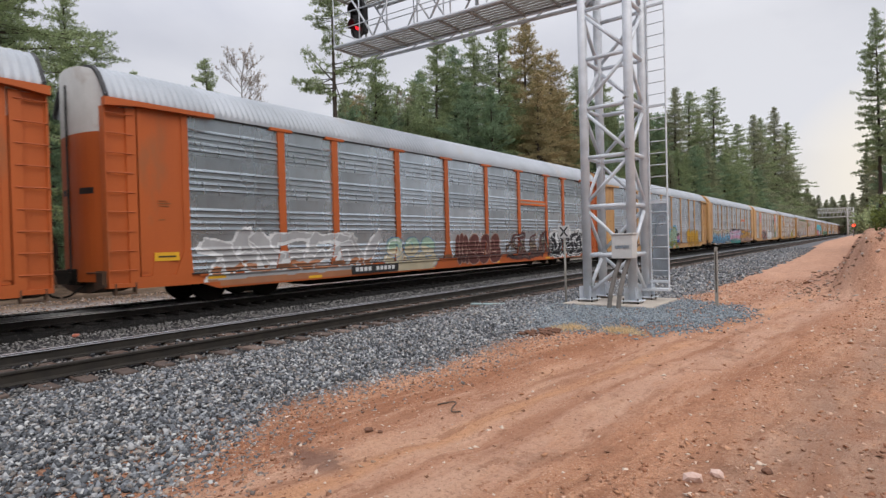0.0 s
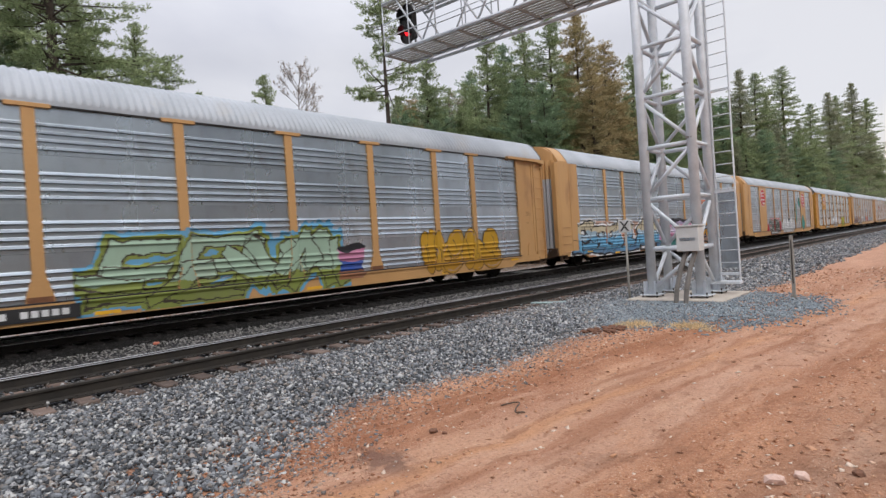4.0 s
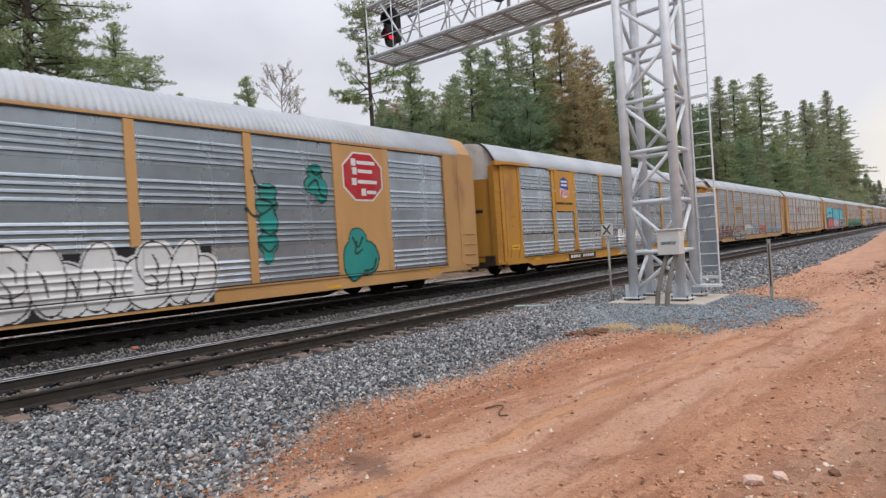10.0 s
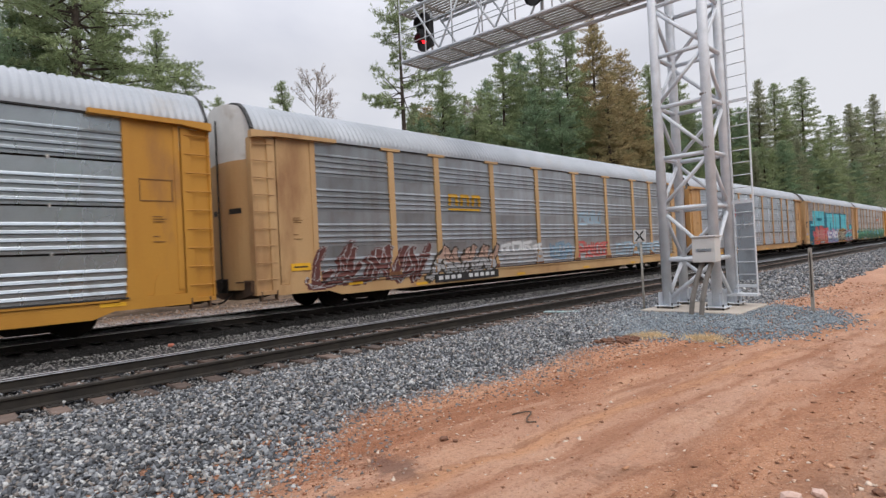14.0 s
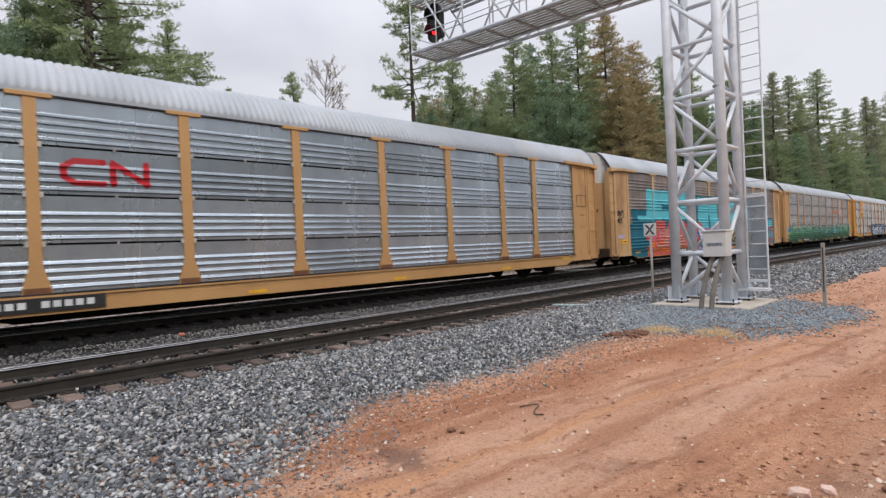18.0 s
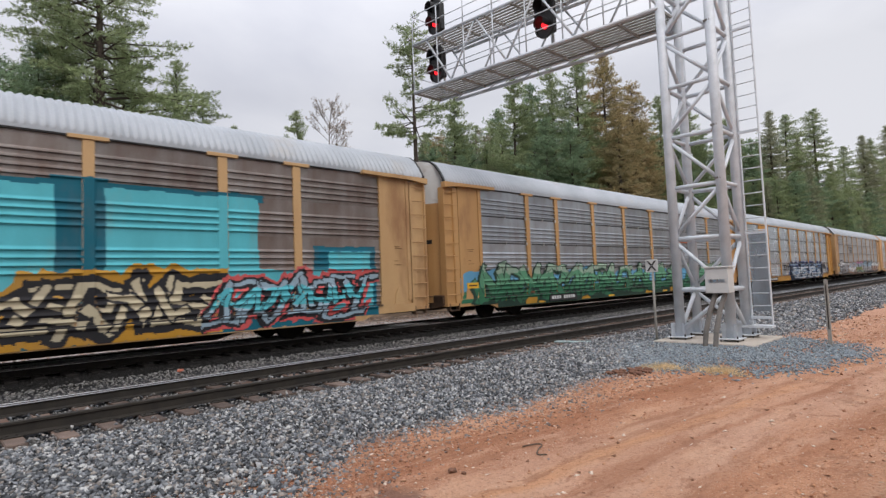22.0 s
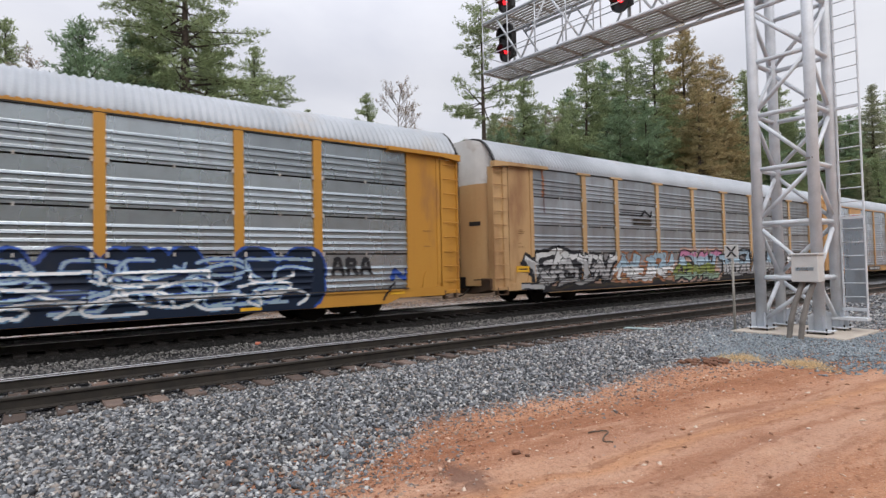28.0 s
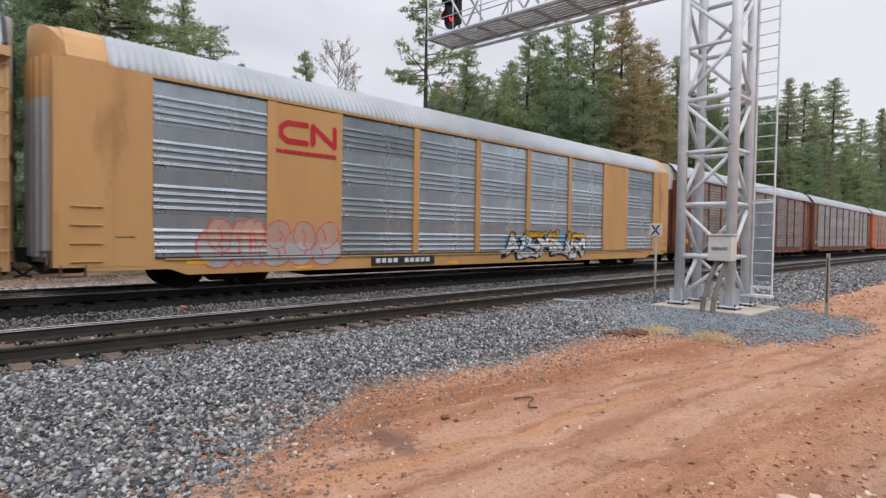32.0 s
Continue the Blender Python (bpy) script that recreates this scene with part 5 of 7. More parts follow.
# ---- trees ----
def conifer_meshes(h, base, rad, seed, shape=1.0, sparse=1.0, droop=0.15, clump=0.23, k=7, bands=None, stout=1.0, inner=0.25):
    """Trunk, limbs and crown of a conifer of that height as arrays. bands: the stretches of the trunk that carry limbs, with their reach."""
    r = np.random.default_rng(seed)
    bm = bmesh.new()
    lean = r.uniform(-0.02, 0.02, 2)
    zs = np.linspace(0, 1, 9)
    r0 = (0.011 * h + 0.07) * stout
    pts = [(lean[0] * h * s * s, lean[1] * h * s * s, h * s) for s in zs]
    for (a, b, s0, s1) in zip(pts, pts[1:], zs, zs[1:]):
        rod(bm, a, b, r0 * (1 - s0) + 0.02, r0 * (1 - s1) + 0.02, 8, False)
    trunk = mesh_of(bm, "trunk")
    lm = bmesh.new()
    P, D, S = [], [], []
    n = int(h * (1 - base) * 12 * sparse)
    for i in range(n):
        s = base + (1 - base) * ((i + r.uniform(0, 1)) / n) ** 0.9
        u = (s - base) / (1 - base)
        L = rad * ((1 - u) ** shape * (0.6 + 0.4 * min(1.0, u * 6 + 0.3))) * r.uniform(0.5, 1.1) + 0.3 * (1 - u) + 0.22
        a = r.uniform(0, 6.283)
        L *= 0.85 + 0.38 * math.sin(a * 2 + s * 17 + seed) * math.sin(s * 29 + a + seed)
        if bands is not None:
            reach = [w * math.sqrt(max(0.06, 1 - ((2 * s - lo - hi) / (hi - lo)) ** 2)) for lo, hi, w in bands if lo <= s <= hi]
            if not reach:
                continue
            L = reach[0] * r.uniform(0.45, 1.05)
        o = np.array([lean[0] * h * s * s, lean[1] * h * s * s, h * s])
        d = np.array([math.cos(a), math.sin(a), r.uniform(-droop, 0.5 * u + 0.1)])
        across = np.array([-d[1], d[0], 0.0])
        e = o + d * L
        rod(lm, o, e, 0.012 + 0.012 * L, 0.008, 4, False)
        m = max(3, int(L / 0.19))
        for q in np.linspace(0.12 if u > 0.8 else inner, 1.0, m):
            spread = 0.1 + 0.3 * L * math.sin(min(1.0, q + 0.12) * 2.7) * 0.55
            for _ in range(4):
                side = r.uniform(-1, 1)
                P.append(o + d * L * q + across * side * spread + r.normal(0, 0.09, 3) + np.array([0, 0, -0.12 * abs(side) * spread]))
                D.append(d * 0.8 + across * side * 0.9 + r.normal(0, 0.3, 3) + np.array([0, 0, 0.45]))
                S.append(clump * r.uniform(0.6, 1.3) * (1 - 0.25 * u))
    limbs = mesh_of(lm, "bough_frame")
    P, D, S = np.array(P), np.array(D), np.array(S)
    # every tuft is a brush of narrow blades
    P, D, S = np.repeat(P, k, 0), np.repeat(D, k, 0), np.repeat(S, k, 0)
    D = D + r.normal(0, 0.6, D.shape)
    D = D / np.linalg.norm(D, axis=1, keepdims=True)
    P = P + r.normal(0, 0.05, P.shape)
    side = np.cross(D, r.normal(0, 1, D.shape))
    side = side / np.linalg.norm(side, axis=1, keepdims=True)
    w = S[:, None] * 0.115
    v = np.stack([P - D * S[:, None] * 0.3, P + D * S[:, None] * 0.25 + side * w, P + D * S[:, None] * 0.9, P + D * S[:, None] * 0.25 - side * w], 1)
    f = np.arange(len(P) * 4).reshape(-1, 4)
    return trunk, limbs, (v.reshape(-1, 3), f)


TREE_KINDS = {}


def tree_kind(key, h, base, rad, seed, leaf, name, label, **kw):
    trunk, limbs, (v, f) = conifer_meshes(h, base, rad, seed, **kw)
    t = empty(name)
    tagged(t, label, "tree", "trees behind the railway")
    trunk.materials.append(M_BARK)
    limbs.materials.append(M_BARK)
    put("trunk", trunk, t)
    tagged(put("bough_frame", limbs, t), kind="stuff")
    from_arrays("crown", v, f, leaf, t)
    TREE_KINDS[key] = (t, h)
    return t


tree_kind("pine", 26, 0.28, 4.4, 1, M_NEEDLE, "pine_tree", "tall green ponderosa pine with ragged limbs", shape=0.6, inner=0.35)
tree_kind("thin", 22.3, 0.3, 3.4, 2, M_NEEDLE, "pine_tree", "tall thin pine with foliage in separate clumps", sparse=0.62, droop=0.3, inner=0.5, bands=((0.8, 1.0, 2.9), (0.735, 0.80, 1.2), (0.585, 0.715, 4.0), (0.44, 0.49, 2.6)))
tree_kind("fir", 22, 0.06, 4.3, 3, M_NEEDLE, "fir_tree", "pointed green fir with dense boughs", shape=0.55)
tree_kind("dark", 20, 0.04, 4.6, 4, M_NEEDLE_DARK, "fir_tree", "dense dark green fir", shape=0.55, sparse=1.1)
tree_kind("brown", 22, 0.1, 4.5, 5, M_NEEDLE_BROWN, "pine_tree", "pine with browning dry needles", shape=0.45)
tree_kind("far", 28, 0.05, 6.0, 6, M_NEEDLE_FAR, "fir_tree", "tall far olive-green fir", shape=0.8, clump=0.36, k=6, sparse=1.05, droop=0.35)
tree_kind("tall", 30, 0.06, 5.4, 16, M_NEEDLE_FAR, "fir_tree", "tall far fir with a broad ragged cone of boughs", shape=0.75, clump=0.25, k=5, sparse=1.25, droop=0.3, inner=0.18)
tree_kind("tall_dark", 28, 0.1, 5.0, 17, M_NEEDLE, "fir_tree", "tall far green fir with open lower boughs", shape=0.6, clump=0.25, k=5, sparse=1.1, droop=0.35, inner=0.3)
tree_kind("big", 25, 0.16, 6.4, 7, M_NEEDLE, "pine_tree", "large spreading pine with bare inner limbs", shape=0.3, sparse=0.85, droop=0.4, stout=1.6, inner=0.3)
tree_kind("small", 11, 0.05, 3.4, 8, M_NEEDLE_DARK, "young_fir", "young bushy dark fir", shape=0.6)
USED = set()


def plant(kind, az, el, dist, turn=0, wide=1.0):
    t, h = TREE_KINDS[kind]
    x, y = -dist * math.sin(radians(az)), dist * math.cos(radians(az))
    z = float(ground_z(np.array(x), np.array(y))) - 0.05
    s = (1.485 + dist * math.tan(radians(el)) - z) / h
    m = pose(x, y, z, 0, 0, turn) @ Matrix.Diagonal((s * wide, s * wide, s, 1))
    if kind not in USED:
        USED.add(kind)
        t.matrix_basis = m
    else:
        copy_thing(t, m @ Matrix.Diagonal((1 / t.scale[0], 1 / t.scale[1], 1 / t.scale[2], 1)))


TREES = [
    ("pine", 96, 22, 46), ("fir", 91.2, 20.1, 44), ("small", 87.8, 15.0, 30), ("small", 86.1, 20.7, 34), ("dark", 82.2, 20.8, 38), ("dark", 84.2, 18.0, 40), ("big", 78.1, 31.5, 36), ("big", 80.5, 24.0, 41), ("pine", 76.0, 23.0, 43),
    ("dark", 79.5, 17.5, 44), ("dark", 75.5, 18.0, 46), ("fir", 71.5, 21.0, 52), ("thin", 69.6, 18.3, 50), ("small", 73.0, 13.0, 40), ("fir", 66.6, 15.8, 75),
    ("fir", 60.3, 17.4, 46), ("thin", 48.5, 25.3, 44), ("fir", 44.6, 18.9, 50), ("small", 47.0, 13.5, 46), ("small", 51.3, 12.6, 48), ("brown", 46.2, 15.0, 60), ("small", 42.6, 13.6, 52),
    ("fir", 38.3, 20.6, 52), ("dark", 36.0, 19.3, 56), ("fir", 33.9, 20.7, 54), ("pine", 31.6, 21.8, 52), ("dark", 35.0, 16.0, 46), ("dark", 32.3, 15.5, 47), ("brown", 28.9, 21.4, 56), ("brown", 26.6, 18.2, 58),
    ("brown", 27.9, 16.5, 50), ("fir", 30.2, 17.0, 58), ("brown", 25.6, 14.8, 60), ("fir", 23.9, 16.8, 66), ("dark", 22.6, 13.5, 68), ("brown", 24.6, 13.0, 70), ("fir", 21.5, 14.9, 72), ("dark", 20.0, 13.0, 76), ("fir", 18.2, 13.8, 80), ("dark", 16.4, 11.6, 84),
    ("tall", 14.8, 13.8, 88), ("tall_dark", 13.7, 13.4, 96), ("dark", 15.6, 11.5, 92), ("tall", 12.7, 11.4, 104), ("tall_dark", 11.5, 13.3, 108), ("tall", 10.5, 8.8, 120), ("tall_dark", 9.65, 10.0, 130), ("tall", 8.2, 10.6, 146), ("tall_dark", 7.5, 10.2, 160), ("tall", 6.65, 11.0, 178), ("tall_dark", 5.95, 9.6, 196), ("tall", 5.45, 6.2, 225), ("tall", 5.1, 4.6, 260),
    ("far", 4.4, 3.4, 330), ("far", 3.8, 3.0, 380), ("far", 3.1, 2.5, 420), ("far", 2.4, 2.7, 470), ("far", 1.7, 3.1, 430), ("far", 1.1, 2.8, 480), ("far", 0.4, 3.4, 440),
    ("pine", -0.7, 17.5, 64), ("fir", -2.2, 15.0, 56), ("pine", -3.6, 18.5, 62), ("dark", -1.4, 9.5, 80), ("fir", -5.5, 16.0, 66), ("far", 0.2, 7.5, 150), ("far", -0.5, 8.6, 130),
]
for i_, (k_, a_, e_, d_) in enumerate(TREES):
    plant(k_, a_, e_, d_, turn=(i_ * 73) % 360, wide=1.0 if a_ > 15 else (1.35 if a_ > 5 else (1.0 if a_ > 1 else 0.7)))


for i_ in range(34):
    plant("far", -1.6 + i_ * 0.22 + 0.1 * math.sin(i_ * 2.3), 2.3 + 0.9 * math.sin(i_ * 1.7) + (0.7 if i_ > 24 else 0), 360 + (i_ * 61) % 150, i_ * 47, 1.5)


def forest_fill():
    """Rows of further trees that close the wood behind the line."""
    r = random.Random(9)
    for row, (d0, d1, dh) in enumerate(((48, 58, -2.0), (60, 74, 0.0), (78, 100, 0.8))):
        for az in np.arange(16 + row * 0.5, 101, 1.5):
            if 47.5 < az < 67.5:
                continue
            top = 15.5 if az < 30 else (17.5 if az < 48 else 16.0)
            top = min(top, 8.5 + 0.5 * (az - 10)) if az < 26 else top
            kind = r.choice(("brown", "fir", "brown", "dark")) if 24 < az < 30 else r.choice(("fir", "dark", "fir", "far", "pine"))
            near = 26 / max(0.2, math.sin(radians(az)))
            plant(kind, az + r.uniform(-0.6, 0.6), top + dh - 2.5 + r.uniform(-2.5, 1.5), max(near, r.uniform(d0, d1)), r.uniform(0, 360), 1.05)


forest_fill()
for i_ in range(26):
    az_ = 5.2 + i_ * 0.42
    plant(("tall", "fir", "tall_dark", "dark")[i_ % 4], az_, min(8.8, 2.6 + 0.72 * (az_ - 3.0)) - 1.2 + 0.9 * math.sin(i_ * 2.1), 18.5 / math.sin(radians(az_)) + (i_ * 7) % 11, i_ * 61, 1.2 if az_ > 8 else 0.9)


def unseen_wood_behind():
    """Unseen trees added across the lane: they close the place and darken reflections."""
    r = random.Random(17)
    for i in range(44):
        az = -22 - i * 3.1 + r.uniform(-1, 1)
        plant(r.choice(("fir", "dark", "pine", "fir")), az, r.uniform(17, 25), r.uniform(36, 54), r.uniform(0, 360), 1.15)


unseen_wood_behind()


def bare_tree(az, dist, h, seed, label):
    t = empty("bare_tree", pose(-dist * math.sin(radians(az)), dist * math.cos(radians(az)), -0.4))
    tagged(t, label, "tree", "trees behind the railway")
    r = random.Random(seed)
    tb, wb, leaves = bmesh.new(), bmesh.new(), bmesh.new()

    def grow(p, d, L, rad, depth):
        q = p + d * L
        rod(wb, p, q, rad, rad * 0.6, 4, False)
        if depth >= 2:
            for _ in range(1):
                c = p.lerp(q, r.uniform(0.3, 1.1)) + Vector((r.uniform(-0.1, 0.1), r.uniform(-0.1, 0.1), r.uniform(-0.1, 0.1)))
                a, b = Vector((r.uniform(-1, 1), r.uniform(-1, 1), r.uniform(-1, 1))) * 0.045, Vector((r.uniform(-1, 1), r.uniform(-1, 1), r.uniform(-1, 1))) * 0.045
                vs = [leaves.verts.new(v) for v in (c + a, c + b, c - a, c - b)]
                leaves.faces.new(vs)
        if depth == 3:
            return
        for i in range(4):
            s_ = p + d * L * (0.35 + 0.65 * (i + 1) / 4)
            nd = (d + Vector((r.uniform(-1, 1), r.uniform(-1, 1), r.uniform(-0.2, 0.7))) * 0.6).normalized()
            grow(s_, nd, L * r.uniform(0.4, 0.62), rad * 0.55, depth + 1)

    last = Vector((0, 0, 0))
    for i in range(10):
        nxt = Vector((r.uniform(-0.12, 0.12), r.uniform(-0.12, 0.12), h * (i + 1) / 10))
        rod(tb, last, nxt, 0.012 * h * (1 - i / 10.5), 0.012 * h * (1 - (i + 1) / 10.5), 6, False)
        if i > 2:
            for _ in range(7):
                a = r.uniform(0, 6.283)
                grow(last.lerp(nxt, r.random()), Vector((math.cos(a), math.sin(a), r.uniform(0.7, 1.5))).normalized(), h * 0.15 * (1.15 - i / 14), 0.02, 0)
        last = nxt
    part("trunk", tb, M_TWIG, t)
    tagged(part("crown", wb, M_TWIG, t, "fine leafless twigs"), kind="stuff")
    tagged(part("dry_leaves", leaves, M_DRY_LEAF, t, "last dry brown leaves"), kind="stuff")


M_DRY_LEAF = leaf_mat("dry_brown_leaves", (0.42, 0.33, 0.25), (0.30, 0.24, 0.19))
bare_tree(57.3, 42, 15.2, 3, "leafless grey deciduous tree with fine twigs")
bare_tree(89.3, 36, 12.5, 5, "leafless pale bush-like tree among firs")
bare_tree(42.0, 60, 17, 8, "leafless reddish tree between the firs")
bare_tree(50.6, 56, 13.5, 9, "leafless thin tree beside a tall pine")


# ---- bank, bushes and small things by the lane ----
def bush(x, y, z, rad, high, seed, leaf, label, n=420):
    r = np.random.default_rng(seed)
    b = empty("bush", pose(x, y, z))
    tagged(b, label, "bush")
    bm = bmesh.new()
    P, D = [], []
    for i in range(26):
        a, q = r.uniform(0, 6.283), r.uniform(0.2, 1.0)
        e = Vector((rad * q * math.cos(a), rad * q * math.sin(a), high * r.uniform(0.35, 1.0)))
        rod(bm, (0, 0, -0.1), e, 0.02, 0.006, 4, False)
        for s_ in r.uniform(0.35, 1.05, n // 26):
            P.append(np.array(e) * s_ + r.normal(0, 0.12, 3))
            D.append(np.array(e) + r.normal(0, 0.6, 3))
    part("stem_frame", bm, M_TWIG, b)
    P, D = np.array(P), np.array(D)
    D = D / np.linalg.norm(D, axis=1, keepdims=True)
    side = np.cross(D, r.normal(0, 1, D.shape))
    side = side / np.linalg.norm(side, axis=1, keepdims=True)
    S = r.uniform(0.10, 0.2, len(P))[:, None]
    v = np.stack([P, P + D * S * 0.5 + side * S * 0.35, P + D * S, P + D * S * 0.5 - side * S * 0.35], 1).reshape(-1, 3)
    tagged(from_arrays("foliage", v, np.arange(len(P) * 4).reshape(-1, 4), leaf, b), kind="stuff")


def gz(x, y):
    return float(ground_z(np.array(float(x)), np.array(float(y))))


for i_, (x_, y_, rad_, high_) in enumerate(((0.35, 33, 0.7, 0.9), (0.7, 27, 0.8, 0.9), (0.0, 41, 0.9, 1.2), (1.0, 23.5, 0.8, 0.8), (0.6, 47, 1.3, 1.8), (1.6, 32, 1.3, 1.6))):
    bush(x_, y_, gz(x_, y_), rad_, high_, 60 + i_, M_BUSH if i_ % 2 else M_NEEDLE, "scrubby green bush on top of the dirt bank", 900)
for i_ in range(26):
    az_ = 46 + i_ * 0.85
    d_ = 40 + (i_ * 37) % 15
    x_, y_ = -d_ * math.sin(radians(az_)), d_ * math.cos(radians(az_))
    bush(x_, y_, gz(x_, y_), 2.2, 4.0 + (i_ * 53) % 5, 90 + i_, (M_NEEDLE, M_BUSH, M_NEEDLE_BROWN)[i_ % 3], "tangled brush behind the railway line", 800)


def rock(x, y, s, seed, label, material):
    r = np.random.default_rng(seed)
    bm = bmesh.new()
    bmesh.ops.create_icosphere(bm, subdivisions=1, radius=s)
    for v in bm.verts:
        v.co = v.co * r.uniform(0.72, 1.22)
        v.co.z *= 0.62
    ob = part("rock", bm, material)
    ob.matrix_basis = pose(x, y, gz(x, y) + s * 0.3, 0, 0, seed * 40)
    tagged(ob, label, "rock")


M_ROCK = mat("pale_pink_rock", (0.62, 0.45, 0.38), (0.48, 0.32, 0.26), 0.85, 0, 8, 60, 0.3)
M_EARTH = mat("dark_red_earth_clod", (0.19, 0.095, 0.06), (0.11, 0.055, 0.037), 0.95, 0, 8, 60, 0.4)
rock(-0.99, 4.0, 0.065, 1, "pale pinkish rock lying on the dirt lane", M_ROCK)
rock(-0.87, 4.18, 0.055, 2, "pale pinkish rock lying on the dirt lane", M_ROCK)
rock(-0.6, 4.4, 0.045, 3, "small brownish rock on the dirt lane", M_EARTH)
rock(-3.62, 3.49, 0.045, 4, "dark red clod of earth", M_EARTH)
rock(-3.5, 3.52, 0.03, 5, "dark red clod of earth", M_EARTH)
for i_ in range(26):
    u_ = (i_ * 0.618) % 1.0
    rock(-5.05 + 0.55 * u_, 8.6 + ((i_ * 0.4142) % 1.0) * 0.8, 0.03 + 0.06 * ((i_ * 0.73) % 1.0), 10 + i_, "clod of dug red earth by the gravel", M_EARTH)
for i_ in range(40):
    u_, w_ = (i_ * 0.618) % 1.0, (i_ * 0.4142) % 1.0
    rock(-1.5 + 1.8 * u_ + 0.4 * math.sin(i_ * 5.1), 21 + 13 * w_ + math.sin(i_ * 3.7), 0.04 + 0.07 * ((i_ * 0.73) % 1.0), 60 + i_, "loose rubble at the foot of the bank", M_ROCK if i_ % 3 == 0 else M_EARTH)


def wire_loop():
    """A bent piece of cable, one swept tube lying in an open S on the dirt."""
    n, m, rad = 48, 6, 0.0075
    u = np.linspace(0, 1, n)
    x = -3.62 + 0.36 * u + 0.05 * np.sin(u * 3.1)
    y = 4.5 + 0.13 * np.sin(u * 6.0) - 0.05 * u
    z = ground_z(x, y) + 0.012 + 0.02 * np.sin(u * 3.14)
    p = np.stack([x, y, z], -1)
    t = np.gradient(p, axis=0)
    t /= np.linalg.norm(t, axis=1, keepdims=True)
    side = np.cross(t, (0, 0, 1.0))
    side /= np.linalg.norm(side, axis=1, keepdims=True)
    up = np.cross(side, t)
    a = np.arange(m) * 2 * math.pi / m
    v = p[:, None] + rad * (np.cos(a)[None, :, None] * side[:, None] + np.sin(a)[None, :, None] * up[:, None])
    i = np.arange(n - 1)[:, None] * m + np.arange(m)[None]
    j = np.arange(n - 1)[:, None] * m + (np.arange(m)[None] + 1) % m
    f = np.stack([i, j, j + m, i + m], -1).reshape(-1, 4)
    ob = from_arrays("wire_loop", v.reshape(-1, 3), f, M_CABLE)
    tagged(ob, "bent piece of dull brown cable lying on the dirt", "cable")


M_CABLE = mat("dull_brown_cable", (0.10, 0.07, 0.05), (0.06, 0.045, 0.035), 0.7, 0, 4, 40, 0.1)
wire_loop()


def tuft(x, y, n, seed):
    r = np.random.default_rng(seed)
    a, q = r.uniform(0, 6.283, n), np.sqrt(r.uniform(0, 1, n))
    px, py = x + 0.27 * q * np.cos(a) + r.normal(0, 0.06, n), y + 0.2 * q * np.sin(a) + r.normal(0, 0.06, n)
    h = r.uniform(0.04, 0.15, n) * (1.25 - q)
    lean = r.normal(0, 0.09, (n, 2))
    pz = ground_z(px, py)
    w = 0.005
    v = np.stack([np.stack([px - w, py, pz], -1), np.stack([px + w, py, pz], -1), np.stack([px + lean[:, 0], py + lean[:, 1], pz + h], -1)], 1)
    ob = from_arrays("dry_grass", v.reshape(-1, 3), np.arange(3 * n).reshape(-1, 3), M_GRASS)
    tagged(ob, "tuft of dry straw-coloured grass", "grass", kind="stuff")


for i_, (x_, y_) in enumerate(((-4.6, 9.62), (-4.42, 9.72), (-3.68, 9.78), (-3.5, 9.86))):
    tuft(x_, y_, 560, 70 + i_)


def scraps():
    bm = bmesh.new()
    box(bm, -0.45, 0.45, -0.13, 0.13, -0.17, -0.145, 0.004)
    ob = part("painted_plate", bm, M_TEAL)
    ob.matrix_basis = pose(-8.05, 12.25, -0.02, 0, 0, 20)
    tagged(ob, "pale teal painted plate lying across the tie ends", "plate")
    ob = one_box("orange_scrap", INK_ORANGE, None, -0.06, 0.06, -0.05, 0.05, 0, 0.07, 0.02)
    ob.matrix_basis = pose(-12.4, 4.1, -0.2, 5, 0, 30)
    tagged(ob, "small orange plastic scrap between the tracks", "scrap")


M_TEAL = mat("pale_teal_plate", (0.32, 0.42, 0.42), (0.24, 0.31, 0.31), 0.7, 0, 6, 40, 0.2)
INK_ORANGE = mat("orange_plastic", (0.5, 0.16, 0.1), (0.4, 0.12, 0.08), 0.5, 0, 6, 40, 0.05)
scraps()

# ---- paint on the cars ----
def spray(name, c):
    return mat("spray_" + name, c, tuple(0.82 * v for v in c), 0.68, 0, 1.5, 40, 0.05, dirt=tuple(0.6 * v + 0.4 * d * min(1.0, 2 * max(c) + 0.1) for v, d in zip(c, (0.2, 0.17, 0.15))), dirt_amount=0.25, streak=0.4, spec=0.22)


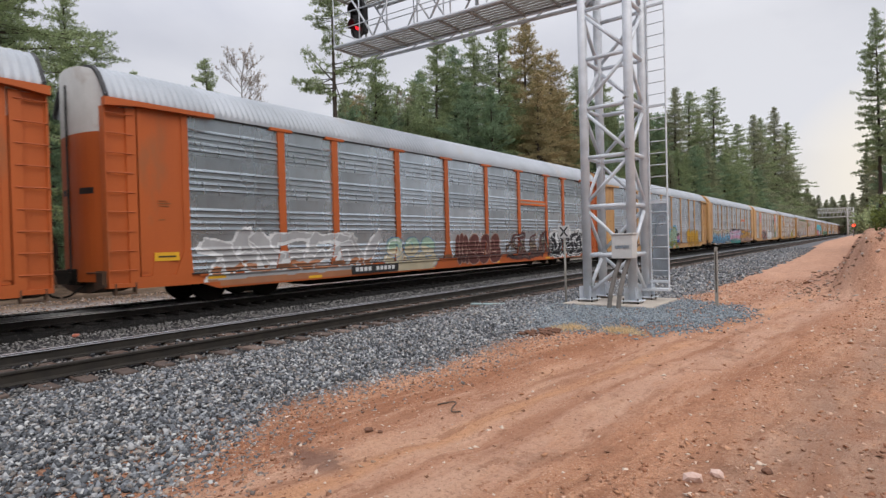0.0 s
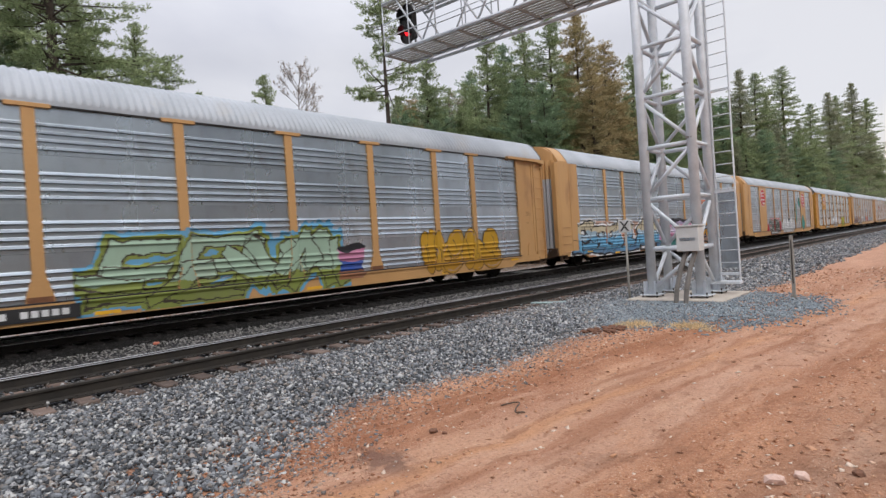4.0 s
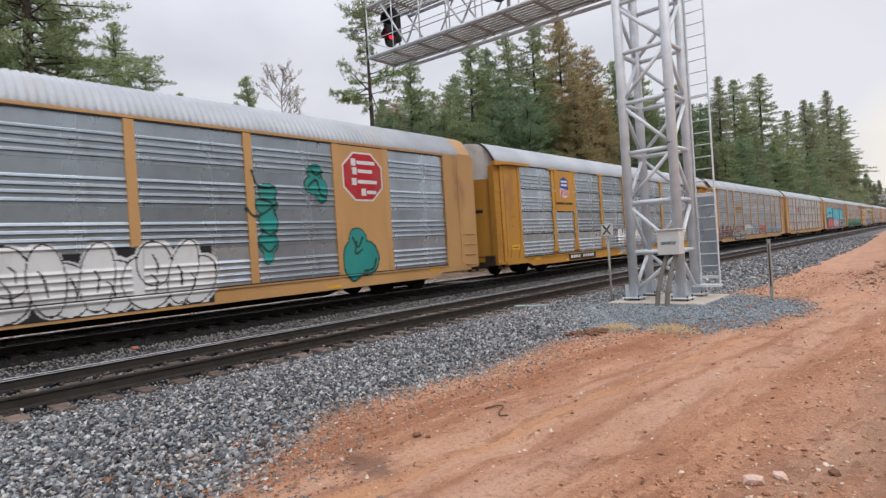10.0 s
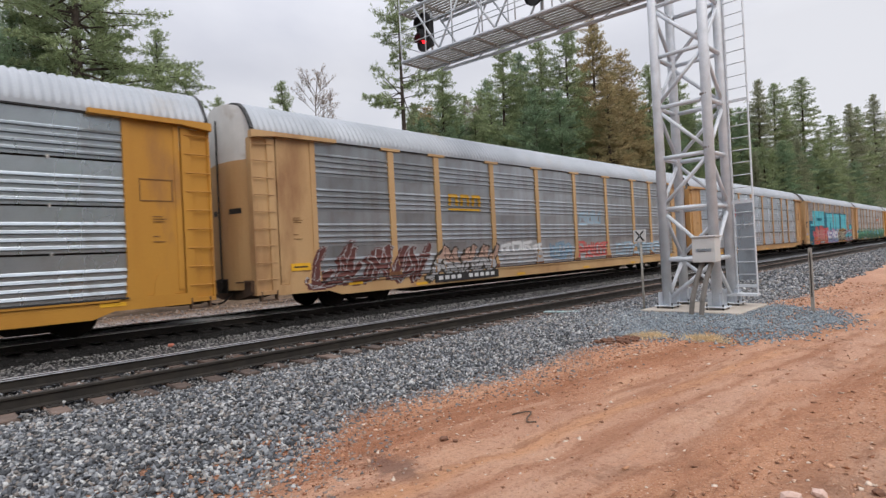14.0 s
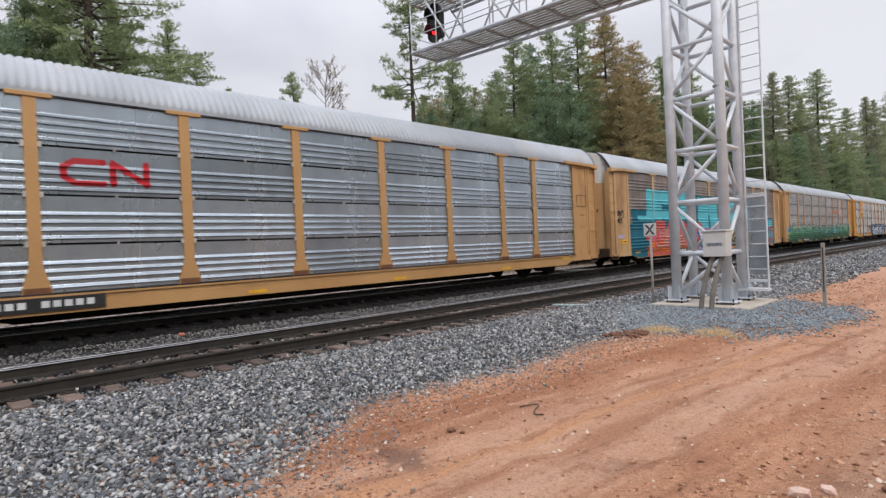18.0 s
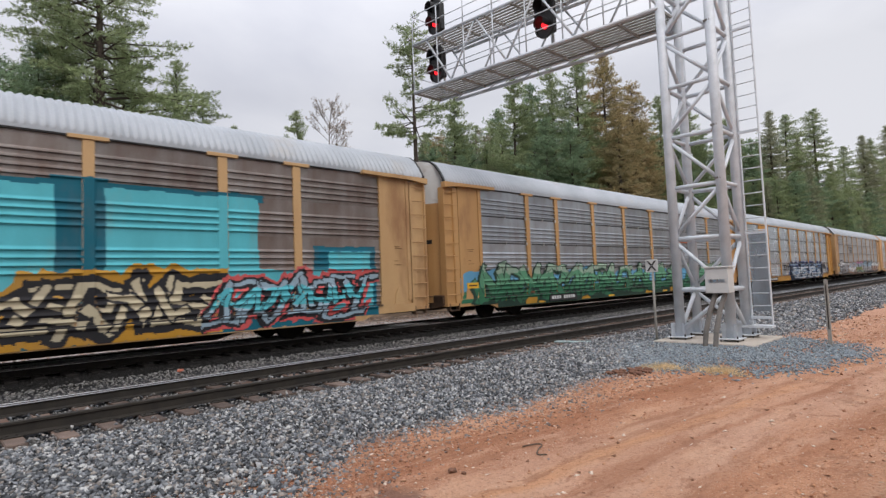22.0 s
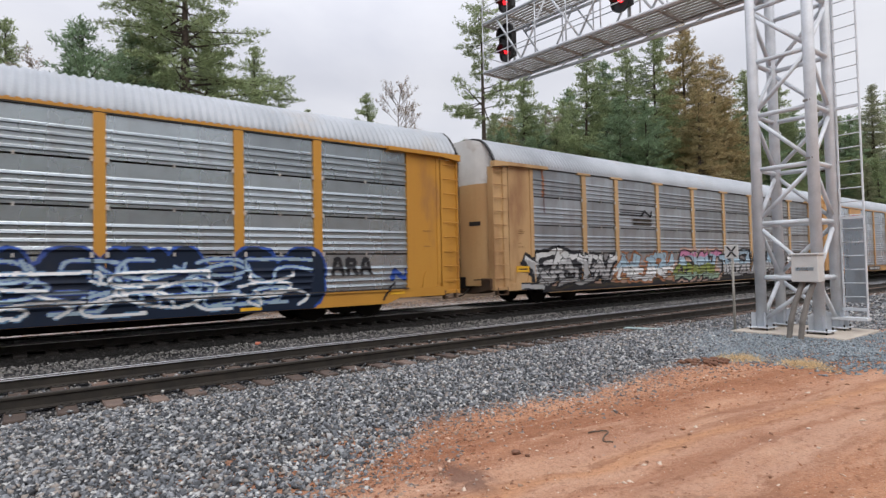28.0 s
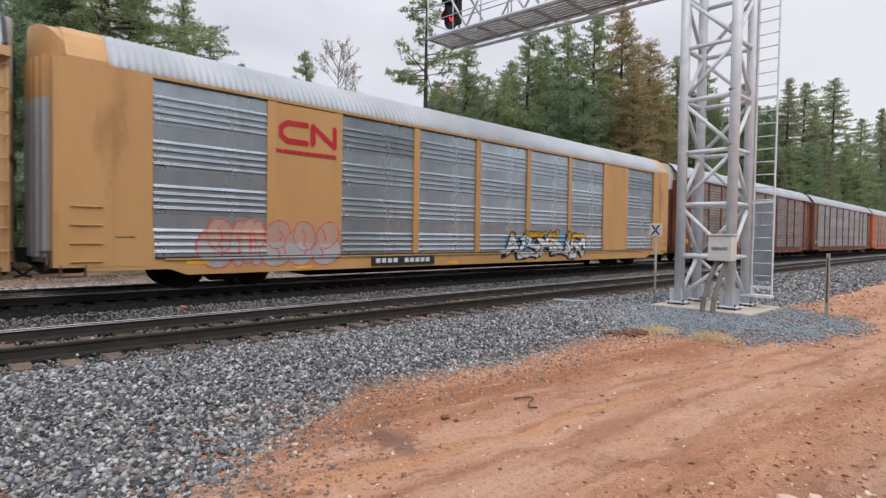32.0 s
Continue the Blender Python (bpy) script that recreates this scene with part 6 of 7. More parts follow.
INK = {n: spray(n, c) for n, c in {
    "black": (0.022, 0.022, 0.026), "white": (0.66, 0.67, 0.68), "silver": (0.38, 0.38, 0.39), "cream": (0.50, 0.44, 0.31), "maroon": (0.12, 0.045, 0.04),
    "mint": (0.31, 0.43, 0.33), "olive": (0.20, 0.24, 0.06), "gold": (0.50, 0.28, 0.025), "ochre": (0.46, 0.24, 0.03), "pink": (0.50, 0.20, 0.33), "lilac": (0.42, 0.35, 0.50),
    "sky": (0.12, 0.32, 0.50), "pale_blue": (0.30, 0.41, 0.50), "steel_blue": (0.11, 0.22, 0.36), "rust": (0.36, 0.16, 0.085), "teal": (0.03, 0.26, 0.24), "sea": (0.04, 0.24, 0.23),
    "red": (0.44, 0.025, 0.035), "bottle": (0.025, 0.055, 0.04), "lime": (0.30, 0.32, 0.03), "turquoise": (0.10, 0.46, 0.54), "petrol": (0.012, 0.13, 0.19), "coral": (0.55, 0.10, 0.10),
    "flame": (0.66, 0.15, 0.03), "green": (0.04, 0.16, 0.085), "leaf": (0.11, 0.29, 0.17), "navy": (0.008, 0.016, 0.036), "royal": (0.025, 0.07, 0.30), "umber": (0.05, 0.04, 0.03), "salmon": (0.42, 0.28, 0.225), "stencil": (0.20, 0.11, 0.045)}.items()}


def rib_at(z):
    """How far a screen's ribs stand out at height z."""
    out = np.zeros_like(z)
    for z0, z1 in TIERS:
        pts = rib_profile(z0, z1)
        inside = (z >= z0) & (z < z1)
        out = np.where(inside, np.interp(z, [p[0] for p in pts], [p[1] for p in pts]), out)
    return out


def skin(y, z, blank=()):
    """How far out the car's side lies at y, z."""
    x = 1.5 + rib_at(z)
    for j in blank:
        x = np.where((y > BAYS[j][0]) & (y < BAYS[j][1]), 1.55, x)
    for p in POSTS:
        flare = 0.10 * (1 - smooth(DECK + 0.12, DECK + 0.55, z)) if not blank else 0
        x = np.where(np.abs(y - p) < 0.12 + flare, POST_X, x)
    x = np.where(np.abs(y) > 11.9, np.where(np.abs(y) < 12.2, WIDE + 0.004, 1.545), x)
    x = np.where(np.abs(y) > 13.1, 1.5, x)
    return np.where(z < DECK, WIDE + np.where(z > 0.715, 0.046, 0.0) * (np.abs(y) < 11.7), x)


def seg_dist(Y, Z, strokes):
    d = np.full(Y.shape, 9.0)
    for line in strokes:
        for (ya, za), (yb, zb) in zip(line, line[1:]):
            dy, dz = yb - ya, zb - za
            t = np.clip(((Y - ya) * dy + (Z - za) * dz) / (dy * dy + dz * dz + 1e-9), 0, 1)
            d = np.minimum(d, np.hypot(Y - ya - t * dy, Z - za - t * dz))
    return d


GLYPH = {
    "C": [[(0.9, 0.8), (0.5, 1), (0.1, 0.7), (0.1, 0.3), (0.5, 0), (0.9, 0.2)]], "H": [[(0.1, 0), (0.1, 1)], [(0.9, 0), (0.9, 1)], [(0.1, 0.5), (0.9, 0.5)]],
    "A": [[(0.02, 0), (0.34, 1), (0.62, 1), (0.94, 0)], [(0.2, 0.36), (0.76, 0.36)]], "R": [[(0.1, 0), (0.1, 1), (0.7, 0.95), (0.8, 0.7), (0.6, 0.5), (0.1, 0.5)], [(0.5, 0.5), (0.9, 0)]],
    "M": [[(0.05, 0), (0.05, 1), (0.5, 0.45), (0.95, 1), (0.95, 0)]], "B": [[(0.1, 0), (0.1, 1), (0.6, 0.95), (0.7, 0.75), (0.5, 0.53), (0.1, 0.5)], [(0.5, 0.53), (0.8, 0.3), (0.6, 0.03), (0.1, 0)]]}


def strokes_for(y0, y1, z0, z1, n, r, style, word=""):
    """Abstract strokes, one knot a slot; or a word's own letters."""
    w = (y1 - y0) / n
    lines = []
    for i in range(n):
        a, b = y0 + w * i, y0 + w * (i + 1)
        if word:
            lines.append([[(a + (0.12 + 0.76 * u) * w, z0 + v * (z1 - z0)) for u, v in g] for g in GLYPH[word[i]]])
            continue
        zl, zh = z0 + r.uniform(0, 0.12) * (z1 - z0), z1 - r.uniform(0, 0.22) * (z1 - z0)
        m, c = (zl + zh) / 2 + r.uniform(-0.1, 0.1), (a + b) / 2 + r.uniform(-0.1, 0.1) * w
        if style == "wild":
            s = r.choice((-1, 1)) * r.uniform(0.15, 0.5) * w
            a, b = a - 0.12 * w, b + 0.12 * w
            kind = r.randrange(5)
            if kind == 0:
                lines += [[(a - s, zl), (c + s, zh), (b + s, zl)], [(a, m), (b + 0.3 * w, m + 0.1)]]
            elif kind == 1:
                lines += [[(a + s, zh), (b, zh - 0.1), (a, m), (b, m - 0.15), (a - s, zl)]]
            elif kind == 2:
                lines += [[(a, zl), (a + s, zh)], [(a + s, zh), (b, zl), (b + s, zh)]]
            elif kind == 3:
                lines += [[(a, zl), (a + s * 0.6, zh), (b, m), (a + 0.2 * w, m)], [(c, m), (b + s, zl)]]
            else:
                lines += [[(b + s, zh), (a, m + 0.15), (a, m - 0.2), (b, zl)], [(c, m), (b, m)]]
        else:
            a, b = a + 0.12 * w, b - 0.12 * w
            lines += [[(a + r.uniform(-0.2, 0.3) * w, zl), (c + r.uniform(-0.3, 0.3) * w, r.uniform(m, zh)), (b + r.uniform(-0.3, 0.2) * w, r.uniform(zl, zh))]]
            kind = r.randrange(5)
            if kind == 0:
                lines += [[(a, zl), (a, zh), (b, zh), (b, m), (a, m)]]
            elif kind == 1:
                lines += [[(b, zh), (a, zh - 0.05), (a, zl + 0.05), (b, zl)], [(a, m), (c, m)]]
            elif kind == 2:
                lines += [[(a, zh), (a, zl + 0.06), (b, zl), (b, zh)]]
            elif kind == 3:
                lines += [[(b, zh), (a, zh - 0.06), (a, m), (b, m - 0.05), (b, zl), (a, zl)]]
            else:
                lines += [[(a, zl), (a, zh - 0.1), (c, zh), (b, zh - 0.1), (b, zl)], [(a, m), (b, m)]]
    return lines


def z_rows(z0, z1):
    zs = {z0, z1, DECK, 0.72}
    for t0, t1 in TIERS:
        zs |= {p[0] for p in rib_profile(t0, t1)}
    zs = sorted(z for z in zs if z0 <= z <= z1)
    out = []
    for a, b in zip(zs, zs[1:]):
        k = max(1, int(math.ceil((b - a) / 0.03)))
        out += [a + (b - a) * i / k for i in range(k)]
    return np.array(out + [z1])


COATS = {}


def paint_grid(car, name, label, y0, y1, z0, z1, inks, colour, blank=()):
    """Lays a coat on the car's side wherever colour(y, z) is not negative."""
    ys = np.linspace(y0, y1, max(2, int((y1 - y0) / 0.026)) + 1)
    zs = z_rows(z0, z1)
    cy, cz = (ys[:-1] + ys[1:]) / 2, (zs[:-1] + zs[1:]) / 2
    Y, Z = np.meshgrid(cy, cz)
    idx = colour(Y, Z)
    idx = np.where((Z < 0.53) & (np.abs(Y) > 11.15), -1, idx)
    GY, GZ = np.meshgrid(ys - BACK.get(car.name, 0.0), zs)
    v = np.stack([skin(GY, GZ, blank) + 0.005, GY, GZ], -1).reshape(-1, 3)
    n = len(ys)
    i = np.arange(len(zs) - 1)[:, None] * n + np.arange(n - 1)[None]
    f = np.stack([i, i + 1, i + 1 + n, i + n], -1).reshape(-1, 4)
    keep = idx.ravel() >= 0
    f, idx = f[keep], idx.ravel()[keep]
    used, inv = np.unique(f, return_inverse=True)
    COATS[car.name] = COATS.get(car.name, 0) + 1
    ob = from_arrays(name, v[used], inv.reshape(-1, 4), None, car, mats=[INK[k] for k in inks], index=idx)
    ob["label"] = label
    ob.matrix_basis = pose(0.0022 * COATS[car.name], 0, 0)
    return ob


def bent(pts, k=5):
    """A smooth line through the points."""
    if len(pts) < 3:
        return pts
    p = [pts[0]] + list(pts) + [pts[-1]]
    out = []
    for i in range(1, len(p) - 2):
        for j in range(k):
            t = j / k
            out.append(tuple(0.5 * (2 * p[i][c] + (p[i + 1][c] - p[i - 1][c]) * t + (2 * p[i - 1][c] - 5 * p[i][c] + 4 * p[i + 1][c] - p[i + 2][c]) * t * t + (3 * p[i][c] - p[i - 1][c] - 3 * p[i + 1][c] + p[i + 2][c]) * t ** 3) for c in (0, 1)))
    return out + [pts[-1]]


def bar_dist(Y, Z, line, thick):
    """Distance to a chain of square-ended bars; negative inside."""
    d = np.full(Y.shape, 9.0)
    for (ya, za), (yb, zb) in zip(line, line[1:]):
        n = math.hypot(yb - ya, zb - za) + 1e-6
        uy, uz = (yb - ya) / n, (zb - za) / n
        along = (Y - ya) * uy + (Z - za) * uz
        across = np.abs((Z - za) * uy - (Y - ya) * uz)
        # bars that stand upright are fatter than those that lie
        t = thick * (0.78 + 0.42 * abs(uz)) * (1.0 + 0.28 * (along / n - 0.5))
        d = np.minimum(d, np.maximum(across - t, np.maximum(-along, along - n) - thick * 0.8))
    return d


def stems(y0, y1, z0, z1, n, r):
    """Fat leaning letter-like forms that crowd each other, one to a slot."""
    w, h = (y1 - y0) / n, z1 - z0
    out = []
    for i in range(n):
        a, b = y0 + w * (i + 0.14), y0 + w * (i + 0.88)
        lo, hi = z0 + r.uniform(0.10, 0.2) * h, z1 - r.uniform(0.1, 0.24) * h
        m, k = (lo + hi) / 2, r.uniform(0.05, 0.32) * h
        kind = r.randrange(7)
        lines = {
            0: [[(a, lo), (a + k, hi)], [(a + k * 0.8, hi), (b - k * 0.3, lo)], [(b, lo), (b + k, hi)]],
            1: [[(a, lo), (a + k * 0.6, hi), (b + k, hi)], [(a + k * 0.3, m), (b + k * 0.3, m)], [(a, lo), (b + k * 0.8, lo)]],
            2: [[(b + k, hi), (a + k * 0.6, hi - 0.05 * h), (a + k * 0.5, m), (b + k * 0.3, m - 0.06 * h), (b, lo), (a - k, lo)]],
            3: [[(a, lo), ((a + b) / 2 + k * 0.5, hi), (b + k * 0.6, lo)], [(a + 0.2 * w, m - 0.08 * h), (b, m - 0.08 * h)]],
            4: [[(a + k * 0.4, hi), (a, lo), (b, lo), (b + k, hi)]],
            5: [[(a, lo), (a + k * 0.7, hi), (b + k * 0.5, hi - 0.1 * h), (b, m), (a + k * 0.3, m)], [((a + b) / 2, m), (b + k * 0.9, lo)]],
            6: [[(a + k, hi), (b + k, hi)], [((a + b) / 2 + k * 0.6, hi), ((a + b) / 2 - k * 0.4, lo)], [(a - k, lo), (b, lo)]],
        }[kind]
        # spikes that cross the neighbours
        lines.append([(a - 0.3 * w, r.uniform(lo, hi)), (a + 0.15 * w, r.uniform(lo, hi)), (a + 0.4 * w, r.uniform(lo, m))])
        if r.random() < 0.6:
            lines.append([(b, r.uniform(m, hi)), (b + 0.35 * w, r.uniform(lo, hi))])
        out.append(lines)
    return out


def bubbles(y0, y1, z0, z1, n, r):
    """Overlapping rounded lobes, a few to a slot: (y, z, half width, half height, lean)."""
    w, h = (y1 - y0) / n, z1 - z0
    out = []
    for i in range(n):
        c, m = y0 + w * (i + 0.5), (z0 + z1) / 2
        lean, kind = r.uniform(-0.15, 0.3), r.randrange(4)
        if kind == 0:
            out += [(c - 0.1 * w, m - 0.1 * h, 0.58 * w, 0.42 * h, lean), (c + 0.08 * w, m + 0.17 * h, 0.42 * w, 0.34 * h, lean)]
        elif kind == 1:
            out += [(c, z0 + 0.3 * h, 0.6 * w, 0.31 * h, lean), (c + 0.05 * w, z0 + 0.7 * h, 0.44 * w, 0.31 * h, lean)]
        elif kind == 2:
            out += [(c + 0.18 * w, z0 + 0.36 * h, 0.45 * w, 0.38 * h, lean), (c - 0.2 * w, m + 0.02 * h, 0.36 * w, 0.5 * h, lean)]
        else:
            out += [(c + (j - 1) * 0.32 * w, m + 0.05 * h * (1 - abs(j - 1)), 0.27 * w, 0.48 * h, lean) for j in range(3)]
    return out


def flows(y0, y1, z0, z1, n, r):
    """Loose looping lines that run on from slot to slot."""
    w, h = (y1 - y0) / n, z1 - z0
    out = []
    for i in range(n):
        c = y0 + w * (i + 0.5)
        for j in range(3):
            y, z, turn = c + r.uniform(-0.4, 0.4) * w, z0 + h * (0.15 + 0.35 * j), r.uniform(0, 6.28)
            size, spin = r.uniform(0.25, 0.5), r.choice((-1, 1)) * r.uniform(0.7, 1.15)
            out.append(bent([(y + w * size * math.cos(turn + spin * q) * (1 + 0.22 * q), min(z1, max(z0, z + h * 1.0 * size * math.sin(turn + spin * q) * (1 - 0.1 * q)))) for q in range(6)]))
    return out


def graffiti(k, label, y0, y1, z0, z1, n, fill, line="black", halo=None, back=None, core=None, style="block", thick=0.12, edge=0.035, seed=1, word="", blank=(), spread=0.10):
    r = random.Random(seed * 31 + k)
    w = (y1 - y0) / n
    if style == "piece":
        thick = min(0.14, max(0.065, 0.085 * w + 0.005)) * thick
    else:
        thick = thick * 0.8 if thick <= 0.08 else min(thick, (0.16 if word else 0.135) * w + 0.012)
    m = thick + edge + (spread if back else 0) * 0.6 + 0.04
    box_ = (y0 + m, y1 - m, z0 + m, z1 - m)
    if style == "bubble":
        layers = bubbles(y0 + 0.2, y1 - 0.2, z0 + 0.04, z1 - 0.06, n, r)
    elif style == "piece":
        layers = stems(y0 + 0.1, y1 - 0.15, z0 + 0.06, z1 - 0.04, n, r)
    elif style == "flow":
        layers = flows(y0 + 0.3, y1 - 0.3, z0 + 0.1, z1 - 0.3, n, r)
    else:
        layers = [bent(l, 4) if style == "wild" else l for l in strokes_for(*box_, n, r, style, word)]
    inks = [line] + list(fill) + [halo or line, back or line, core or line]
    nf = len(fill)

    def colour(Y, Z):
        wob = 0.010 * wave(Y, Z, 9, seed)
        u = (Z - z0) / (z1 - z0) + 0.08 * wave(Y, Z, 3.0, seed + 1)
        tone = 1 + np.clip((u * nf).astype(int), 0, nf - 1)
        ds = []
        # the letters swell, lean and twist into one another
        WY = Y + 0.13 * wave(Y, Z, 1.5, seed + 11) + 0.05 * wave(Y, Z, 4.5, seed + 12) - 0.3 * (Z - 1.2) + wob
        WZ = Z + 0.11 * wave(Y, Z * 0.6, 1.9, seed + 13) + 0.04 * wave(Y, Z, 5.0, seed + 14)
        for l in layers:
            if style == "bubble":
                y, z, ry, rz, lean = l
                py, pz = Y - y - lean * (Z - z), Z - z
                q = np.sqrt((py / ry) ** 2 + (pz / rz) ** 2) + 1e-6
                ds.append((q - 1) * np.hypot(py, pz) / q + wob)
            elif style == "piece":
                ds += [bar_dist(WY, WZ, p, thick) for p in l]
            elif word:
                ds.append(seg_dist(Y, Z, l) - thick + wob)
            else:
                ds.append(seg_dist(Y, Z, [l]) - thick + wob)
        every = np.min(ds, axis=0)
        idx = np.full(Y.shape, -1)
        if halo:
            idx = np.where(every < edge + 0.06 + (spread if back else 0) + 0.05 * wave(Y, Z, 4, seed + 2), nf + 1, idx)
        if back:
            idx = np.where(every < spread + 0.04 * wave(Y, Z, 3, seed + 3), nf + 2, idx)
        if style == "piece":
            # a solid shade thrown down and towards the start of the piece
            for l in layers:
                idx = np.where(np.min([bar_dist(WY + 0.12, WZ + 0.07, p, thick) for p in l], axis=0) < edge * 0.6, nf + 2, idx)
        idx = np.where(every < edge, 0, idx)
        for d in ds:
            idx = np.where(d < edge * 0.8, 0, idx)
            idx = np.where(d < 0, tone, idx)
            if core:
                shine = (np.abs(d + (0.09 if style == "bubble" else thick * 0.7)) < 0.018) & (wave(Y, Z, 2.6, seed + 5) > 0.1)
                idx = np.where(shine, nf + 3, idx)
        if style == "bubble":
            rr = random.Random(seed)
            ticks = []
            for l in layers:
                a = rr.uniform(-0.5, 0.2)
                ticks.append(bent([(l[0] + l[2] * a, l[1] + l[3] * rr.uniform(0.1, 0.5)), (l[0] + l[2] * (a + 0.25), l[1]), (l[0] + l[2] * (a + rr.uniform(0, 0.4)), l[1] - l[3] * 0.45)]))
            idx = np.where((seg_dist(Y, Z, ticks) < edge * 0.55) & (idx > 0), 0, idx)
        return idx

    grow = 0.28 if style == "piece" else 0.0
    return paint_grid(CARS[k], "graffiti", label, y0 - grow, y1 + grow, z0, z1 + grow * 0.8, inks, colour, blank)


def band(k, label, y0, y1, z0, z1, inks, rough=0.12, seed=1, blank=(), mix=0.12):
    """A broad sprayed field with an uneven edge."""
    def colour(Y, Z):
        u = (Z - z0) / (z1 - z0)
        top = z1 - rough + rough * wave(Y, Y * 0, 1.2, seed)
        ok = (Z < top) & (Y > y0 + rough * 0.6 * (1 + wave(Z, Z * 0, 4, seed))) & (Y < y1 - rough * 0.6 * (1 + wave(Z, Z * 0, 4, seed + 1)))
        return np.where(ok, np.clip(((u + mix * wave(Y, Z, 2.2, seed + 4)) * len(inks)).astype(int), 0, len(inks) - 1), -1)
    return paint_grid(CARS[k], "graffiti", label, y0, y1, z0, z1, inks, colour, blank)


def strokes_sign(k, label, lines, ink, thick, blank=(), name="badge"):
    ys = [p[0] for l in lines for p in l]
    zs = [p[1] for l in lines for p in l]
    return paint_grid(CARS[k], name, label, min(ys) - thick, max(ys) + thick, min(zs) - thick, max(zs) + thick, [ink], lambda Y, Z: np.where(seg_dist(Y, Z, lines) < thick, 0, -1), blank)


# car 1
graffiti(1, "smeared silver block graffiti outlined in white", -11.5, -5.4, 0.42, 1.95, 4, ["rust", "silver", "silver"], "white", back="white", edge=0.04, seed=3, style="piece", thick=0.95, spread=0.0)
band(1, "washed brown drips on the sill", -11.5, -6.5, 0.42, 0.78, ["rust", "silver"], 0.05, 4)
graffiti(1, "cream bubble graffiti with blue shade", -5.2, -2.0, 0.42, 1.66, 3, ["cream", "cream", "mint"], "steel_blue", core="white", edge=0.03, seed=5, style="bubble")
band(1, "cream wash under the bubble letters", -4.9, -2.4, 0.42, 0.8, ["cream", "cream"], 0.06, 63)
graffiti(1, "brown bubble graffiti with pale outline", -1.0, 2.7, 0.42, 1.76, 4, ["maroon", "maroon"], "salmon", edge=0.03, seed=6, style="bubble")
graffiti(1, "cream bubble graffiti with dark outline", 3.3, 7.7, 0.40, 1.84, 4, ["salmon", "cream", "white"], "black", back="maroon", edge=0.045, seed=7, style="piece", spread=0.1)
graffiti(1, "black block graffiti outlined in white", 7.6, 12.1, 0.42, 2.0, 4, ["black", "black"], "white", back="black", edge=0.04, seed=8, style="piece", thick=1.3, spread=0.05, halo="white")
# car 2
graffiti(2, "black bubble graffiti outlined in white", -11.9, -7.1, 0.45, 2.05, 4, ["black", "black"], "white", edge=0.028, seed=9, style="bubble")
graffiti(2, "mint and olive piece with pale blue edge", -3.4, 3.0, 0.4, 2.15, 4, ["olive", "mint", "mint"], "umber", halo="sky", back="olive", edge=0.035, seed=10, style="piece", thick=1.2)
band(2, "pink and blue sprayed patch", 2.7, 4.0, 0.6, 1.75, ["rust", "royal", "pink", "black"], 0.3, 12)
graffiti(2, "gold bubble graffiti with thin dark outline", 6.2, 10.7, 0.40, 2.0, 4, ["ochre", "gold", "gold"], "umber", core="salmon", edge=0.028, seed=13, style="bubble")
# car 3
band(3, "rust-pink primer over the lower screens", -12.1, 11.9, 0.4, 2.2, ["rust", "rust", "salmon"], 0.14, 14)
graffiti(3, "blue and cream piece with black shade and white edge", -12.6, -2.4, 0.38, 2.16, 7, ["steel_blue", "sky", "sky", "pale_blue", "cream", "cream"], "black", halo="white", thick=1.3, edge=0.035, seed=15, style="piece", back="black", spread=0.06)
band(3, "soft pink, lilac and sea-green piece under a black cap", -2.6, 4.0, 0.38, 2.2, ["sea", "sea", "pink", "pink", "lilac", "black"], 0.1, 16, mix=0.13)
graffiti(3, "pink letters with white edge on sea green", -2.4, 3.9, 0.55, 2.0, 5, ["sea", "pink", "lilac", "pink"], "white", back="sea", thick=1.15, edge=0.03, seed=61, style="piece", spread=0.02)
band(3, "lilac field behind the ochre letters", 3.9, 12.9, 0.6, 2.1, ["lilac", "lilac", "pale_blue"], 0.2, 62)
graffiti(3, "ochre lettering with thick black outline", 4.0, 12.2, 0.38, 2.06, 5, ["salmon", "ochre", "ochre"], "black", back="black", edge=0.05, thick=1.15, seed=18, style="piece", spread=0.09)
# car 4
KB = (1, 7)
band(4, "red spray round the lettering", -7.3, -1.5, 0.75, 2.05, ["red", "red"], 0.4, 18, KB)
graffiti(4, "the word CHARM in bottle green outlined in white", -6.5, -2.2, 0.4, 1.95, 5, ["bottle", "bottle"], "white", halo="red", thick=0.2, edge=0.055, seed=19, word="CHARM", blank=KB)
band(4, "black shade behind the white letters", -1.35, 3.3, 0.44, 1.9, ["black", "black"], 0.08, 68, KB)
graffiti(4, "white rounded graffiti with black lines", -1.5, 3.4, 0.46, 2.0, 5, ["white", "white"], "black", halo="white", edge=0.035, seed=20, blank=KB, style="bubble")


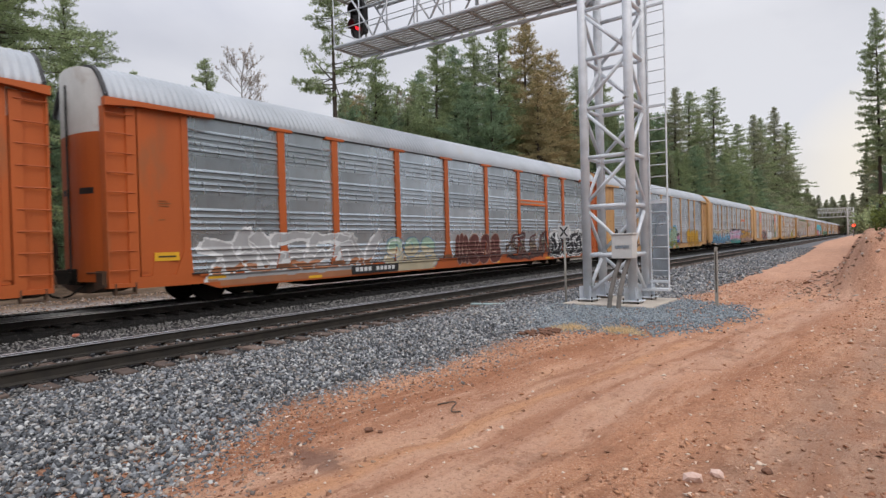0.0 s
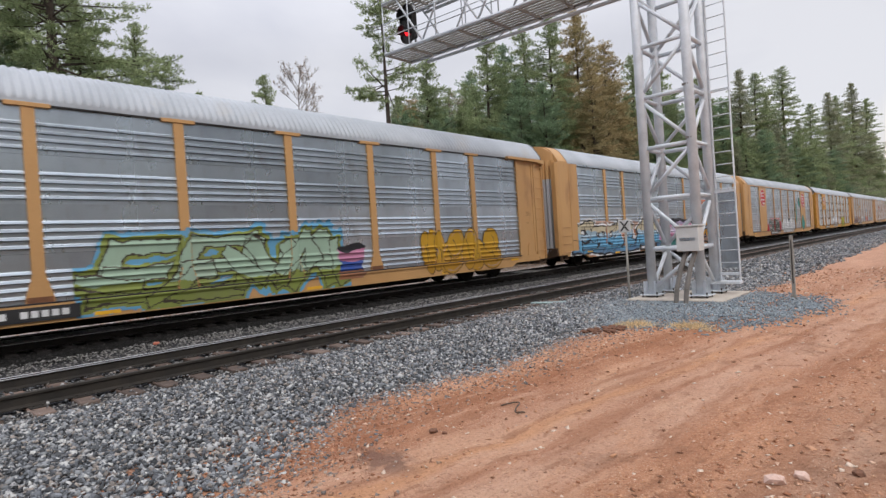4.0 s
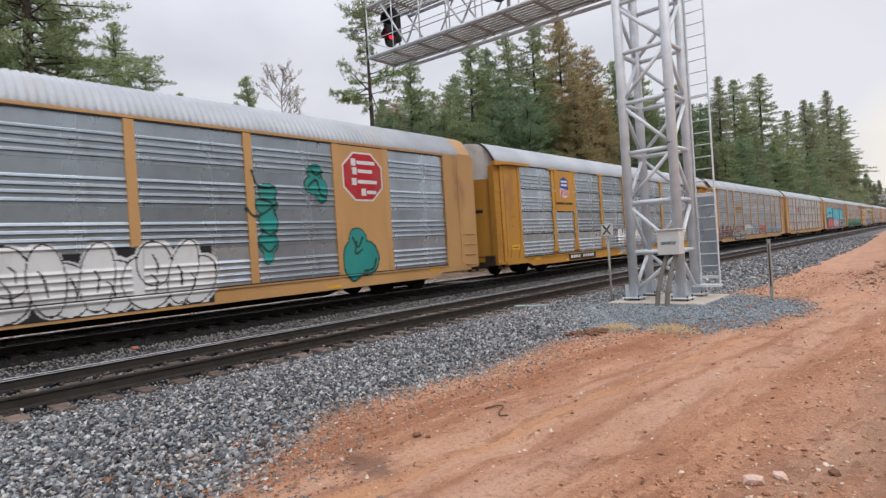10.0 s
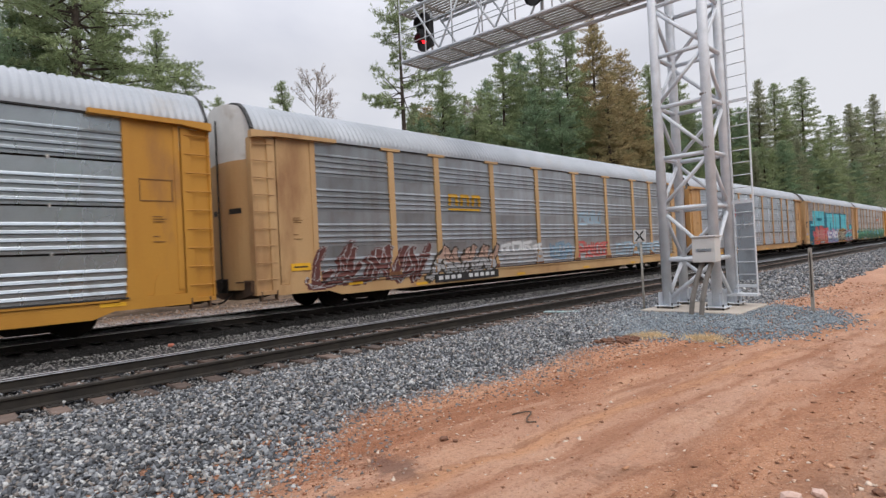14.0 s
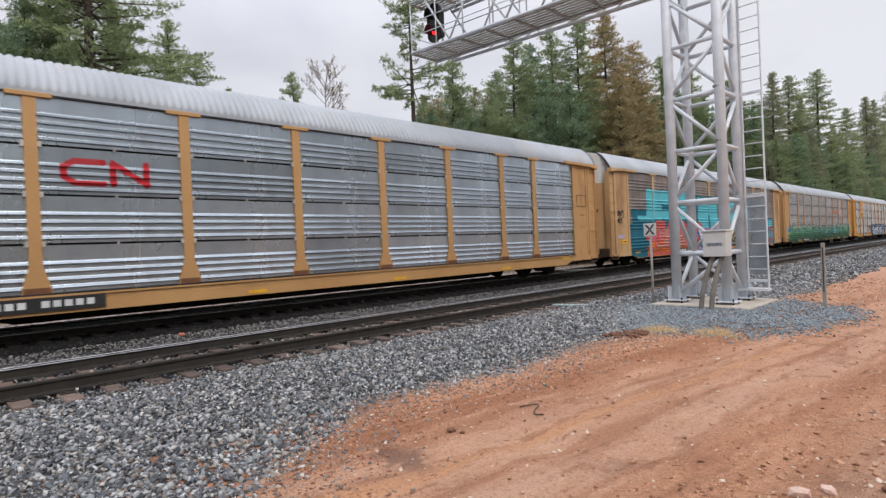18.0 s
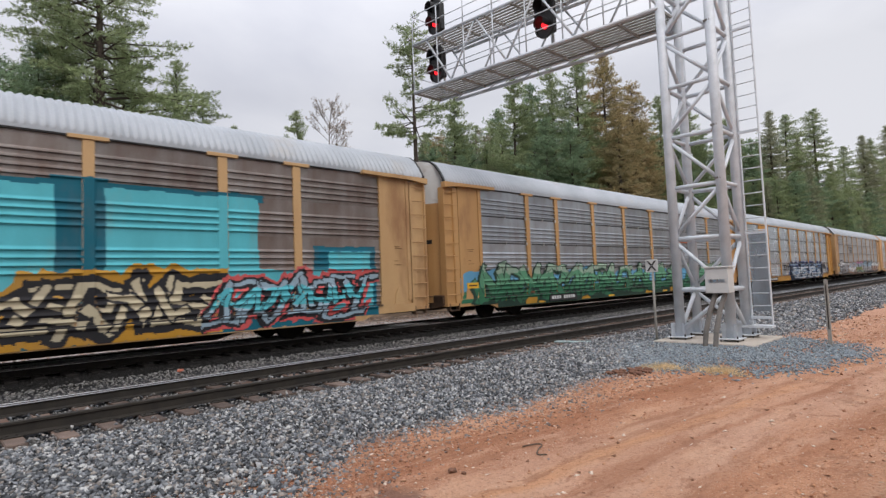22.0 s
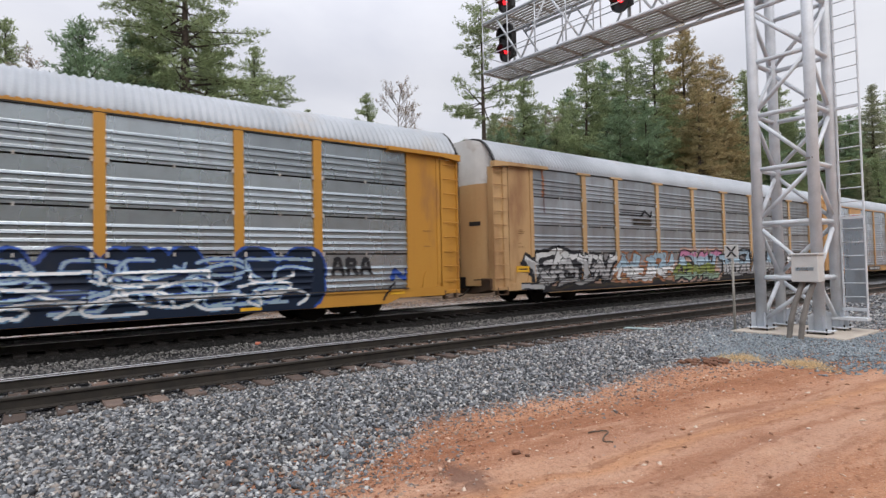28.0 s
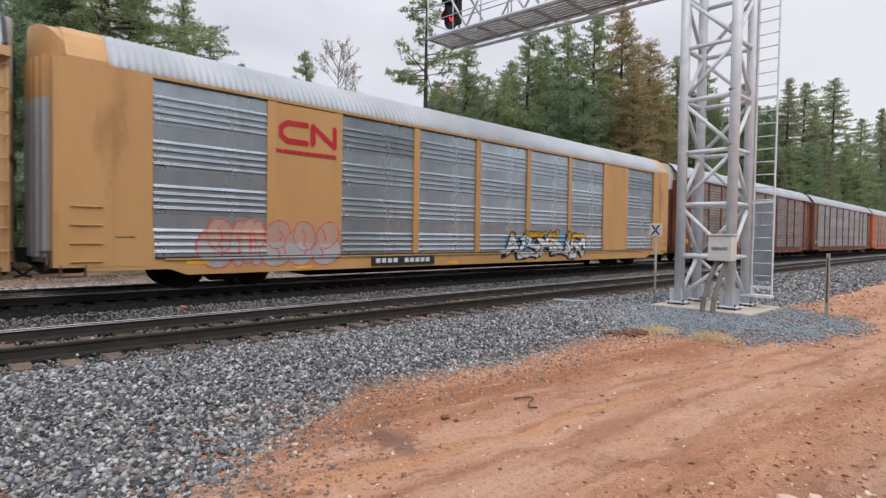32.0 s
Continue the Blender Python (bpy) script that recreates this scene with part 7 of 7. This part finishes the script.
def teal_shapes():
    """Teal sketches made of lobes with dark contour strokes."""
    lobes = [(4.9, 3.2, 0.26, 0.22), (4.85, 2.85, 0.32, 0.24), (4.88, 2.4, 0.26, 0.36), (4.84, 1.85, 0.28, 0.3), (4.82, 1.5, 0.14, 0.22),
             (6.45, 3.85, 0.24, 0.2), (6.4, 3.45, 0.3, 0.26), (6.65, 3.3, 0.2, 0.34), (7.85, 1.8, 0.34, 0.36), (7.65, 1.2, 0.36, 0.6), (8.15, 1.25, 0.5, 0.5)]
    lines = [bent(p) for p in ([(4.25, 2.75), (4.45, 2.55), (4.75, 2.62), (5.15, 2.9)], [(4.45, 3.75), (4.6, 3.4), (4.85, 3.3), (5.1, 3.35)], [(4.7, 3.0), (5.0, 2.9), (5.1, 2.6)],
             [(4.65, 2.2), (4.9, 2.05), (5.1, 2.15)], [(4.6, 1.8), (4.85, 1.6), (5.05, 1.75)], [(6.3, 3.9), (6.5, 3.75), (6.7, 3.85)], [(6.2, 3.4), (6.5, 3.6), (6.6, 3.2), (6.8, 3.1)],
             [(7.65, 1.9), (7.85, 1.6), (8.05, 1.9)], [(7.8, 1.75), (7.75, 1.4), (8.0, 1.5)], [(8.05, 0.85), (8.4, 0.9), (8.55, 1.2)])]

    def colour(Y, Z):
        q = np.min([np.hypot((Y - y) / a, (Z - z) / b) for y, z, a, b in lobes], axis=0) + 0.06 * wave(Y, Z, 6, 3)
        idx = np.where(q < 1.0, 1, np.where(q < 1.1, 0, -1))
        return np.where(seg_dist(Y, Z, lines) < 0.035, 0, idx)

    paint_grid(CARS[4], "graffiti", "teal sketched lobes with dark contour lines", 4.1, 8.8, 0.55, 4.1, ["bottle", "teal"], colour, KB)


teal_shapes()
# car 5
graffiti(5, "white bubble graffiti with thin black outline", -2.5, 1.6, 0.4, 1.96, 5, ["silver", "white"], "black", edge=0.026, seed=22, style="bubble")
graffiti(5, "lime green graffiti blob with thin outline", 4.5, 7.1, 0.4, 1.85, 3, ["lime", "lime"], "olive", edge=0.026, seed=23, style="bubble")
# car 6
graffiti(6, "maroon block graffiti outlined in white", -11.9, -7.6, 0.5, 1.95, 4, ["maroon", "maroon"], "silver", back="maroon", thick=0.9, edge=0.03, seed=24, style="piece", spread=0.04)
graffiti(6, "worn pale grey graffiti", -7.5, -4.0, 0.42, 1.85, 4, ["silver", "salmon"], "umber", back="umber", thick=1.0, edge=0.03, seed=25, style="piece", spread=0.03)
graffiti(6, "worn white graffiti", -3.8, -0.8, 0.8, 1.86, 4, ["silver", "white"], "silver", thick=0.08, edge=0.02, seed=26)
graffiti(6, "worn blue tag", -0.5, 1.4, 0.85, 1.75, 3, ["pale_blue"], "steel_blue", thick=0.05, edge=0.02, seed=27)
graffiti(6, "worn red tag", 1.7, 4.5, 0.8, 1.76, 4, ["coral"], "salmon", thick=0.06, edge=0.02, seed=28)
graffiti(6, "worn blue and white tags", 5.2, 11.3, 0.78, 1.62, 7, ["pale_blue"], "silver", thick=0.06, edge=0.02, seed=29)
graffiti(6, "faded white tag", 1.9, 4.1, 2.3, 3.2, 3, ["pale_blue"], "silver", thick=0.07, edge=0.02, seed=30)
# car 8
def big_turquoise():
    """Giant block letters: turquoise faces with petrol-blue sides."""
    dark = ((-11.6, -4.0, 0.4, 2.1), (-11.3, -8.6, 2.0, 2.86), (-10.0, -4.0, 2.0, 2.6), (-4.25, -2.9, 0.4, 3.83), (-3.0, 4.1, 3.6, 3.8), (3.9, 4.95, 0.4, 3.88), (4.8, 8.45, 3.6, 3.8), (9.87, 11.98, 0.4, 2.52), (-3.0, 12.0, 0.4, 0.78))
    light = ((-9.7, -4.3, 2.35, 3.92), (-10.7, -8.9, 2.3, 2.55), (-2.95, 4.0, 0.75, 3.7), (4.9, 8.3, 0.75, 3.7), (8.3, 11.85, 0.75, 1.88), (10.34, 11.8, 0.75, 2.38))

    def colour(Y, Z):
        wob = 0.035 * wave(Y, Z, 3, 7)
        y, z = Y + wob, Z + wob
        idx = np.full(Y.shape, -1)
        for ink, rects in ((1, dark), (0, light)):
            for a, b, c, d in rects:
                idx = np.where((y > a) & (y < b) & (z > c) & (z < d), ink, idx)
        idx = np.where((y > -7.9) & (y < -5.5) & (z > 2.87) & (z < 3.17), 1, idx)
        vee = np.abs(y - 0.5) - 0.34 * (z - 1.95) / 1.85
        idx = np.where((vee < 0.12) & (z > 1.8), 1, idx)
        idx = np.where((vee < 0) & (z > 1.95), -1, idx)
        for at in (-1.25, 1.72):
            idx = np.where((np.abs(y - at) < 0.14 * (2.75 - z)) & (z < 2.75) & (z > 0.75), 1, idx)
        return idx

    paint_grid(CARS[8], "graffiti", "giant turquoise block letters with petrol-blue sides", -11.7, 12.0, 0.4, 3.95, ["turquoise", "petrol"], colour)


big_turquoise()
band(8, "coral and orange field of the wildstyle piece", -9.3, -2.9, 0.4, 2.05, ["flame", "flame", "coral", "coral", "coral"], 0.3, 75)
band(8, "pale field of the white wildstyle piece", -2.7, 2.7, 0.45, 1.8, ["pale_blue", "pale_blue", "white"], 0.25, 76)
graffiti(8, "coral and orange wildstyle piece", -9.6, -2.7, 0.4, 2.3, 6, ["flame", "flame", "coral", "coral", "coral"], "maroon", core="pink", halo="coral", thick=1.35, edge=0.02, seed=34, style="piece", back="coral", spread=0.09)
graffiti(8, "pink and pale highlights on the coral piece", -9.0, -3.0, 0.8, 2.1, 6, ["salmon"], "coral", thick=0.05, edge=0.03, seed=64, style="flow")
graffiti(8, "white wildstyle piece with blue lines and pink edge", -2.9, 2.8, 0.4, 2.0, 6, ["pale_blue", "white", "white"], "royal", halo="pink", back="royal", thick=1.0, edge=0.03, seed=35, style="piece", spread=0.05)
graffiti(8, "black and cream graffiti with gold shade", 2.9, 7.2, 0.4, 1.85, 4, ["cream", "cream"], "black", back="black", halo="ochre", thick=0.8, edge=0.07, seed=36, style="piece", spread=0.14)
graffiti(8, "pale turquoise pointed graffiti with black lines and red edge", 7.1, 11.8, 0.42, 1.95, 6, ["pale_blue", "turquoise", "pale_blue"], "black", back="black", thick=0.9, edge=0.03, seed=37, style="piece", halo="coral", spread=0.05)
graffiti(8, "thin black tag on the end panel", -13.1, -12.25, 2.45, 2.85, 3, ["umber"], "umber", thick=0.025, edge=0.012, seed=71, style="wild")
graffiti(8, "thin black tag on the end panel", -12.95, -12.4, 2.15, 2.45, 2, ["umber"], "umber", thick=0.025, edge=0.012, seed=72, style="wild")
graffiti(8, "faded purple tag on the end panel", -12.95, -12.25, 1.4, 1.64, 2, ["lilac"], "lilac", thick=0.04, edge=0.02, seed=73, style="wild")
# car 9
band(9, "sky-blue field behind the green piece", -13.2, 12.4, 0.62, 1.9, ["green", "sky", "sky"], 0.3, 38)
band(9, "deep green base along the foot", -12.2, 12.2, 0.38, 1.0, ["bottle", "green", "bottle"], 0.12, 65, mix=0.3)
for i_, (ya, yb) in enumerate(((-9.6, -8.7), (-5.6, -4.8), (0.4, 1.5), (3.3, 3.9), (6.0, 6.9), (9.4, 10.0))):
    band(9, "bare ochre patch of the sill", ya, yb, 0.42, 0.74, ["ochre"], 0.09, 80 + i_)
for i_, (ya, yb, n_) in enumerate(((-12.4, -6.6, 4), (-6.5, -1.0, 4), (-0.6, 4.8, 4), (5.0, 12.2, 5))):
    graffiti(9, "green and mint piece with black lines", ya, yb, 0.42, 2.12, n_, ["green", "green", "green", "leaf", "leaf", "mint", "mint"], "bottle", back="bottle", thick=1.0, edge=0.04, seed=39 + i_, style="piece", spread=0.02)
# car 10
graffiti(10, "navy field with rounded tops and a royal-blue edge", -2.0, 9.5, 0.38, 1.96, 9, ["navy", "navy"], "navy", halo="royal", edge=0.03, seed=45, style="bubble")
band(10, "navy base of the letters", -1.9, 9.1, 0.38, 1.5, ["navy", "navy"], 0.12, 67)
graffiti(10, "white flowing lines over the navy letters", -1.6, 9.0, 0.5, 1.95, 8, ["pale_blue"], "royal", thick=0.045, edge=0.016, seed=66, style="flow")
graffiti(10, "white curls over the navy letters", -1.6, 9.0, 0.42, 1.7, 7, ["white"], "steel_blue", thick=0.04, edge=0.014, seed=74, style="flow")
graffiti(10, "black scrawled tag", -3.7, -1.5, 1.15, 1.75, 4, ["black"], "black", thick=0.035, edge=0.01, seed=46, style="wild")
graffiti(10, "the letters ARA in black", 9.4, 10.85, 1.15, 1.72, 3, ["black"], "black", thick=0.05, edge=0.015, seed=47, word="ARA")
graffiti(10, "small royal-blue squiggle", 11.3, 11.85, 0.95, 1.45, 1, ["royal"], "royal", thick=0.06, edge=0.02, seed=70, style="wild")
strokes_sign(10, "dark drip beside the squiggle", [bent([(11.05, 0.5), (11.2, 0.72), (11.45, 0.95)])], "black", 0.03, name="graffiti")
# car 11
strokes_sign(11, "rust streak down the screen", [[(-10.95, 4.68), (-10.93, 4.2), (-10.96, 3.8)]], "rust", 0.05, name="stain")
strokes_sign(11, "rust streak down the screen", [[(-10.9, 4.0), (-10.9, 3.2)]], "maroon", 0.022, name="stain")
band(11, "pale pinkish coat on the sill", -12.0, 12.0, 0.4, 0.76, ["black", "umber", "salmon"], 0.05, 48, mix=0.25)
graffiti(11, "white graffiti with black shade", -11.9, -7.1, 0.5, 2.0, 5, ["silver", "silver", "white"], "black", back="black", thick=1.1, edge=0.035, seed=49, style="piece", spread=0.1)
graffiti(11, "pale blue and white graffiti", -6.8, -2.4, 0.5, 1.9, 4, ["white", "pale_blue"], "umber", back="rust", thick=1.2, edge=0.025, seed=50, style="piece", spread=0.08)
graffiti(11, "muted green and pink graffiti with black shade", -2.5, 1.5, 0.45, 2.0, 3, ["mint", "olive", "pale_blue", "pink"], "black", thick=1.2, edge=0.04, seed=51, style="piece", back="black", halo="salmon", spread=0.05)
graffiti(11, "grey lettering with dark outline", 1.5, 7.4, 0.45, 1.98, 5, ["silver", "pale_blue"], "black", back="black", thick=1.1, edge=0.04, seed=52, style="piece", spread=0.09)
graffiti(11, "white pointed graffiti with black lines", 7.3, 12.4, 0.5, 1.9, 5, ["salmon", "white"], "black", thick=1.0, edge=0.03, seed=53, style="piece", back="umber", spread=0.05)
# car 12
graffiti(12, "pale bubble graffiti outlined in red", -11.0, -6.9, 0.5, 1.72, 5, ["silver", "salmon"], "coral", edge=0.035, seed=54, blank=KB, style="bubble")
band(12, "sky-blue field behind white lettering", 0.0, 5.8, 0.8, 1.6, ["sky", "sky"], 0.2, 55, KB)
graffiti(12, "white and orange lettering with black outline", 0.2, 5.6, 0.4, 1.75, 5, ["white", "white", "gold"], "black", thick=0.9, edge=0.03, seed=56, style="piece", back="black", spread=0.03, blank=KB)


# ---- badges and plates ----
def badges():
    worm = lambda y, z, w, h: [[(y + 0.46 * w, z + h), (y + 0.12 * w, z + h), (y, z + 0.72 * h), (y, z + 0.28 * h), (y + 0.12 * w, z), (y + 0.46 * w, z)], [(y + 0.58 * w, z), (y + 0.58 * w, z + h), (y + w, z), (y + w, z + h)]]
    strokes_sign(7, "red rounded line badge", worm(-6.6, 3.02, 1.55, 0.45), "red", 0.06)
    strokes_sign(12, "red rounded line badge", worm(-8.85, 3.77, 1.6, 0.48), "red", 0.07, KB)
    for i in range(9):
        y = -8.95 + i * 0.2
        strokes_sign(12, "row of small red marks", [[(y, 3.5), (y + 0.1, 3.5)]], "red", 0.045, KB, "mark")
    for i in range(3):
        strokes_sign(6, "orange worn block mark", [[(-6.35 + 0.6 * i, 3.1), (-6.35 + 0.6 * i, 3.4), (-6.0 + 0.6 * i, 3.4), (-6.0 + 0.6 * i, 3.1)]], "gold", 0.06, name="mark")
    strokes_sign(6, "orange underline bar", [[(-6.4, 2.92), (-4.8, 2.92)]], "gold", 0.04, name="mark")
    for z in (3.3, 3.4, 3.5):
        strokes_sign(11, "dark speed-line bar", [[(-6.5, z), (-4.9, z)]], "black", 0.02, name="mark")
    strokes_sign(11, "dark worn block mark", [[(-5.1, 3.3), (-4.8, 3.5), (-4.4, 3.3), (-4.3, 3.5)]], "black", 0.05, name="mark")
    for z in (2.96, 3.12):
        strokes_sign(11, "dark worn letter bar", [[(-5.6, z), (-4.35, z)]], "umber", 0.045, name="mark")
    # the eight-sided badges
    for y in (-8.2, 8.17):
        oct_ = lambda s: [(y + 0.8 * s * a, 3.78 + 0.76 * s * b) for a, b in ((-1, -0.45), (-0.45, -1), (0.45, -1), (1, -0.45), (1, 0.45), (0.45, 1), (-0.45, 1), (-1, 0.45))]
        holder = empty("badge")
        holder.parent = CARS[4]
        holder["label"] = "red eight-sided badge with a white rim"
        for s, m_, dx in ((1.0, INK["white"], 0.0), (0.93, INK["red"], 0.003)):
            bm = bmesh.new()
            prism(bm, oct_(s), 0, 1.54, 1.553 + dx)
            part("badge_field", bm, m_, holder)
        for j, (z, w, x0) in enumerate(((4.22, 0.95, -0.45), (3.95, 0.8, -0.42), (3.62, 1.0, -0.45), (3.3, 0.6, -0.1))):
            bm = bmesh.new()
            box(bm, 1.55, 1.559, y + x0, y + x0 + 0.18, z - 0.11, z + 0.11)
            box(bm, 1.55, 1.559, y + x0 + 0.22, y + x0 + w, z - 0.055, z + 0.055)
            part("badge_bar", bm, INK["white"], holder)
    # the yellow panel with a shield
    for k, y in ((5, -8.15), (10, -8.15)):
        holder = empty("badge_panel")
        holder.parent = CARS[k]
        holder["label"] = "yellow panel with a blue and striped shield"
        one_box("panel", P_YELLOW, holder, 1.5, 1.562, y - 0.86, y + 0.86, 2.78, 4.7)
        sh = [(-0.36, 3.5), (0, 3.42), (0.36, 3.5), (0.40, 3.8), (0.34, 4.3), (0.18, 4.34), (0.0, 4.42), (-0.18, 4.34), (-0.34, 4.3), (-0.40, 3.8)]
        bm = bmesh.new()
        prism(bm, [(y + a, z) for a, z in sh], 0, 1.55, 1.566)
        part("shield", bm, INK["white"], holder)
        bm = bmesh.new()
        prism(bm, [(y + a, z) for a, z in sh if z > 3.75] + [(y - 0.40, 3.9)], 0, 1.55, 1.569)
        part("shield_top", bm, INK["royal"], holder)
        for i in range(5):
            one_box("stripe", INK["red"], holder, 1.55, 1.5685, y - 0.33 + i * 0.145, y - 0.25 + i * 0.145, 3.5, 3.83)
        for i in range(2):
            one_box("name_bar", INK["white"], holder, 1.55, 1.571, y - 0.27, y + 0.27, 3.98 + 0.17 * i, 4.08 + 0.17 * i)
        for i, w in enumerate((0.75, 0.72)):
            one_box("word_bar", INK["umber"], holder, 1.55, 1.567, y - 0.8 + 0.82 * i, y - 0.8 + 0.82 * i + w, 3.1, 3.2)
    # number plates on the sills, drawn as bars
    for k, (y0, y1) in {1: (-6.6, -4.4), 2: (-5.6, -3.6), 3: (-5.6, -3.6), 4: (-6.1, -3.5), 5: (-8.1, -5.4), 6: (-7.5, -4.2), 7: (-8.2, -6.0), 8: (-7.4, -5.2), 9: (-8.0, -6.0), 10: (-8.0, -5.6), 12: (-6.0, -3.5)}.items():
        pl = empty("number_board")
        pl.parent = CARS[k]
        pl["label"] = "black board with a row of white bars"
        one_box("board", M_BLACK, pl, 1.55, 1.612, y0, y1, 0.44, 0.72)
        n = 10
        for i in range(n):
            if i == 4:
                continue
            a = y0 + 0.15 + (y1 - y0 - 0.3) * i / n
            one_box("bar", INK["white"], pl, 1.6, 1.616, a, a + 0.6 * (y1 - y0) / n, 0.52, 0.65)
    # reflective strips, service marks and the odd patch panel
    for k, car in CARS.items():
        if k > 15:
            continue
        r = random.Random(k)
        for y in (-11.2, -8.6, -3.0, 2.1, 6.9, 11.0):
            y += r.uniform(-0.4, 0.4)
            if abs(y) > 10.6:
                one_box("reflector", M_REFLECT, car, 1.55, 1.577, y, y + 0.5, 0.62, 0.70, label="yellow reflective strip")
            else:
                one_box("reflector", M_REFLECT, car, 1.55, 1.577, y, y + 0.5, 0.42, 0.50, label="yellow reflective strip")
        one_box("warning_plate", M_REFLECT, car, 1.54, 1.572, -12.78, -12.2, 1.13, 1.33, label="yellow plate with a dark line")
        one_box("plate_line", INK["umber"], car, 1.545, 1.575, -12.7, -12.28, 1.21, 1.25)
        for y in (-12.75, 12.35):
            for z, w in ((2.55, 0.30), (2.49, 0.42), (2.43, 0.36), (2.1, 0.2), (1.98, 0.36)):
                if r.random() < 0.8:
                    one_box("service_mark", INK["stencil"], car, 1.54, 1.549, y + 0.1, y + 0.1 + w * 0.7, z, z + 0.016)
        if k % 2 == 1:
            bm = bmesh.new()
            for a, b, c, d in ((12.2, 12.9, 2.9, 2.92), (12.2, 12.9, 3.38, 3.4), (12.2, 12.22, 2.9, 3.4), (12.88, 12.9, 2.9, 3.4)):
                box(bm, 1.54, 1.549, a, b, c, d)
            part("placard_frame", bm, INK["stencil"], car)
    for k in (1, 3, 9):
        for i, (ink, z) in enumerate((("flame", 3.33), ("salmon", 3.24), ("flame", 3.15))):
            one_box("patch_strip", INK[ink], CARS[k], 1.5, 1.55, 4.42, 7.02, z - 0.04, z + 0.04, label="orange and pale repair strip")
    # latches along the seams of the stacked screens
    bm = bmesh.new()
    for z in (1.77, 2.755, 3.745):
        for p in POSTS:
            for s in (-1, 1):
                box(bm, 1.53, 1.57, p + s * 0.14 - 0.03, p + s * 0.14 + 0.03, z - 0.055, z + 0.055)
        for a, b in BAYS:
            box(bm, 1.52, 1.56, (a + b) / 2 - 0.02, (a + b) / 2 + 0.02, z - 0.04, z + 0.04)
    latch = mesh_of(bm, "seam_hardware")
    latch.materials.append(M_LATCH)
    for k, spec in enumerate(CAR_SPECS):
        if spec[3].get("seam", False) and k < 16:
            tagged(put("seam_hardware", latch, CARS[k]), kind="stuff")


M_REFLECT = mat("yellow_reflective_film", (0.75, 0.42, 0.03), (0.62, 0.33, 0.03), 0.35, 0, 3, 40, 0.02)
M_LATCH = mat("zinc_latch", (0.55, 0.53, 0.50), (0.35, 0.33, 0.31), 0.5, 0.3, 3, 40, 0.1)
badges()


def motions():
    times = [0.0, 2.0, 4.0, 6.0, 8.0, 10.0, 12.0, 14.0, 16.0, 18.0, 20.0, 22.0, 24.0, 26.0, 28.0, 30.0, 32.0]
    for k, car in CARS.items():
        walk(car, [(t, car_pose(k, t)) for t in times])
    beats = [i / 15 for i in range(481)]
    for k, wheels, dy in WHEELSETS:
        if 1 <= k <= 13:
            walk(wheels, [(t, pose(0, dy, WHEEL_R, math.degrees(travel(t) / WHEEL_R))) for t in beats])


motions()
